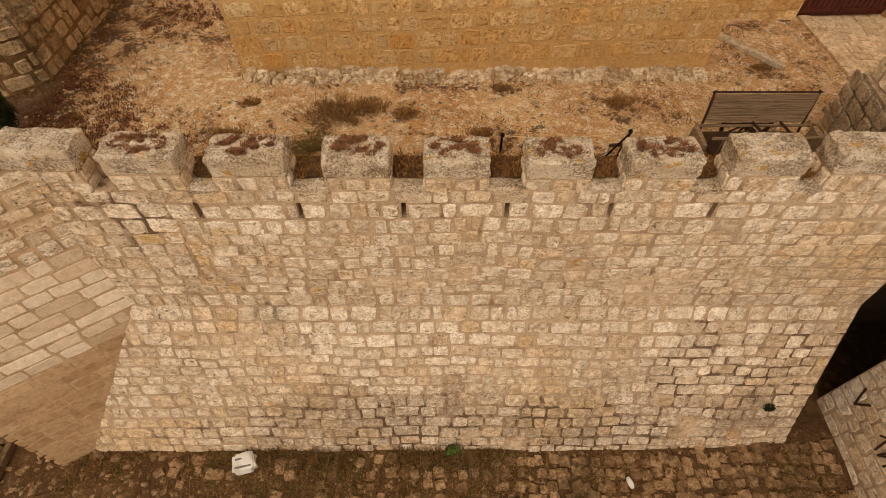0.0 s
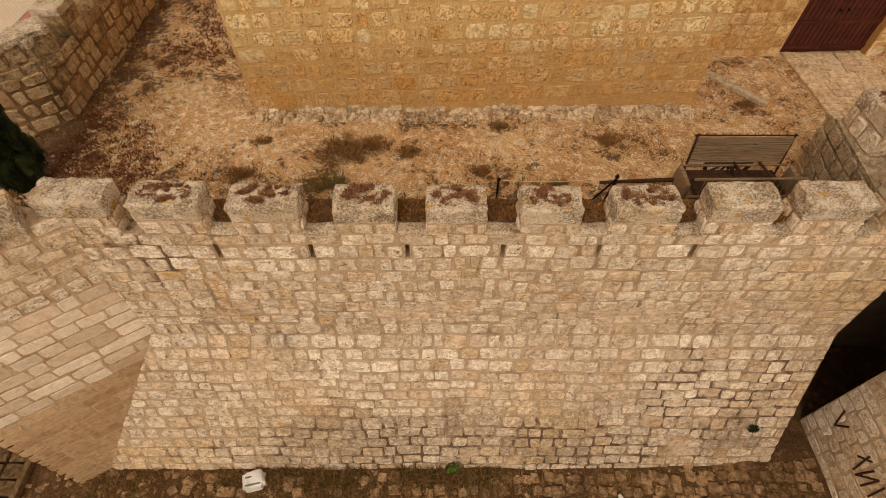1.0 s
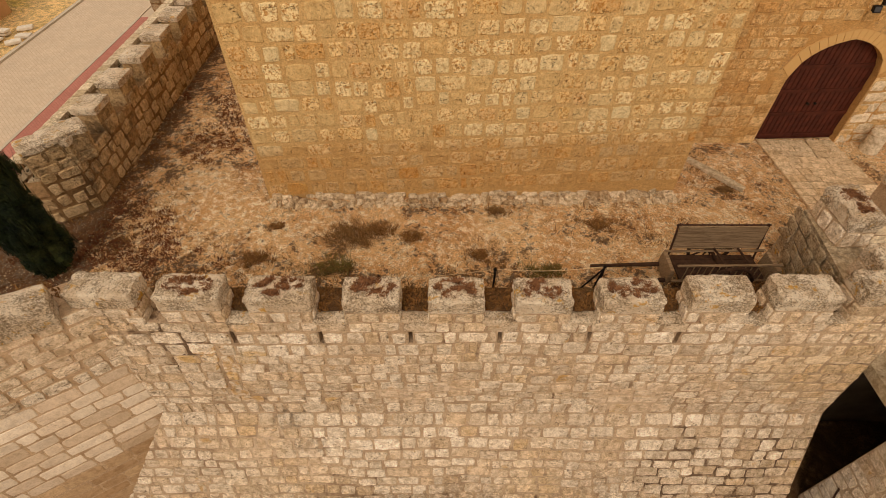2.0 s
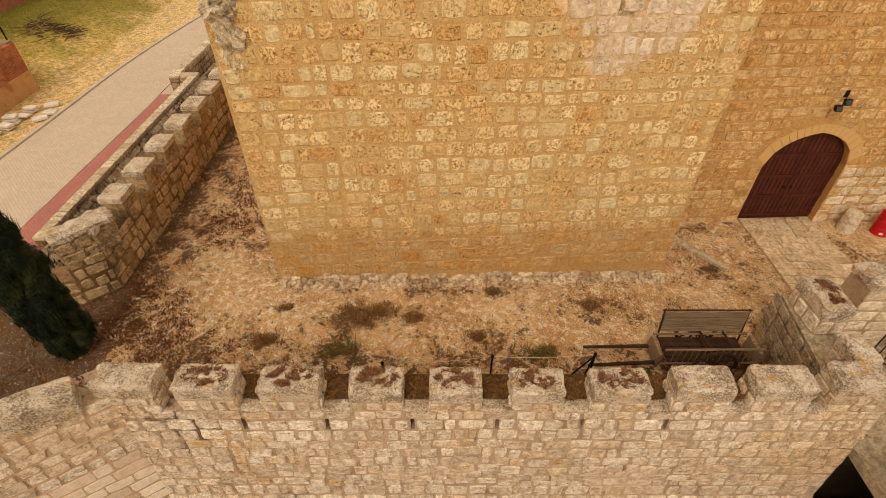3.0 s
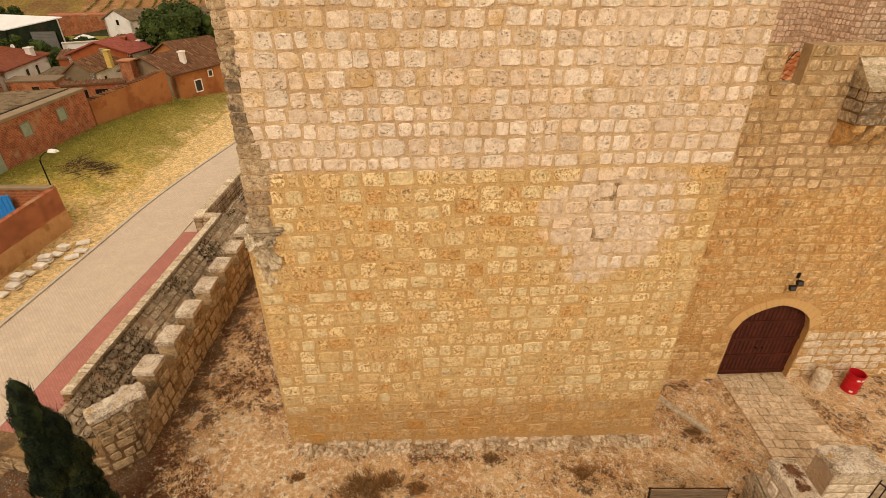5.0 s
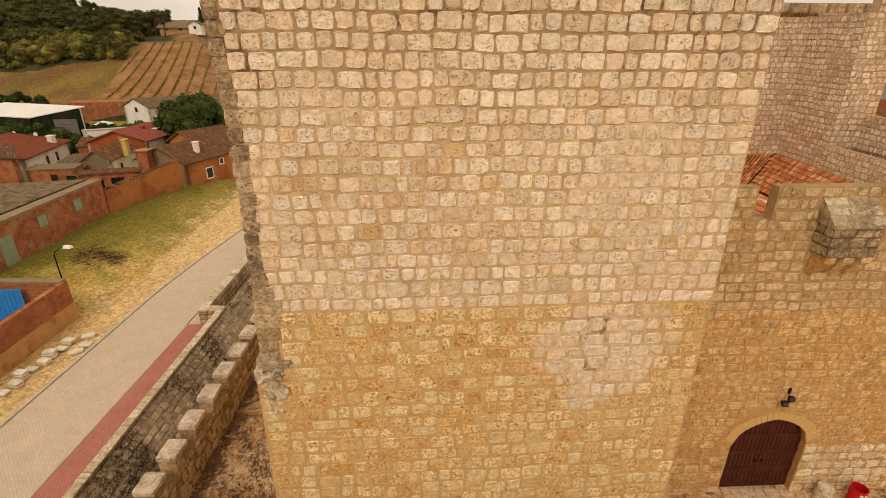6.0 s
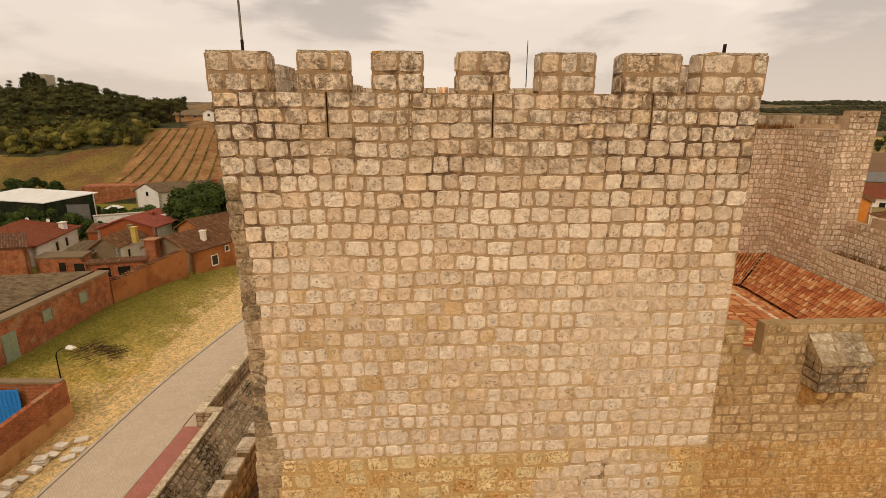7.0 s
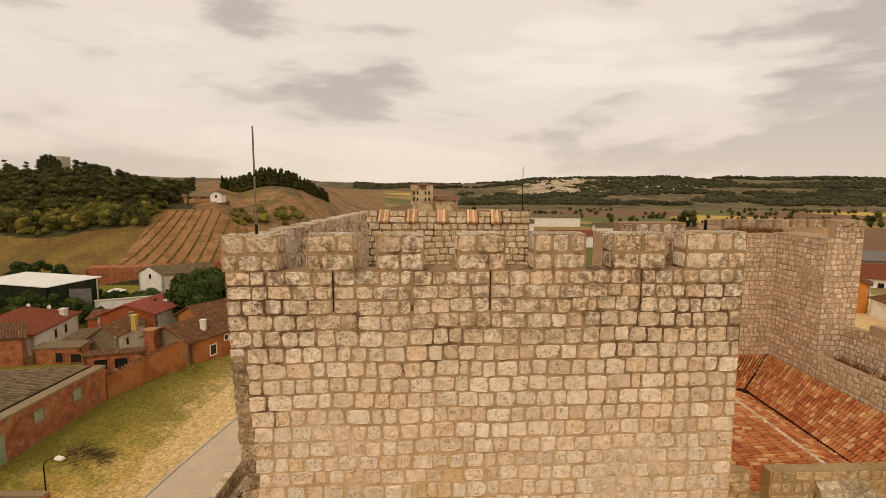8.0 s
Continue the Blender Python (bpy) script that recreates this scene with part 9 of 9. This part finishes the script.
# ---- moat floor ----
mr = random.Random(91)
cob, wee = [], []
for gx_ in range(60):
    for gy_ in range(20):
        x, y = -5.5 + gx_ * 0.235 + mr.uniform(-.06, .06), 3.05 - gy_ * 0.24 + mr.uniform(-.06, .06)
        keep = 0.45 + 0.5 * sm(-1.0, 3.0, x)
        if mr.random() < keep and y < curt_y(moat_z(x, y)) - 0.05 and x < 8.1:
            cob.append((x, y, moat_z(x, y) - 0.01, mr.uniform(0.09, 0.135)))
rub = thing("moat_rubble", (0, 0, 0), label="flat rubble stones half sunk in the moat floor", category="rubble")
tagged(rub, kind="stuff")
V, F, base = [], [], 0
for x, y, z, s in cob:
    sv, sf = SHAPES[mr.randrange(5)][mr.randrange(6)]
    a = mr.uniform(-0.3, 0.3)
    m3 = np.array(((math.cos(a) * s * 2.0, 0, -math.sin(a) * s * 1.9), (math.sin(a) * s * 2.0, 0, math.cos(a) * s * 1.9), (0, -0.05, 0)))
    V.append(sv @ m3.T + np.array((x, y, z)))
    F += [tuple(q + base for q in f)[::-1] for f in sf]
    base += len(sv)
mesh_ob("stones", np.concatenate(V).tolist(), F, M_MOATSTONE, rub)
for _ in range(6500):
    x, y = mr.uniform(-7.8, 7.8), mr.uniform(-2.0, 3.3)
    foot = sm(0.9, 0.1, curt_y(moat_z(x, y)) - y)
    n = noise.noise(Vector((x * 0.6, y * 0.9, 5))) + 0.35 * sm(3.0, 0.5, x) * sm(-7, -4, x) + 0.3 * foot * sm(5.0, 3.0, x)
    if n > 0.10 and y < curt_y(moat_z(x, y)) - 0.05:
        wee.append((x, y, moat_z(x, y), mr.uniform(0.6, 1.5)))
tall = []
for _ in range(420):
    x = mr.uniform(-4.6, 1.6)
    y0 = 2.9 - abs(mr.gauss(0, 0.25))
    if noise.noise(Vector((x * 1.1, 0, 8))) > -0.15 and y0 < curt_y(moat_z(x, y0)) - 0.04:
        tall.append((x, y0, moat_z(x, y0), mr.uniform(0.7, 1.5)))
tagged(sprigs("foot_weeds", tall[::2], M_WEEDMAT, None, 97, 18, (0.06, 0.22), 0.14, 1.0, 0.006), "tall dry weeds along the foot of the wall", "weeds", kind="stuff")
tagged(sprigs("foot_grass", tall[1::2], M_OLIVE, None, 98, 18, (0.05, 0.18), 0.14, 1.0, 0.006), "olive weeds along the foot of the wall", "weeds", kind="stuff")
half = len(wee) // 4
tagged(sprigs("moat_weeds", wee[half:], M_WEEDMAT, None, 92, 20, (0.015, 0.07), 0.17, 2.2, 0.009), "dry brown weeds on the moat floor", "weeds", kind="stuff")
tagged(sprigs("moat_grass", wee[:half], M_OLIVE, None, 93, 20, (0.02, 0.08), 0.15, 1.8, 0.008), "green weeds on the moat floor", "weeds", kind="stuff")
grit = []
for _ in range(5000):
    x, y = mr.uniform(-9.5, 7.8), mr.uniform(-2.2, 3.3)
    if y < curt_y(moat_z(x, y)) - 0.03:
        grit.append((x, y, moat_z(x, y), abs(mr.gauss(0, 0.035)) * (1.5 if x < -5 else 1.0) + 0.012))
tagged(pebbles("moat_gravel", grit, M_MOATSTONE, None, 96), "brown broken stones on the moat floor", "gravel", kind="stuff")
pl = thing("wall_plant", (6.36, 3.30, -4.18), 0, label="small green plant growing from the wall", category="plant")
leaf_cloud("leaves", [(0, -0.05, 0.03, 0.11, 0.07, 0.10)], M_CYPRESS, pl, 94, 0.045, 34)
pl = thing("foot_plant", (0.2, 2.78, moat_z(0.2, 2.8)), 0, label="green weed growing at the wall's foot", category="plant")
leaf_cloud("leaves", [(0, -0.05, 0.15, 0.16, 0.1, 0.2)], M_GREEN, pl, 95, 0.05, 110)
bag = thing("litter_bag", (-4.08, 2.50, moat_z(-4.08, 2.5) + 0.1), 12, label="crumpled white plastic sack with dark print", category="sack")
part("sack", crag((0.46, 0.36, 0.20), (0, 0, 0), mr, 6, 0.07, 5.0), M_ZINC, bag)
for y in (-0.10, 0.06):
    bm = bmesh.new()
    box(bm, -0.16, 0.16, y, y + 0.03, 0.08, 0.125)
    part("print_bar", bm, M_PALEGREY, bag)
lw = thing("white_scrap", (3.8, 2.15, moat_z(3.8, 2.15) + 0.05), 20, label="white scrap of paper among rubble", category="litter")
part("scrap", crag((0.10, 0.22, 0.08), (0, 0, 0), mr, 3, 0.03), M_ZINC, lw)
# sunken paved lane west of the turret
lane = thing("sunken_paving", (0, 0, 0), label="dark mossy paving stones west of the turret", category="pavement")
tagged(lane, kind="structure")
for r in range(22):
    for c in range(8):
        x, y = -9.75 - c * 0.46, 4.6 - r * 0.36
        part("paving_stone", crag((0.43, 0.33, 0.16), (x, y, -5.82), mr, 1, 0.02), M_MOSSY, lane)
part("edging", crag((0.14, 8.0, 0.20), (-9.45, 0.7, -5.80), mr, 3, 0.02), M_MOSSY, lane)
# painted scrawl on the bridge wall, plain strokes
gf = thing("painted_scrawl", (8.125, 2.6, -4.0), 0, label="dark painted strokes on the bridge wall", category="graffiti")
for k, (y0, z0, y1, z1) in enumerate(((0.9, 0.2, 0.75, -0.25), (0.75, -0.25, 0.6, 0.1), (0.0, 0.25, -0.1, -0.3), (-0.1, 0.25, 0.08, -0.02), (-0.25, 0.2, -0.2, -0.3), (-0.2, -0.3, -0.42, 0.2), (-0.42, 0.2, -0.40, -0.3), (-0.55, 0.25, -0.6, -0.25))):
    bm = bmesh.new()
    rod(bm, (0.02, y0, z0), (0.02, y1, z1), 0.022, seg=5)
    part("stroke", bm, M_DARKWOOD, gf)
